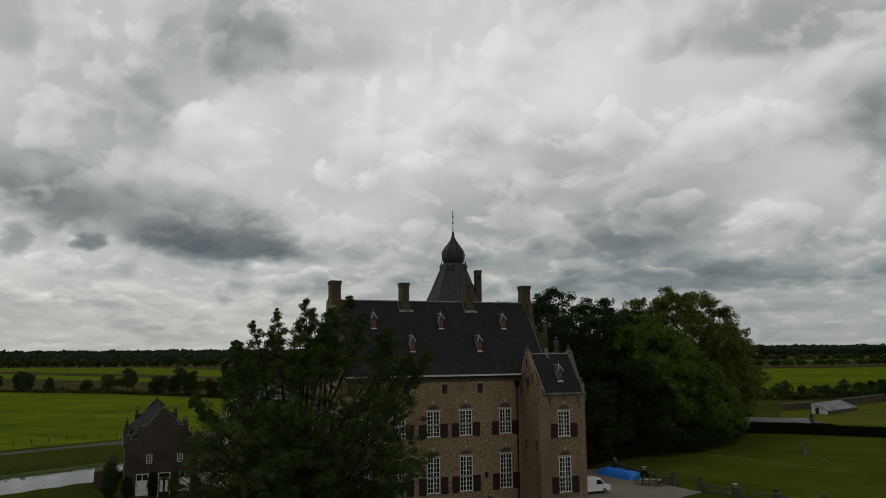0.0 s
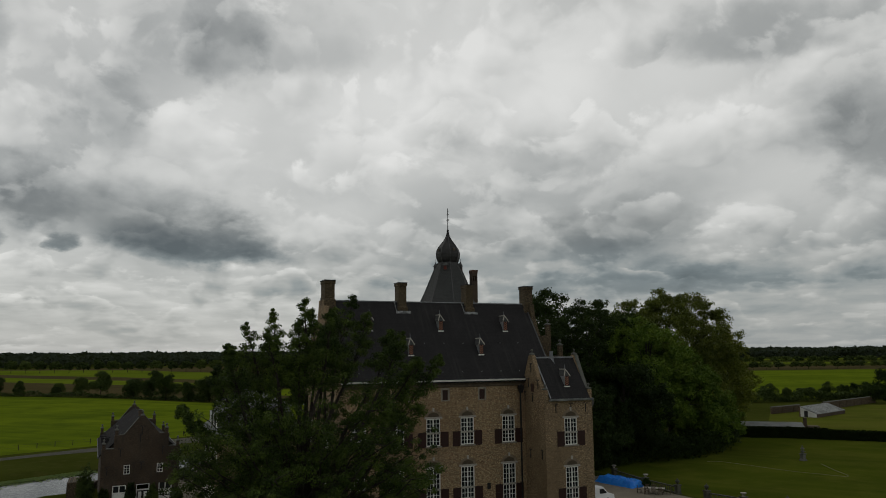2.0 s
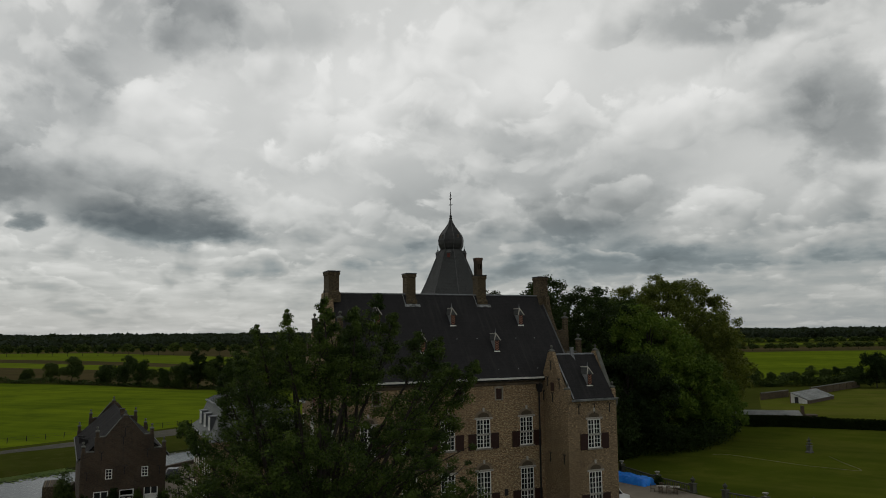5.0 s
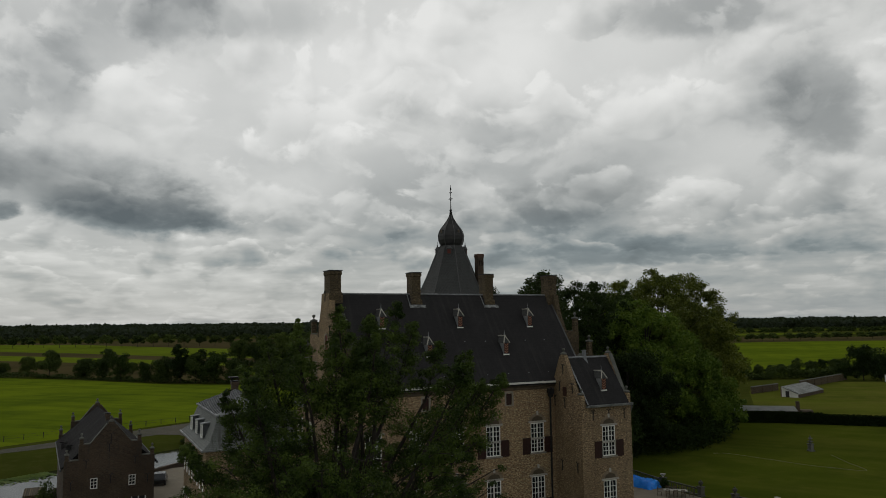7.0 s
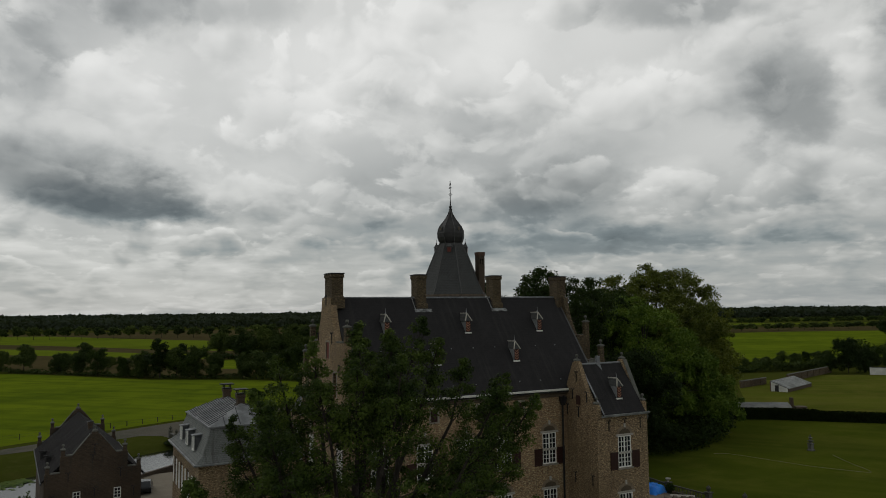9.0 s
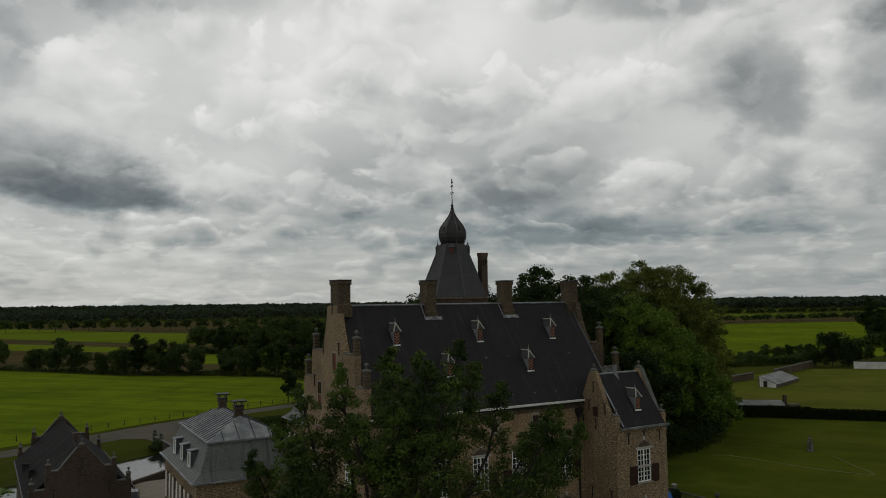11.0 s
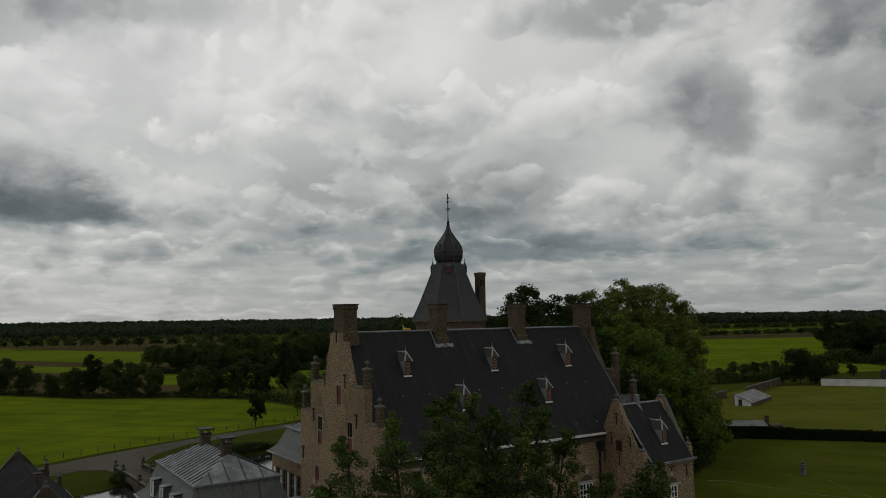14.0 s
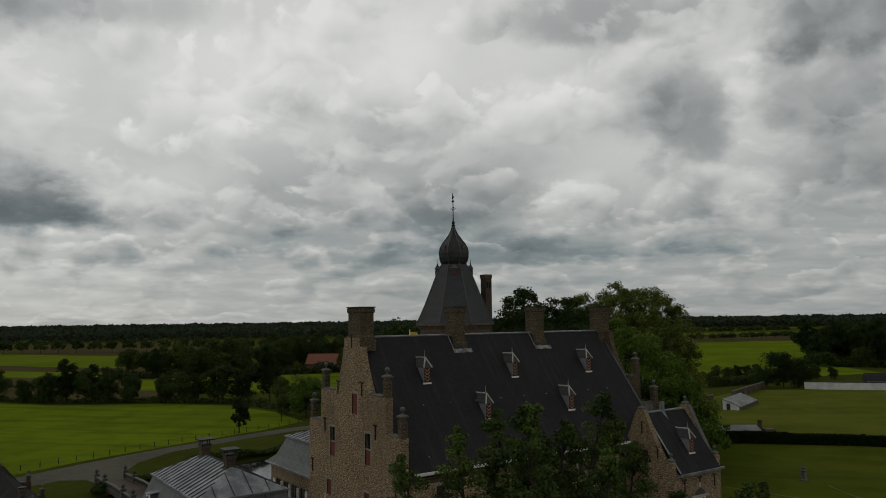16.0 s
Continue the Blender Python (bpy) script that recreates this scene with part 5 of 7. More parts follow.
# ---- zinc-roofed wings ----
def wing(name, x0, x1, y0, y1, eave, brk, top, inset, chims, west_dormers, label):
    w = thing(name, (0, 0, 0), label, "building")
    holes = []
    ys = [y0 + 2.2 + i * (y1 - y0 - 4.0) / 3 for i in range(4)]
    for y in ys:
        holes += [(y - 0.6, y + 0.6, eave - 3.9, eave - 1.3), (y - 0.6, y + 0.6, eave - 8.4, eave - 5.6)]
    part("wall_west", pierced(bmesh.new(), y0, y1, 0, eave, holes, lambda u, v, d: (x0 + d, u, v), 0.45), BRICK_PALE, w, "brown brick wall")
    for lo, hi, nm in (((x0 + 0.452, y0, 0), (x1, y0 + 0.45, eave), "wall_south"), ((x0 + 0.452, y1 - 0.45, 0), (x1, y1, eave), "wall_north"), ((x1 - 0.45, y0 + 0.452, 0), (x1, y1 - 0.452, eave), "wall_east")):
        bm = bmesh.new()
        box(bm, *lo, *hi)
        part(nm, bm, BRICK_PALE, w)
    fm, pm, sm = sash_mesh(1.2, 2.6, 2, 4, 1.3, mat=OAK), pane_mesh(1.1, 2.5), shutter_mesh(0.5, 2.5, WHITE, True)
    for y in ys:
        for z in (eave - 3.9, eave - 8.2):
            at = Matrix.Translation((x0 + 0.1, y, z)) @ WEST
            win = placed("window", fm, w, at, "dark sash window between white shutters")
            placed("pane", pm, win, (0, 0.02, 0.05))
            placed("shutter", sm, win, (0.64, -0.12, -0.05), "white louvred shutter")
            placed("shutter", sm, win, (-1.19, -0.12, -0.05), "white louvred shutter")
    o = 0.35
    lower = [[(x0 - o, y0 - o, eave + 0.1), (x1 + o, y0 - o, eave + 0.1), (x1 + o, y1 + o, eave + 0.1), (x0 - o, y1 + o, eave + 0.1)],
             [(x0 + inset * 0.3, y0 + inset * 0.3, eave + 0.7), (x1 - inset * 0.3, y0 + inset * 0.3, eave + 0.7), (x1 - inset * 0.3, y1 - inset * 0.3, eave + 0.7), (x0 + inset * 0.3, y1 - inset * 0.3, eave + 0.7)],
             [(x0 + inset, y0 + inset, brk), (x1 - inset, y0 + inset, brk), (x1 - inset, y1 - inset, brk), (x0 + inset, y1 - inset, brk)]]
    part("mansard_slope", loft(bmesh.new(), lower), SLATE_PALE, w, "pale weathered slate mansard")
    bm = bmesh.new()
    box(bm, x0 - o - 0.12, y0 - o - 0.12, eave - 0.04, x1 + o + 0.12, y1 + o + 0.12, eave + 0.098)
    part("cornice", bm, ZINC, w, "zinc eaves gutter")
    a0, a1, b0, b1 = x0 + inset - 0.15, x1 - inset + 0.15, y0 + inset - 0.15, y1 - inset + 0.15
    cx, hip = (a0 + a1) / 2, (a1 - a0) / 2 * 0.85
    bm = bmesh.new()
    vs = [bm.verts.new(p) for p in ((a0, b0, brk + 0.05), (a1, b0, brk + 0.05), (a1, b1, brk + 0.05), (a0, b1, brk + 0.05), (cx, b0 + hip, top), (cx, b1 - hip, top))]
    for f in ((0, 1, 4), (1, 2, 5, 4), (2, 3, 5), (3, 0, 4, 5), (3, 2, 1, 0)):
        bm.faces.new([vs[i] for i in f])
    zr = part("zinc_roof", bm, ZINC, w, "standing seam zinc roof")
    bm = bmesh.new()
    box(bm, a0 - 0.1, b0 - 0.1, brk - 0.1, a1 + 0.1, b1 + 0.1, brk + 0.045)
    part("zinc_edge", bm, LEAD, zr)
    bm = bmesh.new()
    k = int((b1 - b0) / 0.72)
    for i in range(1, k):
        y = b0 + (b1 - b0) * i / k
        f = min(1.0, (y - b0) / hip, (b1 - y) / hip)
        for s in (-1, 1):
            xe = cx + s * (a1 - a0) / 2
            slab(bm, [(xe, y - 0.03, brk + 0.06), (xe, y + 0.03, brk + 0.06), (xe + (cx - xe) * f, y + 0.03, brk + 0.06 + (top - brk - 0.05) * f), (xe + (cx - xe) * f, y - 0.03, brk + 0.06 + (top - brk - 0.05) * f)], (0, 0, 0.07))
    k = int((a1 - a0) / 1.25)
    for i in range(1, k):
        x = a0 + (a1 - a0) * i / k
        f = min(1.0, (x - a0) / (cx - a0), (a1 - x) / (a1 - cx))
        for s, ye in ((1, b0), (-1, b1)):
            slab(bm, [(x - 0.03, ye, brk + 0.06), (x + 0.03, ye, brk + 0.06), (x + 0.03, ye + s * hip * f, brk + 0.06 + (top - brk - 0.05) * f), (x - 0.03, ye + s * hip * f, brk + 0.06 + (top - brk - 0.05) * f)], (0, 0, 0.07))
    tagged(part("seams", bm, ZINC_DARK, zr, "dark standing seams"), kind="stuff")
    for cy in chims:
        ch = chimney(w, cx, cy, 0.68, 0.68, top - 0.6, top + 0.8, BRICK_DARK)
        bm = bmesh.new()
        for sx in (-1, 1):
            for sy in (-1, 1):
                box(bm, cx + sx * 0.3 - 0.04, cy + sy * 0.3 - 0.04, top + 0.89, cx + sx * 0.3 + 0.04, cy + sy * 0.3 + 0.04, top + 1.2)
        box(bm, cx - 0.62, cy - 0.62, top + 1.2, cx + 0.62, cy + 0.62, top + 1.3)
        part("chimney_hood", bm, IRON, ch, "dark metal chimney hood")
    for y in west_dormers:
        z0 = eave + 0.75
        bm = bmesh.new()
        box(bm, x0 + 0.2, y - 0.4, z0, x0 + inset + 0.2, y + 0.4, z0 + 1.2)
        d = part("dormer", bm, ZINC_DARK, w, "dark-cheeked dormer with white surround")
        bm = bmesh.new()
        pierced(bm, y - 0.44, y + 0.44, z0 - 0.08, z0 + 1.25, [(y - 0.32, y + 0.32, z0 + 0.04, z0 + 1.12)], lambda u, v, dd: (x0 + 0.1 + dd, u, v), 0.098)
        part("dormer_frame", bm, WHITE, d)
        bm = bmesh.new()
        slab(bm, [(x0 + 0.02, y - 0.46, z0 + 1.26), (x0 + 0.02, y + 0.46, z0 + 1.26), (x0 + inset + 0.25, y + 0.46, z0 + 1.4), (x0 + inset + 0.25, y - 0.46, z0 + 1.4)], (0, 0, 0.05))
        part("hood", bm, LEAD, d)
        bm = bmesh.new()
        box(bm, x0 + 0.17, y - 0.32, z0 + 0.04, x0 + 0.196, y + 0.32, z0 + 1.12)
        part("pane", bm, GLASS, d)
    return w


wing("west_wing", 8.7, 17.6, 88.7, 103.4, 9.9, 12.9, 14.55, 1.25, (92.9, 99.0), (92.6, 96.0, 99.4), "brick wing with pale mansard and zinc roof")
wing("rear_wing", 22.2, 33.4, 97.5, 107.0, 11.75, 14.25, 15.5, 1.2, (), (), "second brick wing with zinc roof")
low = thing("link_building", (0, 0, 0), "low flat-roofed link beside the castle", "building")
bm = bmesh.new()
box(bm, 17.7, 89.6, 0, 21.5, 97, 9.0)
part("wall", bm, BRICK_PALE, low)
bm = bmesh.new()
box(bm, 17.62, 89.55, 9.0, 21.7, 97.2, 9.25)
part("flat_roof", bm, ZINC, low)

# ---- trees ----


def leaf_axes(rng, d, count, size, out=0.65, loose=0.62):
    """Half axes of leaves that mostly face outward and up. loose: how much they stray."""
    nrm = d * out + rng.normal(size=(count, 3)) * loose + np.array([0, 0, 0.45])
    nrm /= np.linalg.norm(nrm, axis=1, keepdims=True)
    u = np.cross(nrm, rng.normal(size=(count, 3)))
    u /= np.linalg.norm(u, axis=1, keepdims=True) + 1e-9
    v = np.cross(nrm, u)
    s = size * (0.65 + 0.7 * rng.random((count, 1)))
    return u * s, v * s * 0.62


def crown_arrays(rng, centres, radii, per, size, out=0.65, loose=0.62, flat=0.85):
    """Leaves gathered round clump centres, thinner towards each clump's middle."""
    k = len(centres) * per
    c = np.repeat(centres, per, axis=0)
    r = np.repeat(radii, per)[:, None]
    d = rng.normal(size=(k, 3))
    d /= np.linalg.norm(d, axis=1, keepdims=True)
    p = c + d * rng.random((k, 1)) ** 0.45 * r * np.array([1, 1, flat])
    return (p, *leaf_axes(rng, d, k, size, out, loose))


def make_tree(name, at, height, radius, base, clumps, per, leaf, mat, seed, label, limbs=14, squash=1.0, clump_r=0.22, group="", trunk_r=None, rough=0.3, shell=0.33, lobes=0, lobe_r=2.4, cone=0.0, power=2.0):
    """A broadleaf tree: a tapered trunk, limbs, and a crown of leaf clumps with an uneven outline. lobes: boughs that bulge from the crown, each a dome of clumps; cone: how far the top narrows; power: over 2 gives a broader, flatter top."""
    rng = np.random.default_rng(seed)
    tree = thing(name, at, label, "tree", group)
    mid, half = (height + base) / 2, (height - base) / 2
    d = rng.normal(size=(clumps, 3))
    d /= np.linalg.norm(d, axis=1, keepdims=True)
    lump = np.array([0.82 + rough * noise.noise(Vector(x * 1.7) + Vector((seed * 3.7, 0, 0))) + rough * 0.8 * noise.noise(Vector(x * 4.5) + Vector((seed * 1.3, 5, 0))) for x in d])
    d /= (np.abs(d) ** power).sum(axis=1, keepdims=True) ** (1 / power)
    rr = (rng.random(clumps) ** shell) * lump
    z = d[:, 2] * rr
    flat = np.where(z < 0, 1.0, squash)
    cen = np.stack([d[:, 0] * rr * radius * flat, d[:, 1] * rr * radius * flat, mid + z * half], 1)
    crad = radius * clump_r * (0.55 + 0.8 * rng.random(clumps))
    if lobes:
        which = rng.integers(lobes, size=clumps)
        dome = rng.normal(size=(clumps, 3))
        dome /= np.linalg.norm(dome, axis=1, keepdims=True)
        dome += d[which] * 0.55 + np.array([0, 0, 0.55])
        dome /= np.linalg.norm(dome, axis=1, keepdims=True)
        size_l = lobe_r * (0.6 + 0.75 * rng.random(lobes))[which][:, None]
        inner = rng.random(clumps) < 0.24
        onto = (cen - np.array([0, 0, mid])) * (1 - 0.55 * lobe_r / radius) + np.array([0, 0, mid])
        cen = np.where(inner[:, None], onto * np.array([0.8, 0.8, 0.92]), onto[which] + dome * size_l * np.array([1, 1, 0.72]))
        cen[:, 2] = np.maximum(cen[:, 2], crad * 0.5)
    if cone:
        cen[:, :2] *= (1 - cone * np.clip((cen[:, 2] - base) / (height - base), 0, 1))[:, None]
    p, u, v = crown_arrays(rng, cen, crad, per, leaf)
    crown = new("crown", quads("crown", p, u, v, mat))
    crown.parent = tree
    bm = bmesh.new()
    tr = trunk_r or max(0.12, height * 0.017)
    tube(bm, [(0, 0, -0.1), (0.015 * radius * rng.normal(), 0, base * 0.6), (0, 0, mid), (0, 0, mid + half * 0.6)], [tr * 1.3, tr, tr * 0.6, tr * 0.15], 8)
    for i in rng.choice(len(cen), size=min(limbs, len(cen)), replace=False):
        c = cen[i]
        z0 = max(base * 0.6, min(c[2] * 0.75, mid + half * 0.3) * (0.55 + 0.4 * rng.random()))
        start, end = Vector((0, 0, z0)), Vector(c)
        bend = start.lerp(end, 0.5) + Vector((0, 0, (end - start).length * 0.12))
        w = tr * 0.38
        tube(bm, [start, bend, end], [w, w * 0.55, w * 0.12], 5)
    part("trunk", bm, BARK, tree)
    return tree


def make_open_tree(name, at, mat, seed, label):
    """A big many-limbed tree: limbs out to every side, each ending in a spray of leaf clumps, and tall leading shoots above."""
    rng = np.random.default_rng(seed)
    tree = thing(name, at, label, "tree")
    wood, cen, crad = bmesh.new(), [], []
    tube(wood, [(0, 0, -0.1), (0.1, 0, 2.5), (0.05, 0.1, 6.5), (0.3, 0, 11), (0.5, 0, 16)], [0.66, 0.5, 0.44, 0.3, 0.1], 10)

    def clump(p, r):
        cen.append(tuple(p))
        crad.append(r)

    def bough(start, end, w, sag):
        """A bent, tapering limb; returns points along it."""
        mid1 = start.lerp(end, 0.35) + Vector((rng.normal() * 0.3, rng.normal() * 0.3, sag))
        mid2 = start.lerp(end, 0.7) + Vector((rng.normal() * 0.3, rng.normal() * 0.3, sag * 0.7))
        tube(wood, [start, mid1, mid2, end], [w, w * 0.7, w * 0.42, 0.02], 6)
        return mid1, mid2

    # the tallest leading shoots
    tips = [(-4.6, 1.2, 19.2), (-3.3, 2.2, 20.7), (-1.7, 1.2, 21.6), (0.2, 0.0, 22.2), (2.1, 0.0, 21.6), (3.6, -0.6, 22.5), (4.8, 0.0, 21.4), (6.9, 1.0, 20.2), (8.6, 0.2, 18.2), (-7.6, 1.4, 15.2),
            (5.5, -5.4, 19.9), (1.3, 2.9, 21.7), (-0.5, -1.8, 20.6), (1.4, -2.8, 20.8), (7.6, -3.0, 18.2), (-5.2, 3.2, 17.6), (-5.2, -2.4, 19.0), (3.0, 2.6, 21.8), (-2.6, -2.2, 19.8), (9.4, -2.2, 18.4)]
    for x, y, z in tips:
        end = Vector((x, y, z))
        root = Vector((x * 0.25, y * 0.25, z * 0.42))
        mid1, mid2 = bough(root, end, 0.17, 0.5)
        for j in range(46):
            s = rng.random() ** 0.85
            down = 0.1 + 7.2 * s
            spread = (0.12 + 1.3 * s ** 0.7) * (0.5 + 0.6 * rng.random())
            b = rng.random() * 6.283
            on = end.lerp(mid2, down / 5.0) if down < 5.0 else mid2.lerp(mid1, (down - 5.0) / 5.0)
            p = on + Vector((math.cos(b) * spread, math.sin(b) * spread, 0.35 * rng.random()))
            if j % 2:
                tube(wood, [on - Vector((0, 0, 0.35)), p], [0.03, 0.01], 4)
            clump(p, 0.2 + 0.36 * s + 0.14 * rng.random())
        for q in range(3):
            clump(end - Vector((0, 0, 0.3 * q - 0.1)), 0.16 + 0.06 * q)
    # spreading limbs through the whole height of the crown
    heights, widths = (3.0, 6.0, 10.0, 13.0, 15.0, 17.0, 19.0, 20.5), (7.0, 8.9, 9.3, 8.9, 7.6, 6.0, 3.6, 2.4)
    limbs = 146
    for i in range(limbs):
        a = (i * 0.754878) % 1.0 * 6.283 + rng.normal() * 0.15
        z = 3.2 + 12.6 * ((i * 0.569840) % 1.0) ** 0.9
        reach = float(np.interp(z, heights, widths)) * (1.0 if i % 4 else 0.62) * (0.86 + 0.3 * noise.noise((math.cos(a) * 2, math.sin(a) * 2, z * 0.25)) + 0.1 * rng.random())
        out = Vector((math.cos(a), math.sin(a), 0))
        end = out * reach + Vector((0.5, 0, z))
        z0 = max(2.4, z * (0.4 + 0.25 * rng.random()))
        mid1, mid2 = bough(Vector((0.1, 0, z0)), end, 0.045 + 0.008 * reach, 0.35)
        for j in range(9):
            on = mid2.lerp(end, 0.1 + 0.9 * rng.random())
            b = rng.random() * 6.283
            length = 0.3 + 1.15 * rng.random()
            p = on + Vector((math.cos(b) * length, math.sin(b) * length, 0.7 * rng.random() - 0.1))
            if j % 2:
                tube(wood, [on, p], [0.03, 0.01], 4)
            clump(p, 0.24 + 0.32 * rng.random())
        for j in range(3):
            clump(mid1.lerp(mid2, rng.random()) + Vector((rng.normal() * 0.5, rng.normal() * 0.5, rng.normal() * 0.4)), 0.4 + 0.3 * rng.random())
    # the dense shaded inside of the crown
    for i in range(620):
        a, q = rng.random() * 6.283, math.sqrt(rng.random()) * 7.4
        clump((q * math.cos(a), q * math.sin(a), 3.0 + 11.5 * rng.random()), 0.5 + 0.4 * rng.random())
    p, u, v = crown_arrays(rng, np.array(cen), np.array(crad), 112, 0.062, 0.85, 0.5, 0.72)
    crown = new("crown", quads("crown", p, u, v, mat))
    crown.parent = tree
    part("trunk", wood, BARK, tree)
    return tree


# the big tree in front of the castle
make_open_tree("oak_tree", (10.2, 55.8, 0), LEAF_OAK, 7, "tall dark green broadleaf tree before the castle")
# park trees behind the castle
GROUPED = "park trees behind the castle"
for i, (x, y, h, r, b, mat, sq) in enumerate([
        (60, 112, 29.4, 8.5, 0.3, LEAF_DARK, 0.95), (71, 121, 32.6, 10.5, 0.3, LEAF_DARK, 0.95), (83, 130, 31.4, 10.5, 0.5, LEAF_DARK, 0.95), (91, 122, 27.4, 11.5, 0.2, LEAF_LIGHT, 0.85),
        (100.5, 123, 20.0, 9.0, 0.1, LEAF_LIGHT, 0.9), (128, 143, 25, 9.5, 0.5, LEAF_NEAR, 0.8), (54, 107, 23, 7.5, 0.3, LEAF_DARK, 0.95),
        (101.5, 117, 10.5, 6.0, 0.1, LEAF_LIGHT, 0.9), (78, 112, 18, 9, 0.1, LEAF_DARK, 0.9), (66, 132, 28.6, 10, 1, LEAF_DARK, 0.95), (48, 124, 27, 9.5, 1, LEAF_DARK, 0.95), (133, 147, 16, 9, 0.3, LEAF_NEAR, 0.9), (98, 138, 29.8, 10.5, 1, LEAF_DARK, 0.95),
        (64, 106, 14, 8, 0.1, LEAF_DARK, 0.9), (114, 133, 12, 6, 0.1, LEAF_NEAR, 0.9)]):
    make_tree("park_tree", (x, y, 0), h, r, b, int(5.0 * r * r) + 40, 74, 0.2, mat, 20 + i, "large leafy park tree beside the castle" if mat is not LEAF_LIGHT else "large light green park tree at the lawn",
              limbs=26, squash=sq, clump_r=1.05 / r, group=GROUPED, rough=0.24, shell=0.14, lobes=int(0.95 * r * r) + 10, lobe_r=2.1, power=2.2)
make_tree("park_tree", (110.8, 140, 0), 33.4, 14.4, 1, 1750, 74, 0.2, LEAF_NEAR, 25, "broad olive green park tree beyond the lawn", limbs=34, squash=1.1, clump_r=0.085, group=GROUPED, rough=0.1, shell=0.16,
          lobes=380, lobe_r=1.8, power=3.0)

# hedgerow and field trees: a few shapes, copied
KINDS = [make_tree("field_tree", (x, y, 0), h, r, b, 150, 64, 0.24, mat, 60 + i, lab, limbs=6, squash=0.8, clump_r=0.2, rough=0.2, group="field trees", shell=0.2, lobes=17, lobe_r=r * 0.34, cone=cone)
         for i, (x, y, h, r, b, mat, cone, lab) in enumerate([
             (27, 311, 10, 5.2, 0.0, LEAF_FAR, 0.15, "broadleaf field tree in full leaf"), (2, 350, 9, 5, 0.0, LEAF_FAR, 0.0, "broadleaf field tree in full leaf"), (-11, 368, 11, 5.5, 1.2, LEAF_FAR, 0.0, "broadleaf field tree in full leaf"),
             (58, 286, 9.5, 4.4, 0.0, LEAF_FAR, 0.6, "cone-shaped field tree in full leaf"), (44, 298, 11.5, 6, 0.0, LEAF_DARK, 0.1, "dark broadleaf field tree in full leaf"), (40, 304, 12.5, 4.6, 0.0, LEAF_DARK, 0.35, "tall dark field tree in full leaf")])]
rng = random.Random(5)


def copse(spots, kinds=None):
    for x, y, s in spots:
        k = rng.choice(kinds or KINDS)
        if 340 < y < 402 and abs(x - 168 - (y - 396) * 0.5) < 12:  # open ground before the farmhouse
            continue
        copy_thing(k, Matrix.LocRotScale((x, y, 0), Euler((0, 0, rng.random() * 6.3)), None) @ Matrix.Diagonal((s * 1.08, s * 1.08, s * rng.uniform(0.95, 1.3), 1)))


def scrub(name, line, width, height, per_m, size, mat, seed, label, category="bushes"):
    """A continuous band of bushes along a line."""
    r = np.random.default_rng(seed)
    ps, us, vs = [], [], []
    for (ax, ay), (bx, by) in zip(line, line[1:]):
        length = math.hypot(bx - ax, by - ay)
        k = int(length * per_m)
        t = r.random(k)
        wob = np.array([noise.noise((ax + (bx - ax) * q) * 0.13 * np.array([1, 0, 0]) + np.array([seed, (ay + (by - ay) * q) * 0.13, 0])) for q in t])
        x = ax + (bx - ax) * t - (by - ay) / length * width * (r.random(k) - 0.5)
        y = ay + (by - ay) * t + (bx - ax) / length * width * (r.random(k) - 0.5)
        z = height * (0.65 + 0.9 * wob) * r.random(k) ** 0.6
        ps.append(np.stack([x, y, np.maximum(z, 0.1)], 1))
        u, v = leaf_axes(r, np.tile([0, 0, 0.6], (k, 1)), k, size)
        us.append(u)
        vs.append(v)
    ob = new(name, quads(name, np.concatenate(ps), np.concatenate(us), np.concatenate(vs), mat))
    return tagged(ob, label, category, kind="stuff")


copse([(-75 + i * 11 + rng.uniform(-4, 4), 418 - i * 5.2 + rng.uniform(-4, 4), rng.uniform(0.5, 1.0)) for i in range(10) if i not in (3, 6)])
copse([(14, 330, 0.8), (33, 306, 1.1), (38, 303, 0.9), (50, 293, 1.0), (62, 283, 0.9), (66, 278, 0.7), (72, 274, 1.0), (78, 268, 0.8), (86, 266, 1.15), (-30, 384, 0.5), (-46, 398, 0.7), (22, 318, 0.6), (8, 340, 0.6),
       (84, 252, 0.6), (92, 246, 0.75), (86, 238, 0.65), (102, 240, 0.8), (82, 226, 0.6), (90, 220, 0.7), (98, 226, 0.85), (108, 234, 0.9), (76, 230, 0.45)])
copse([(84 + 13 * (i % 9) + rng.uniform(-5, 5), 392 + 20 * (i // 9) + (i % 9) * 2 + rng.uniform(-6, 6), rng.uniform(0.9, 1.45)) for i in range(36)])
copse([(158 + 14 * (i % 7) + rng.uniform(-5, 5), 350 + 22 * (i // 7) + rng.uniform(-6, 6), rng.uniform(1.1, 1.7)) for i in range(28)])
copse([(203 + i * 5.0 + rng.uniform(-2, 2), 213 + i * 0.2 + rng.uniform(-2, 2), rng.uniform(0.36, 0.5)) for i in range(17)])
for i in range(62):
    a_, d_ = radians(60.8 + 16 * rng.random()), rng.uniform(398, 500)
    copse([(-6 + math.sin(a_) * d_, 36 + math.cos(a_) * d_, rng.uniform(1.1, 1.9))], KINDS[4:])
copse([(240, 182, 0.95), (236, 187, 0.6), (250.5, 181.5, 0.66), (245, 179, 0.4), (276, 190, 0.42), (285, 188, 0.35)], KINDS[4:5])
HEDGEROW = [(-140, 452), (-60, 404), (-20, 372), (0, 352), (30, 310), (58, 287), (76, 266), (82, 236)]
scrub("hedgerow", HEDGEROW, 6, 2.4, 34, 0.4, LEAF_FAR, 11, "dark scrub along the meadow's edge")
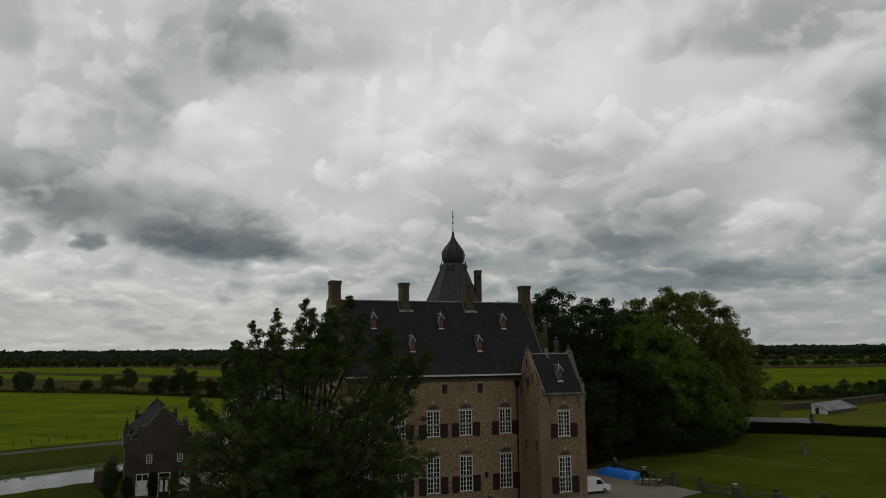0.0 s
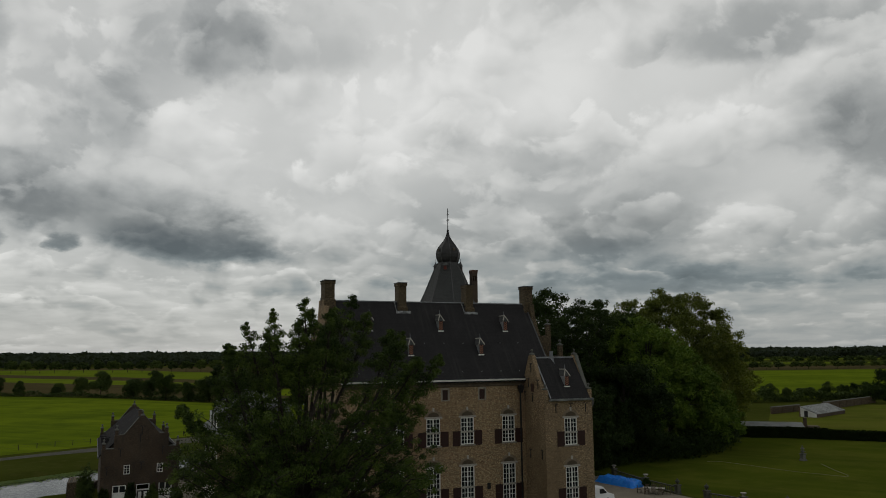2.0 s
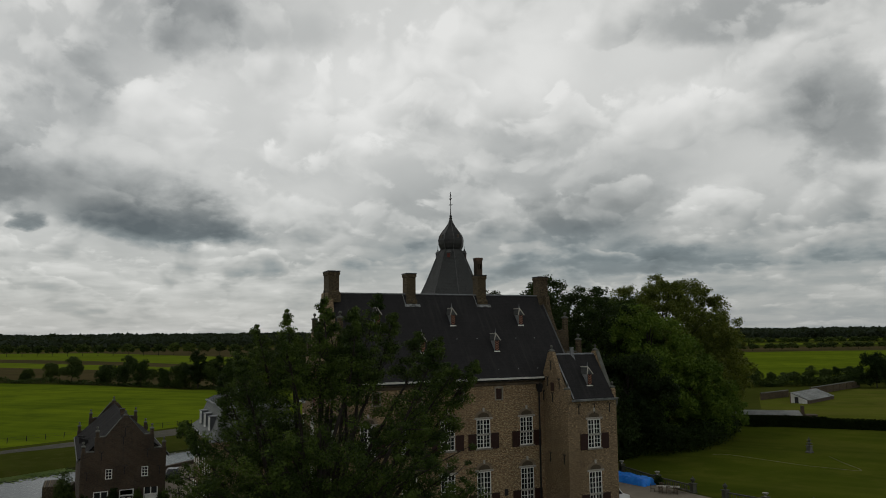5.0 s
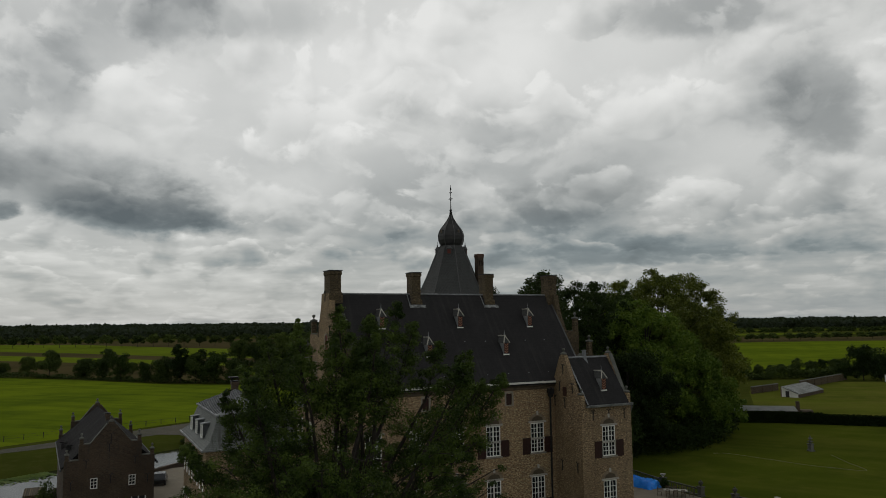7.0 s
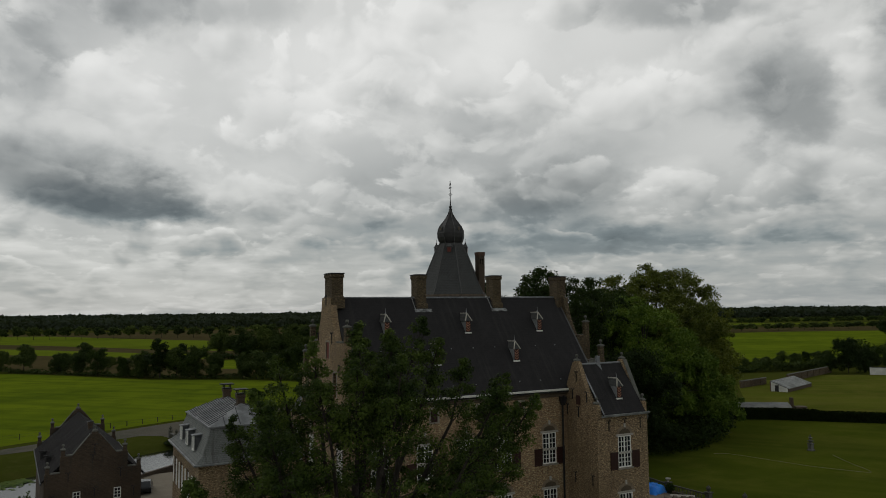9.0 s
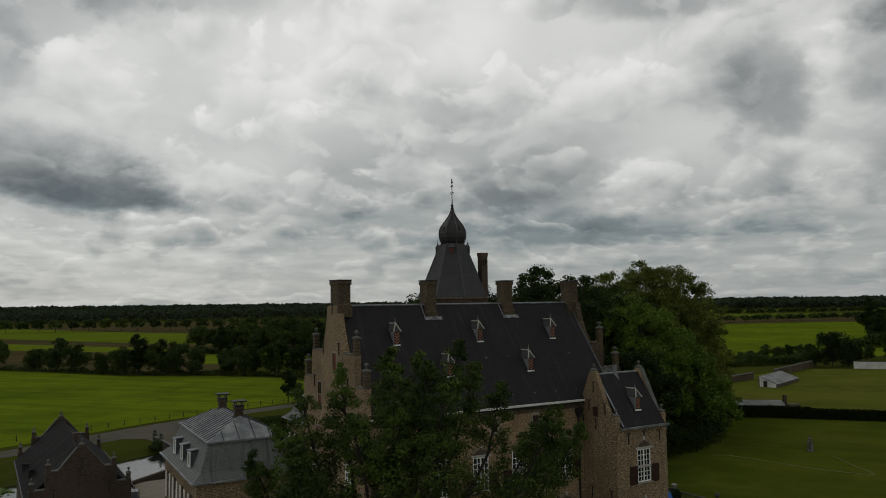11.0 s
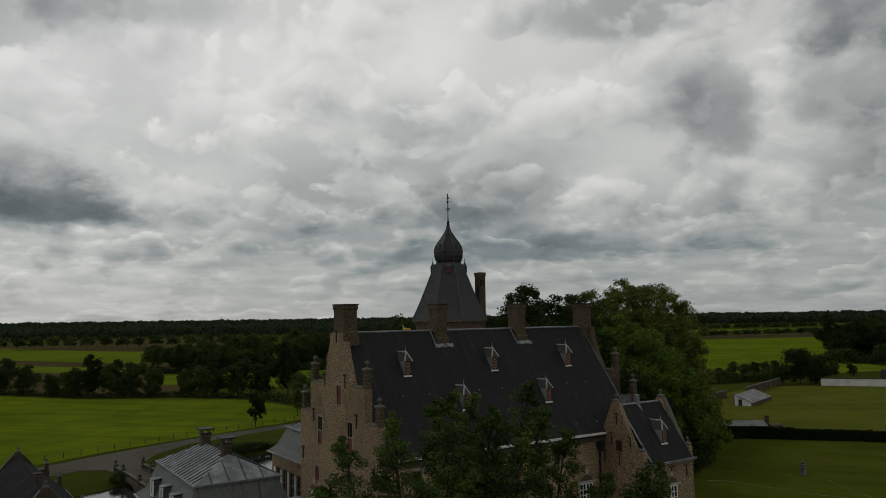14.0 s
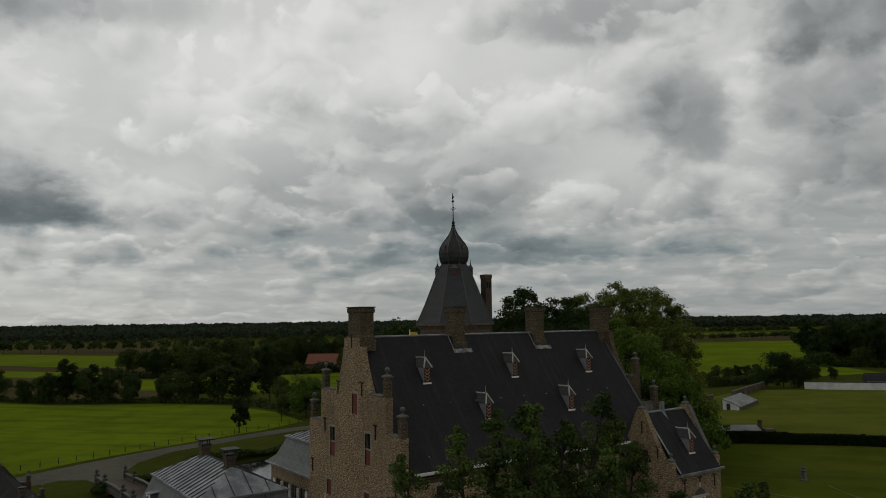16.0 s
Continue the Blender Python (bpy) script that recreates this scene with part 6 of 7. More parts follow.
scrub("wood_edge", [(70, 404), (110, 390), (150, 374), (200, 376), (255, 355)], 12, 4.5, 50, 0.6, LEAF_DARK, 12, "dense undergrowth at the wood's edge")
scrub("park_undergrowth", [(58, 106), (70, 110), (78, 113.5), (84, 111.5), (94, 114), (103, 118), (112, 125)], 8, 5.5, 420, 0.22, LEAF_DARK, 17, "dark undergrowth below the park trees")
scrub("east_undergrowth", [(334, 244), (345, 233), (357, 222), (374, 190), (388, 150)], 12, 8.0, 130, 0.5, LEAF_DARK, 18, "dark undergrowth at the eastern wood's edge")
scrub("garden_scrub", [(200, 208), (226, 201), (253, 198), (290, 200)], 5, 5.2, 150, 0.32, LEAF_FAR, 13, "bushes behind the garden wall")
LILY = np.random.default_rng(14)
k = 4200
s = LILY.random(k)
off = np.abs(LILY.normal(size=k)) * 1.9
p = np.stack([-52 + 46 * s + 0.5 * off, 121.3 + 26.2 * s - 0.86 * off, np.full(k, -0.735)], 1)
a = LILY.random(k) * 6.28
r = (0.18 + 0.25 * LILY.random((k, 1)))
u = np.stack([np.cos(a), np.sin(a), 0 * a], 1) * r
v = np.stack([-np.sin(a), np.cos(a), 0 * a], 1) * r
tagged(new("water_lilies", quads("water_lilies", p, u, v, LEAF_LIGHT)), "pale green lily pads along the moat edge", "water plants", kind="stuff")
scrub("bank_reeds", [(24, 166.2), (37, 172.6), (73, 183.0)], 3.0, 1.7, 260, 0.17, LEAF_DARK, 16, "dark reeds on the far bank")
make_tree("young_tree", (54.3, 205.5, 0), 8.6, 2.9, 0.8, 90, 70, 0.18, LEAF_DARK, 90, "small conical dark green tree by the road", limbs=6, squash=0.85, clump_r=0.2, lobes=22, lobe_r=0.75, cone=0.4)
make_tree("bank_tree", (69, 216, 0), 7.5, 2.2, 2.0, 26, 60, 0.2, LEAF_FAR, 91, "slim young tree by the road", limbs=6, clump_r=0.3)
make_tree("willow_tree", (78, 221, 0), 12, 6, 0.3, 90, 80, 0.26, LEAF_LIGHT, 92, "light green willow beside the road", limbs=8, clump_r=0.22)

# avenue of round trees at the far fields
avenue_src = make_tree("avenue_tree", (-190, 905, 0), 13, 7.2, 2.6, 26, 30, 0.95, LEAF_FAR, 95, "round avenue tree in a long row", limbs=4, clump_r=0.32, group="avenue trees", rough=0.12)
for i in range(1, 34):
    copy_thing(avenue_src, Matrix.LocRotScale((-190 + i * 13.5, 905 - i * 6.2, 0), Euler((0, 0, i * 1.3)), None) @ Matrix.Diagonal((1, 1, 0.8 + 0.2 * rng.random(), 1)))
for i in range(30):
    copy_thing(avenue_src, Matrix.LocRotScale((470 + i * 15, 520 - i * 2.0 + (i % 3) * 2, 0), Euler((0, 0, i * 1.7)), None) @ Matrix.Diagonal((0.9, 0.9, 0.55, 1)))

for i in range(24):
    copy_thing(avenue_src, Matrix.LocRotScale((650 + i * 17, 735 - i * 4.0 + (i % 3) * 2, 0), Euler((0, 0, i * 1.1)), None) @ Matrix.Diagonal((1.15, 1.15, 0.72, 1)))


def forest(name, band, height, count, size, seed, label):
    """A far wood: a great many leaf clumps in a curved band. band: from and to azimuth in degrees, near and far distance."""
    r = np.random.default_rng(seed)
    az0, az1, d0, d1 = band
    a = np.radians(az0 + (az1 - az0) * r.random(count))
    dist = d0 + (d1 - d0) * r.random(count)
    wave = np.array([0.78 + 0.3 * noise.noise((x * 55, s * 0.004, seed)) + 0.16 * noise.noise((x * 240, s * 0.02, seed)) for x, s in zip(a, dist)])
    z = height * wave * r.random(count) ** 0.55
    p = np.stack([np.sin(a) * dist, np.cos(a) * dist, z], 1)
    u, v = leaf_axes(r, np.tile([0, -0.3, 0.4], (count, 1)), count, size)
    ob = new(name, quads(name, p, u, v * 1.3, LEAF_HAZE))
    tagged(ob, label, "woods", kind="stuff")


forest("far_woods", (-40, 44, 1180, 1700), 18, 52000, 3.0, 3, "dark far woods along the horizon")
forest("horizon_woods", (-50, 95, 2000, 3200), 23, 60000, 6.0, 4, "wooded ridge on the horizon, blue-grey with haze")
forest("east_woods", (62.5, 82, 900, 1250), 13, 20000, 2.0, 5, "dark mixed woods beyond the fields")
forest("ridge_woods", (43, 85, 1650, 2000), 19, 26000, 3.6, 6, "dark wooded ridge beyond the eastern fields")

# ---- garden and terrace ----


def bevelled(bm, amount=0.03, seg=2):
    bmesh.ops.bevel(bm, geom=bm.edges[:], offset=amount, segments=seg, affect="EDGES")
    return bm


# balustrade round the terrace
BAL = [(67.4, 100.7), (66.4, 92.0), (66.6, 85.7), (67.2, 81.0), (68.4, 76.1), (70.0, 71.0), (72.0, 66.0)]
balustrade = thing("balustrade", (0, 0, 0), "weathered stone terrace balustrade with pillars and urns", "balustrade")
bm = bmesh.new()
square_loft(bm, [(0.36, 0.36, 0), (0.36, 0.36, 0.14), (0.29, 0.29, 0.18), (0.29, 0.29, 1.05), (0.38, 0.38, 1.1), (0.38, 0.38, 1.2)])
PILLAR = mesh_of("pillar", bm, STONE_MOSS)
bm = bmesh.new()
lathe(bm, [(0.14, 1.2), (0.1, 1.3), (0.2, 1.42), (0.3, 1.6), (0.26, 1.75), (0.14, 1.82), (0.06, 1.95), (0.02, 2.02)], 10)
URN = mesh_of("urn", bm, STONE_MOSS)
bm = bmesh.new()
lathe(bm, [(0.12, 1.2), (0.1, 1.3), (0.14, 1.36), (0.3, 1.5), (0.36, 1.62), (0.3, 1.64)], 12)
BOWL = mesh_of("bowl", bm, STONE_PALE)
bm = bmesh.new()
lathe(bm, [(0.07, 0.2), (0.05, 0.3), (0.085, 0.45), (0.05, 0.65), (0.07, 0.8)], 6)
BALUSTER = mesh_of("baluster", bm, STONE_MOSS)
for i, (x, y) in enumerate(BAL):
    p = placed("pillar", PILLAR, balustrade, (x, y, 0))
    placed("bowl" if i in (0, 1, 4) else "urn", BOWL if i in (0, 1, 4) else URN, p, (0, 0, 0))
for i, ((ax, ay), (bx, by)) in enumerate(zip(BAL, BAL[1:])):
    if i == 2:
        continue
    d = Vector((bx - ax, by - ay, 0))
    m = Matrix.Translation((ax, ay, 0)) @ Matrix.Rotation(math.atan2(d.y, d.x), 4, "Z")
    bm = bmesh.new()
    box(bm, 0.4, -0.14, 0.8, d.length - 0.4, 0.14, 0.95, m)
    box(bm, 0.4, -0.16, 0, d.length - 0.4, 0.16, 0.2, m)
    part("rail", bm, STONE_MOSS, balustrade)
    k = int((d.length - 0.9) / 0.42)
    for j in range(k):
        placed("baluster", BALUSTER, balustrade, m @ Matrix.Translation((0.6 + j * 0.42, 0, 0)))

# something long under a blue tarpaulin
cover = thing("covered_pile", Matrix.Translation((64.2, 95.0, 0)) @ Matrix.Rotation(radians(11), 4, "Z"), "long pile under a crumpled bright blue tarpaulin", "tarpaulin")
gx, gy = np.meshgrid(np.linspace(-1.5, 1.5, 22), np.linspace(-3.6, 3.6, 46), indexing="ij")
hz = 1.25 * np.clip((1.5 - np.abs(gx)) / 0.55, 0, 1) ** 0.7 * np.clip((3.6 - np.abs(gy)) / 0.6, 0, 1) ** 0.7
hz = hz * (0.86 + 0.16 * np.array([[noise.noise((a * 1.3, b * 0.8, 2)) for b in gy[0]] for a in gx[:, 0]])) + 0.16 * np.array([[noise.noise((a * 2.6 + b * 1.5, b * 2.2 - a, 5)) for b in gy[0]] for a in gx[:, 0]])
hz = np.maximum(hz * 0.82, 0.02)
vt = np.stack([gx, gy, hz], -1).reshape(-1, 3).tolist()
fc = [(i * 46 + j, (i + 1) * 46 + j, (i + 1) * 46 + j + 1, i * 46 + j + 1) for i in range(21) for j in range(45)]
t = new("tarpaulin", from_arrays("tarpaulin", vt, fc, TARP))
t.parent = cover
bm = bmesh.new()
box(bm, -0.9, -3.0, 0, 0.9, 3.0, 0.5)
part("stacked_load", bevelled(bm, 0.08), OAK, cover)

# table with benches
table = thing("garden_table", Matrix.Translation((64.0, 87.3, 0)) @ Matrix.Rotation(radians(-42), 4, "Z"), "long weathered pale wooden garden table", "table")
for i in range(5):
    bm = bmesh.new()
    box(bm, -1.4, -0.5 + i * 0.2, 0.71, 1.4, -0.31 + i * 0.2, 0.75)
    part("board", bm, STONE_PALE, table, "grey weathered board")
for x in (-1.1, 1.1):
    for y in (-0.38, 0.38):
        bm = bmesh.new()
        box(bm, x - 0.05, y - 0.05, 0, x + 0.05, y + 0.05, 0.71)
        part("leg", bm, OAK, table)


def garden_chair(at):
    """A slatted garden chair facing +y."""
    ch = thing("garden_chair", at, "dark weathered slatted garden chair at the table", "chair", "chairs at the garden table")
    bm = bmesh.new()
    for k in range(5):
        box(bm, -0.24, -0.22 + k * 0.09, 0.42, 0.24, -0.15 + k * 0.09, 0.45)
    part("seat", bm, OAK, ch)
    bm = bmesh.new()
    for k in range(5):
        box(bm, -0.22 + k * 0.1, -0.27, 0.5, -0.17 + k * 0.1, -0.24, 0.92)
    box(bm, -0.25, -0.28, 0.92, 0.25, -0.23, 0.98)
    part("backrest", bm, OAK, ch)
    for x in (-0.22, 0.22):
        for y, top in ((-0.255, 0.92), (0.21, 0.42)):
            bm = bmesh.new()
            box(bm, x - 0.025, y - 0.025, 0, x + 0.025, y + 0.025, top)
            part("leg", bm, OAK, ch)
    return ch


chair = garden_chair(table.matrix_world @ Matrix.Translation((-0.9, -0.8, 0)))
for x, y, turn in ((0.0, -0.85, 4), (0.9, -0.8, -6), (-0.9, 0.8, 176), (0.0, 0.82, 184), (0.95, 0.85, 178), (1.85, 0.05, 90), (-1.85, 0.0, -92)):
    copy_thing(chair, table.matrix_world @ Matrix.Translation((x, y, 0)) @ Matrix.Rotation(radians(turn), 4, "Z"))


def vehicle(name, at, profile, width, body_mat, wheels, r, windows, label):
    """A vehicle heading +x: a side profile with rounded shoulders, wheels and glass."""
    car = thing(name, at, label, name)
    rings = []
    for y, k, dz in ((-width / 2, 0.93, 0.0), (-width / 2 + 0.06, 1.0, 0.0), (-width * 0.36, 1.0, 0.04), (width * 0.36, 1.0, 0.04), (width / 2 - 0.06, 1.0, 0.0), (width / 2, 0.93, 0.0)):
        cx = sum(p[0] for p in profile) / len(profile)
        rings.append([(cx + (x - cx) * (0.985 if k < 1 else 1), y * (1 if z < 1.05 else 0.9), 0.32 + (z - 0.32) * (k if z > 0.5 else 1) + (dz if z > 1.1 else 0)) for x, z in profile])
    body = part("body", loft(bmesh.new(), rings), body_mat, car, smooth=False)
    for x in wheels:
        for s in (-1, 1):
            bm = bmesh.new()
            m = Matrix.Translation((x, s * (width / 2 - 0.1), r)) @ Matrix.Rotation(radians(90), 4, "X")
            loft(bm, [[m @ Vector((q * math.cos(a), q * math.sin(a), z)) for a in np.linspace(0, 2 * math.pi, 19)[:-1]] for q, z in ((r * 0.85, -0.11), (r, -0.08), (r, 0.08), (r * 0.85, 0.11))])
            tyre = part("wheel", bm, RUBBER, car)
            bm = bmesh.new()
            loft(bm, [[m @ Vector((q * math.cos(a), q * math.sin(a), z)) for a in np.linspace(0, 2 * math.pi, 15)[:-1]] for q, z in ((r * 0.6, -0.12), (r * 0.6, 0.12))])
            part("rim", bm, LEAD, tyre)
    for poly in windows:
        for s in (-1, 1):
            bm = bmesh.new()
            slab(bm, [(x, s * (width / 2 * 0.9 + 0.02 if z > 1.05 else width / 2 + 0.005), z) for x, z in poly], (0, s * 0.012, 0))
            part("window", bm, GLASS, car)
    return car


van = vehicle("van", Matrix.Translation((53.4, 85.6, 0)), [(-2.4, 0.35), (2.35, 0.35), (2.5, 0.6), (2.45, 1.0), (1.6, 1.25), (0.95, 1.95), (0.6, 2.0), (-2.3, 2.0), (-2.45, 1.6)], 1.95, CARWHITE, (-1.55, 1.5), 0.34,
              [[(0.35, 1.2), (1.45, 1.22), (0.95, 1.75), (0.35, 1.78)]], "white delivery van parked on gravel")
bm = bmesh.new()
slab(bm, [(1.63, -0.78, 1.27), (1.63, 0.78, 1.27), (1.0, 0.74, 1.9), (1.0, -0.74, 1.9)], (0.012, 0, 0.012))
part("windscreen", bm, GLASS, van)
vehicle("car", Matrix.Translation((8.6, 126.5, 0)) @ Matrix.Rotation(radians(80), 4, "Z"), [(-2.0, 0.35), (1.95, 0.35), (2.05, 0.55), (2.0, 0.8), (1.1, 0.95), (0.5, 1.45), (-1.2, 1.48), (-1.9, 1.0), (-2.05, 0.8)], 1.75, CARDARK, (-1.25, 1.25), 0.32,
        [[(-1.3, 1.06), (0.75, 1.06), (0.4, 1.38), (-1.1, 1.4)]], "dark parked car behind the gatehouse")

# stone ornament on the lawn
orn = thing("garden_ornament", (105.1, 99.9, 0), "tiered grey stone ornament on a pedestal in the lawn", "ornament")
part("plinth", square_loft(bmesh.new(), [(0.45, 0.45, 0), (0.45, 0.45, 0.2), (0.32, 0.32, 0.26), (0.32, 0.32, 1.05), (0.42, 0.42, 1.12), (0.42, 0.42, 1.2)]), STONE_GREY, orn)
part("tiers", lathe(bmesh.new(), [(0.2, 1.2), (0.2, 1.4), (0.45, 1.52), (0.45, 1.6), (0.16, 1.68), (0.16, 1.9), (0.35, 2.0), (0.35, 2.08), (0.1, 2.15), (0.1, 2.4), (0.02, 2.55)], 12), STONE_GREY, orn)
# hose on the grass
line = curve_points([(90, 106), (92, 104.4), (93.5, 97), (94.4, 92.4), (96, 88.5), (97.6, 85.6), (99.2, 87.2), (101, 90.5), (104.5, 95.8)])
tagged(part("garden_hose", tube(bmesh.new(), [(x, y, 0.06) for x, y in line], [0.028] * len(line), 6), HOSE), "pale garden hose lying across the lawn", "hose")


def hedge(name, line, width, height, per_m2, seed, label):
    r = np.random.default_rng(seed)
    ps, dirs = [], []
    for (ax, ay), (bx, by) in zip(line, line[1:]):
        L = math.hypot(bx - ax, by - ay)
        ux, uy = (bx - ax) / L, (by - ay) / L
        k = int(L * (2 * height + width) * per_m2)
        t, q = r.random(k) * L, r.random(k) * (2 * height + width)
        off = np.where(q < height, -width / 2, np.where(q < height + width, q - height - width / 2, width / 2)) + r.normal(size=k) * 0.08
        z = np.where(q < height, q, np.where(q < height + width, height, 2 * height + width - q)) + r.normal(size=k) * 0.07
        ps.append(np.stack([ax + ux * t - uy * off, ay + uy * t + ux * off, np.maximum(z, 0.05)], 1))
        s = np.where(q < height, -1, np.where(q < height + width, 0, 1))
        dirs.append(np.stack([-uy * s, ux * s, (s == 0) * 1.0], 1))
    p, d = np.concatenate(ps), np.concatenate(dirs)
    u, v = leaf_axes(r, d, len(p), 0.2)
    h = thing(name, (0, 0, 0), label, "hedge")
    c = new("foliage", quads("foliage", p, u, v, LEAF_YEW))
    c.parent = h
    bm = bmesh.new()
    for (ax, ay), (bx, by) in zip(line, line[1:]):
        L = math.hypot(bx - ax, by - ay)
        m = Matrix.Translation((ax, ay, 0)) @ Matrix.Rotation(math.atan2(by - ay, bx - ax), 4, "Z")
        box(bm, 0, -width / 2 + 0.15, 0, L, width / 2 - 0.15, height - 0.15, m)
    part("core", bm, LEAF_YEW, h)


hedge("clipped_hedge", [(110, 134), (119.5, 132.2), (128.6, 125.8), (134.4, 119.3)], 2.0, 2.1, 24, 31, "dark clipped yew hedge along the lawn")
hedge("low_hedge", [(134.2, 119.2), (142.2, 110.6), (147.5, 102), (156, 85)], 1.6, 1.9, 24, 32, "lower clipped hedge beyond the lawn")

# low shed roof behind the hedge
shed = thing("long_shed", (0, 0, 0), "long low shed with pale corrugated roof behind the hedge", "shed")
m = Matrix.Translation((133.4, 124.2, 0)) @ Matrix.Rotation(math.atan2(8.4, -11.1), 4, "Z")
bm = bmesh.new()
box(bm, 0, -2.8, 0, 20, -0.4, 2.0, m)
part("wall", bm, OAK, shed)
bm = bmesh.new()
rows = 100
pts = [[m @ Vector((20.2 * i / rows, y, z + 0.05 * (i % 2))) for y, z in ((0.1, 2.1), (-3.0, 2.85))] for i in range(rows + 1)]
vs = [[bm.verts.new(p) for p in r] for r in pts]
for r0, r1 in zip(vs, vs[1:]):
    bm.faces.new((r0[0], r1[0], r1[1], r0[1]))
bmesh.ops.solidify(bm, geom=bm.faces[:], thickness=0.03)
part("corrugated_roof", bm, CORRUGATED, shed)
bm = bmesh.new()
box(bm, -0.9, -3.0, 0, -0.3, -2.2, 3.9, m)
part("chimney", bm, BRICK_DARK, shed)
bm = bmesh.new()
box(bm, -3.2, -3.0, 0, -0.95, -1.0, 2.2, m)
part("lean_to", bm, OAK, shed)


def garden_wall(name, a, b, h, thick, mat, label, cap=BRICK_DARK):
    d = Vector((b[0] - a[0], b[1] - a[1], 0))
    w = thing(name, Matrix.Translation((*a, 0)) @ Matrix.Rotation(math.atan2(d.y, d.x), 4, "Z"), label, "wall")
    bm = bmesh.new()
    box(bm, 0, -thick / 2, 0, d.length, thick / 2, h)
    for i in range(int(d.length / 6) + 1):
        box(bm, i * 6.0, -thick / 2 - 0.12, 0, i * 6.0 + 0.5, -thick / 2 - 0.002, h - 0.1)
    part("wall", bm, mat, w)
    bm = bmesh.new()
    slab(bm, [(0, -thick / 2 - 0.12, h), (0, thick / 2 + 0.12, h), (0, 0, h + 0.22)], (d.length, 0, 0))
    part("coping", bm, cap, w)
    return w


garden_wall("garden_wall", (171.5, 169.5), (187, 173.2), 1.9, 0.35, BRICK_STACK, "low weathered brick garden wall", STONE_GREY)
garden_wall("garden_wall", (197, 173.5), (238, 187), 2.2, 0.35, BRICK_STACK, "long weathered brick kitchen garden wall", STONE_GREY)
garden_wall("white_wall", (240, 174.5), (262, 146), 2.4, 0.4, RENDER_WHITE, "long white rendered garden wall", SLATE)

# lean-to greenhouse
gh = thing("greenhouse", Matrix.Translation((173.4, 155.2, 0)) @ Matrix.Rotation(math.atan2(7.3, 20.9), 4, "Z"), "old lean-to greenhouse with whitened panes and low brick wall", "greenhouse")
bm = bmesh.new()
box(bm, 0, 0, 0, 19.5, 0.3, 0.9)
part("front_wall", bm, BRICK_DARK, gh)
bm = bmesh.new()
box(bm, 0, 4.6, 0, 19.5, 4.9, 2.7)
part("back_wall", bm, BRICK_RED, gh)
for x in (0, 19.3):
    bm = bmesh.new()
    slab(bm, [(x, 0.3, 0), (x, 4.6, 0), (x, 4.6, 2.6), (x, 0.3, 0.9)], (0.2, 0, 0))
    part("end_wall", bm, RENDER_WHITE, gh)
bm = bmesh.new()
box(bm, -0.03, 2.6, 0, -0.002, 3.6, 1.7)
part("door", bm, IRON, gh)
for i in range(13):
    bm = bmesh.new()
    slab(bm, [(0.04 + i * 1.5, -0.1, 0.92), (1.44 + i * 1.5, -0.1, 0.92), (1.44 + i * 1.5, 4.75, 2.78), (0.04 + i * 1.5, 4.75, 2.78)], (0, 0, 0.03))
    part("pane", bm, GREENHOUSE, gh)
bm = bmesh.new()
for i in range(14):
    slab(bm, [(-0.04 + i * 1.5, -0.12, 0.9), (0.04 + i * 1.5, -0.12, 0.9), (0.04 + i * 1.5, 4.8, 2.79), (-0.04 + i * 1.5, 4.8, 2.79)], (0, 0, 0.07))
part("glazing_bars", bm, ZINC_DARK, gh)

# white barn at the walled garden
barn = thing("white_barn", Matrix.Translation((252, 159.5, 0)) @ Matrix.Rotation(radians(-52), 4, "Z"), "low white barn with dark roof and dark doors", "barn")
holes_b = [(2.0, 3.6, 0, 2.2), (5.6, 7.2, 0, 2.2), (11, 12.6, 0, 2.2)]
part("wall", pierced(bmesh.new(), 0, 20, 0, 2.8, holes_b, lambda u, v, d: (u, d, v), 0.35), RENDER_WHITE, barn)
bm = bmesh.new()
box(bm, 0, 0.36, 0, 20, 6, 2.8)
part("core", bm, IRON, barn)
bm = bmesh.new()
slab(bm, [(-0.3, -0.4, 2.8), (-0.3, 6.5, 2.8), (-0.3, 3.0, 5.4)], (20.6, 0, 0))
part("roof", bm, SLATE, barn)

# red-roofed farmhouse among the far trees
farm = thing("farmhouse", Matrix.Translation((168, 396, 0)) @ Matrix.Rotation(radians(-42), 4, "Z"), "farmhouse with orange tiled roof among trees", "house")
bm = bmesh.new()
box(bm, -8, -4, 0, 8, 4, 3)
part("wall", bm, BRICK_RED, farm)
bm = bmesh.new()
slab(bm, [(-8.4, -4.6, 3), (-8.4, 4.6, 3), (-8.4, 0, 8.2)], (16.8, 0, 0))
part("roof", bm, REDTILE, farm)

# pasture fence along the road
fence = thing("pasture_fence", (0, 0, 0), "low wooden post and wire pasture fence", "fence")
bm = bmesh.new()
square_loft(bm, [(0.055, 0.055, -0.1), (0.055, 0.055, 1.05), (0.03, 0.03, 1.1)])
POST = mesh_of("post", bm, BARK)
FL = curve_points([(-120, 126), (-60, 155.5), (-20, 176.5), (0, 184), (21, 192.5), (40, 200.5), (58, 206.5), (74, 213)], 8)
acc, tops = 0.0, []
for a, b in zip(FL, FL[1:]):
    L = math.hypot(b[0] - a[0], b[1] - a[1])
    s = (-acc) % 3.4
    while s < L:
        x, y = a[0] + (b[0] - a[0]) * s / L, a[1] + (b[1] - a[1]) * s / L
        placed("post", POST, fence, Matrix.Translation((x, y, 0)) @ Euler((rng.uniform(-0.05, 0.05), rng.uniform(-0.05, 0.05), rng.random())).to_matrix().to_4x4())
        tops.append((x, y))
        s += 3.4
    acc += L
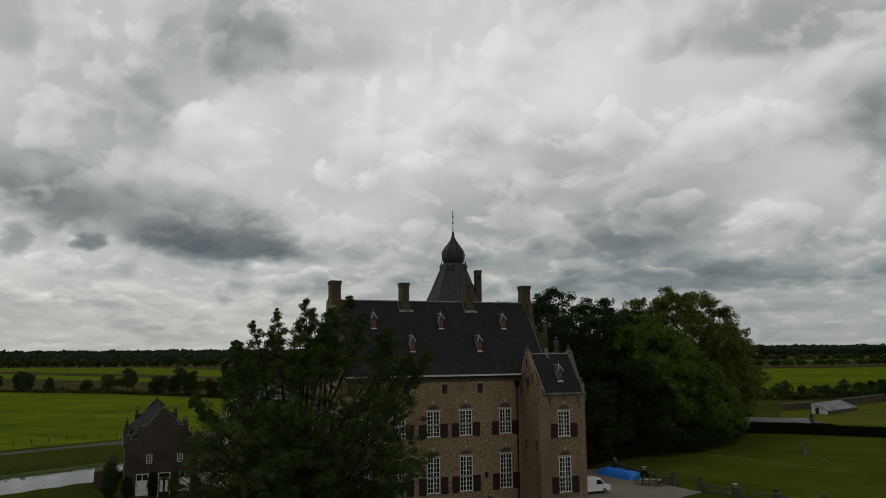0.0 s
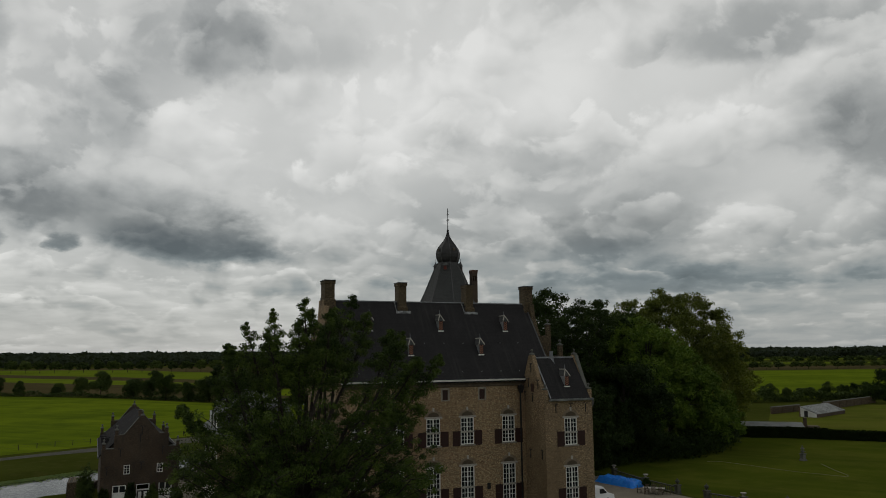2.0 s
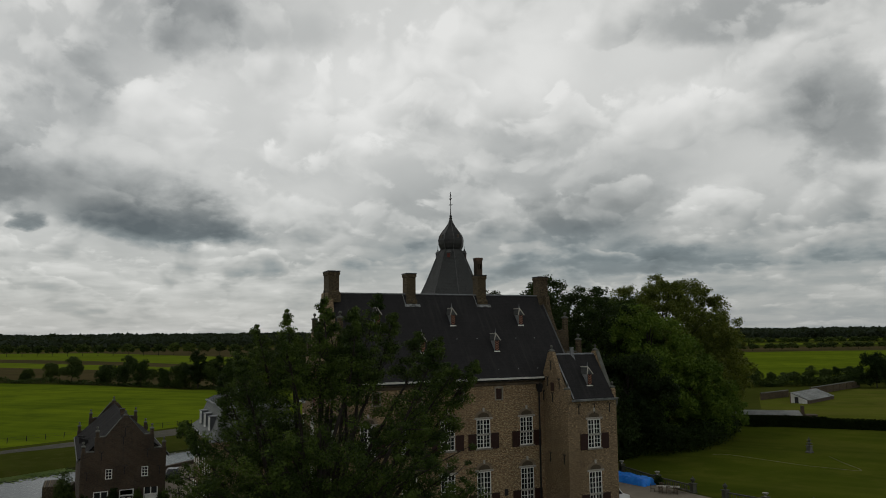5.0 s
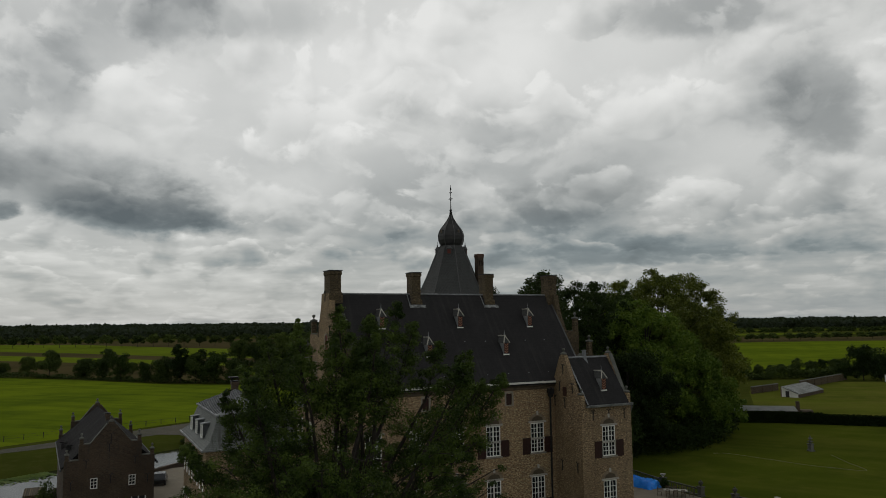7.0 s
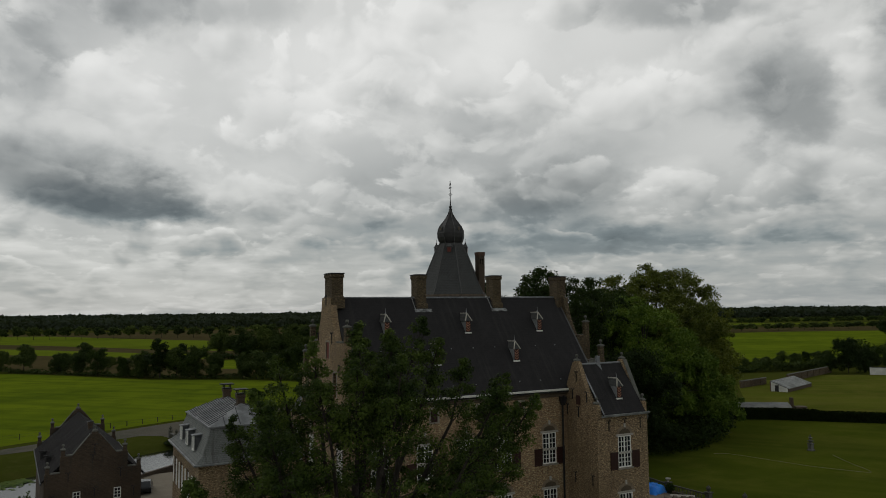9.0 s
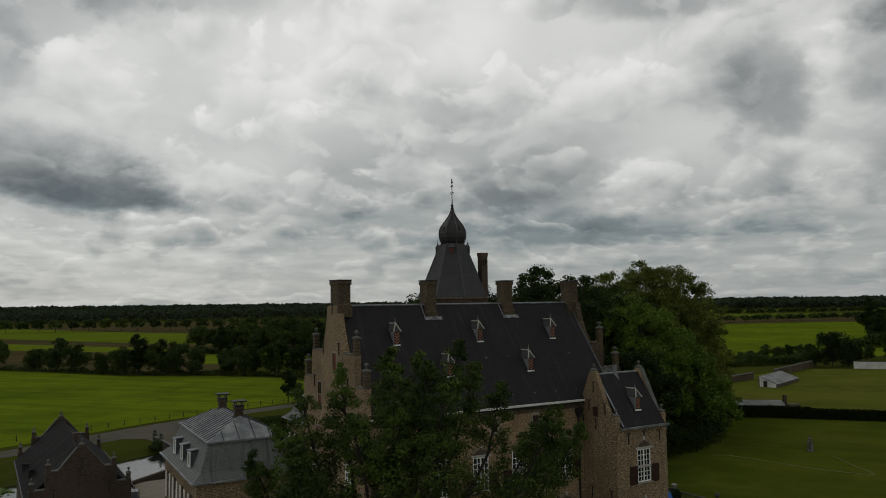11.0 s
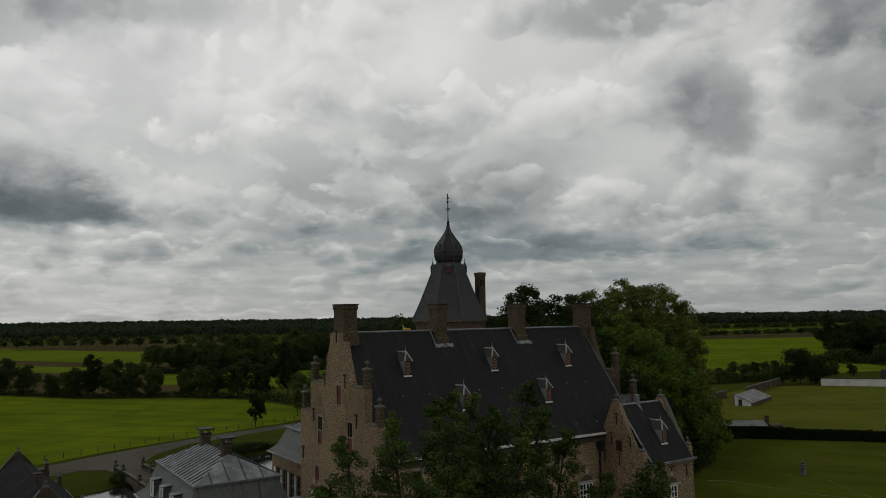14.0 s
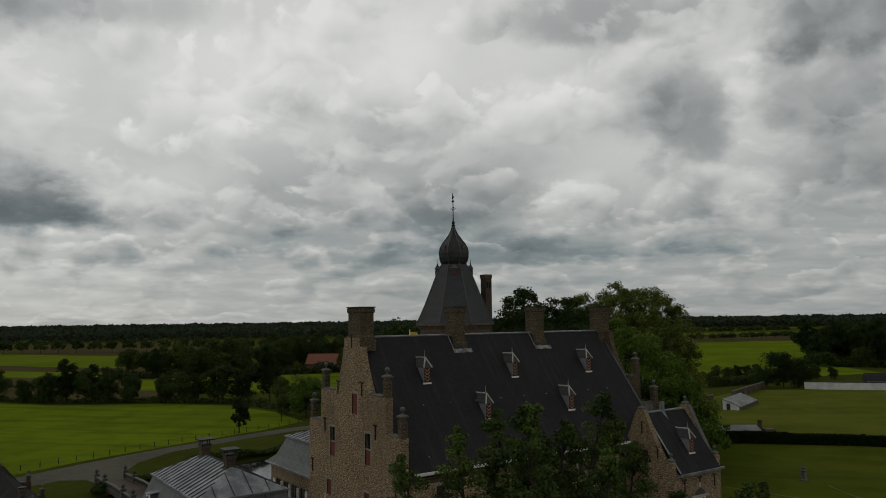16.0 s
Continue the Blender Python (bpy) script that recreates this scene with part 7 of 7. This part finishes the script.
for z in (0.55, 1.0):
    part("wire", tube(bmesh.new(), [(x, y, z) for x, y in tops], [0.012] * len(tops), 4), IRON, fence)

# brick bridge over the moat
bridge = thing("bridge", Matrix.Translation((20.4, 158.8, 0)) @ Matrix.Rotation(radians(4), 4, "Z"), "brick arch bridge with stone-capped parapets over the moat", "bridge")
k = 14
prof = [(-9.5, -2.2), (-4.2, -2.2)] + [(4.2 * math.cos(math.pi - math.pi * i / k), -2.2 + 2.0 * math.sin(math.pi * i / k)) for i in range(1, k)] + [(4.2, -2.2), (9.5, -2.2), (9.5, 0.04), (0, 0.25), (-9.5, 0.04)]
bm = bmesh.new()
slab(bm, [(-2.4, y, z) for y, z in prof], (4.8, 0, 0))
part("arch", bm, BRICK_DARK, bridge)
for s in (-1, 1):
    bm = bmesh.new()
    x = s * 2.2
    slab(bm, [(x - 0.18, -9.5, 0.04), (x - 0.18, 0, 0.25), (x - 0.18, 9.5, 0.04), (x - 0.18, 9.5, 0.3), (x - 0.18, 0, 0.5), (x - 0.18, -9.5, 0.3)], (0.36, 0, 0))
    wall = part("parapet", bm, BRICK_DARK, bridge)
    bm = bmesh.new()
    slab(bm, [(x - 0.22, -9.5, 0.9), (x - 0.22, 0, 1.11), (x - 0.22, 9.5, 0.9), (x - 0.22, 9.5, 1.04), (x - 0.22, 0, 1.25), (x - 0.22, -9.5, 1.04)], (0.44, 0, 0))
    part("coping", bm, STONE_GREY, wall)
    for q in range(38):
        y = -9.1 + q * 0.49
        placed("baluster", BALUSTER, wall, (x, y, 0.1 + 0.2 * (1 - abs(y) / 9.5)))
    for y in (-9.6, -4.8, 4.8, 9.6):
        p = placed("pillar", PILLAR, bridge, (x, y, 0.25))
        placed("urn", URN, p, (0, 0, 0))

# quay wall of the moat and the brick pier beside the gatehouse
quay = thing("quay_wall", (0, 0, 0), "old brick quay wall along the moat", "wall")
bm = bmesh.new()
for a, b in (((-5.4, 119), (-4.2, 127.5)), ((-4.2, 127.5), (6, 132.5)), ((6, 132.5), (12, 138)), ((12, 138), (19, 144.6)), ((23, 145.5), (44, 152)), ((44, 152), (58, 156))):
    L = math.hypot(b[0] - a[0], b[1] - a[1])
    m = Matrix.Translation((*a, 0)) @ Matrix.Rotation(math.atan2(b[1] - a[1], b[0] - a[0]), 4, "Z")
    box(bm, 0, -0.25, -2.2, L, 0.25, 0.5, m)
part("wall", bm, BRICK_DARK, quay)
pier = thing("brick_pier", (-6.1, 117.6, 0), "weathered orange brick boundary wall by the moat", "wall")
bm = bmesh.new()
box(bm, -1.1, -2.2, -0.5, 1.1, 2.5, 2.25)
part("wall", bevelled(bm, 0.05), BRICK_STACK, pier)

# climbers and shrubs at the gatehouse


def shrub(at, r, h, mat, seed, label, leaf=0.12, count=2600):
    g = np.random.default_rng(seed)
    s = thing("shrub", at, label, "shrub", "shrubs by the walls")
    d = g.normal(size=(count, 3))
    d /= np.linalg.norm(d, axis=1, keepdims=True)
    lump = np.array([0.8 + 0.35 * noise.noise(Vector(x * 2.6) + Vector((seed, 0, 0))) for x in d])[:, None]
    p = d * lump * g.random((count, 1)) ** 0.4 * np.array([r[0], r[1], h / 2]) + np.array([0, 0, h / 2])
    u, v = leaf_axes(g, d, count, leaf)
    c = new("foliage", quads("foliage", p, u, v, mat))
    c.parent = s
    bm = bmesh.new()
    for i in range(4):
        e = p[g.integers(count)]
        tube(bm, [(0, 0, 0), tuple(e * 0.5), tuple(e)], [0.05, 0.03, 0.01], 5)
    part("stems", bm, BARK, s)


for i, (x, y, rx, ry, h, mat, lab) in enumerate([
        (-4.6, 105.4, 1.25, 1.1, 6.0, LEAF_FAR, "dark evergreen shrub at the gatehouse corner"), (-4.9, 107.6, 1.1, 1.2, 2.6, LEAF_DARK, "dark evergreen shrub near the moat"), (0.35, 104.55, 0.7, 0.45, 3.6, LEAF_DARK, "climbing plant on the gatehouse wall"),
        (2.9, 104.55, 0.75, 0.45, 3.3, LEAF_FAR, "climbing rose on the gatehouse wall"), (-2.6, 104.5, 0.8, 0.5, 3.2, LEAF_DARK, "climbing plant on the gatehouse wall"), (5.6, 104.7, 0.9, 0.6, 2.8, LEAF_DARK, "climbing plant on the gatehouse wall"),
        (38.6, 71.6, 0.9, 0.8, 2.4, LEAF_DARK, "dark shrub at the pavilion's foot"), (48.5, 90.8, 1.0, 1.0, 1.6, LEAF_DARK, "potted shrub on the terrace"), (65.7, 91.0, 0.6, 0.6, 1.4, LEAF_DARK, "green shrub beside the balustrade"), (42.5, 71.2, 1.6, 0.7, 1.5, LEAF_DARK, "dark shrub at the pavilion's foot"),
        (17.6, 163.6, 1.1, 2.2, 0.9, LEAF_DARK, "dark bush on the moat bank beside the bridge"), (16.4, 161.2, 1.1, 1.8, 0.7, LEAF_DARK, "dark bush on the moat bank beside the bridge")]):
    shrub((x, y, 0), (rx, ry), h, mat, 40 + i, lab)

# yellow flag behind the roof ridge
flag = thing("flag", (32.7, 98.0, 0), "small yellow flag on a white pole", "flag")
part("pole", lathe(bmesh.new(), [(0.07, 0), (0.05, 12), (0.03, 24.3), (0.06, 24.35), (0.02, 24.45)], 8), WHITE, flag)
bm = bmesh.new()
strip = [[bm.verts.new((0.05 + 0.13 * i, 0.07 * math.sin(i * 1.1), z - 0.02 * i)) for z in (23.5, 24.25)] for i in range(8)]
for r0, r1 in zip(strip, strip[1:]):
    bm.faces.new((r0[0], r1[0], r1[1], r0[1]))
bmesh.ops.solidify(bm, geom=bm.faces[:], thickness=0.012)
part("cloth", bm, YELLOW, flag, "yellow flag cloth")
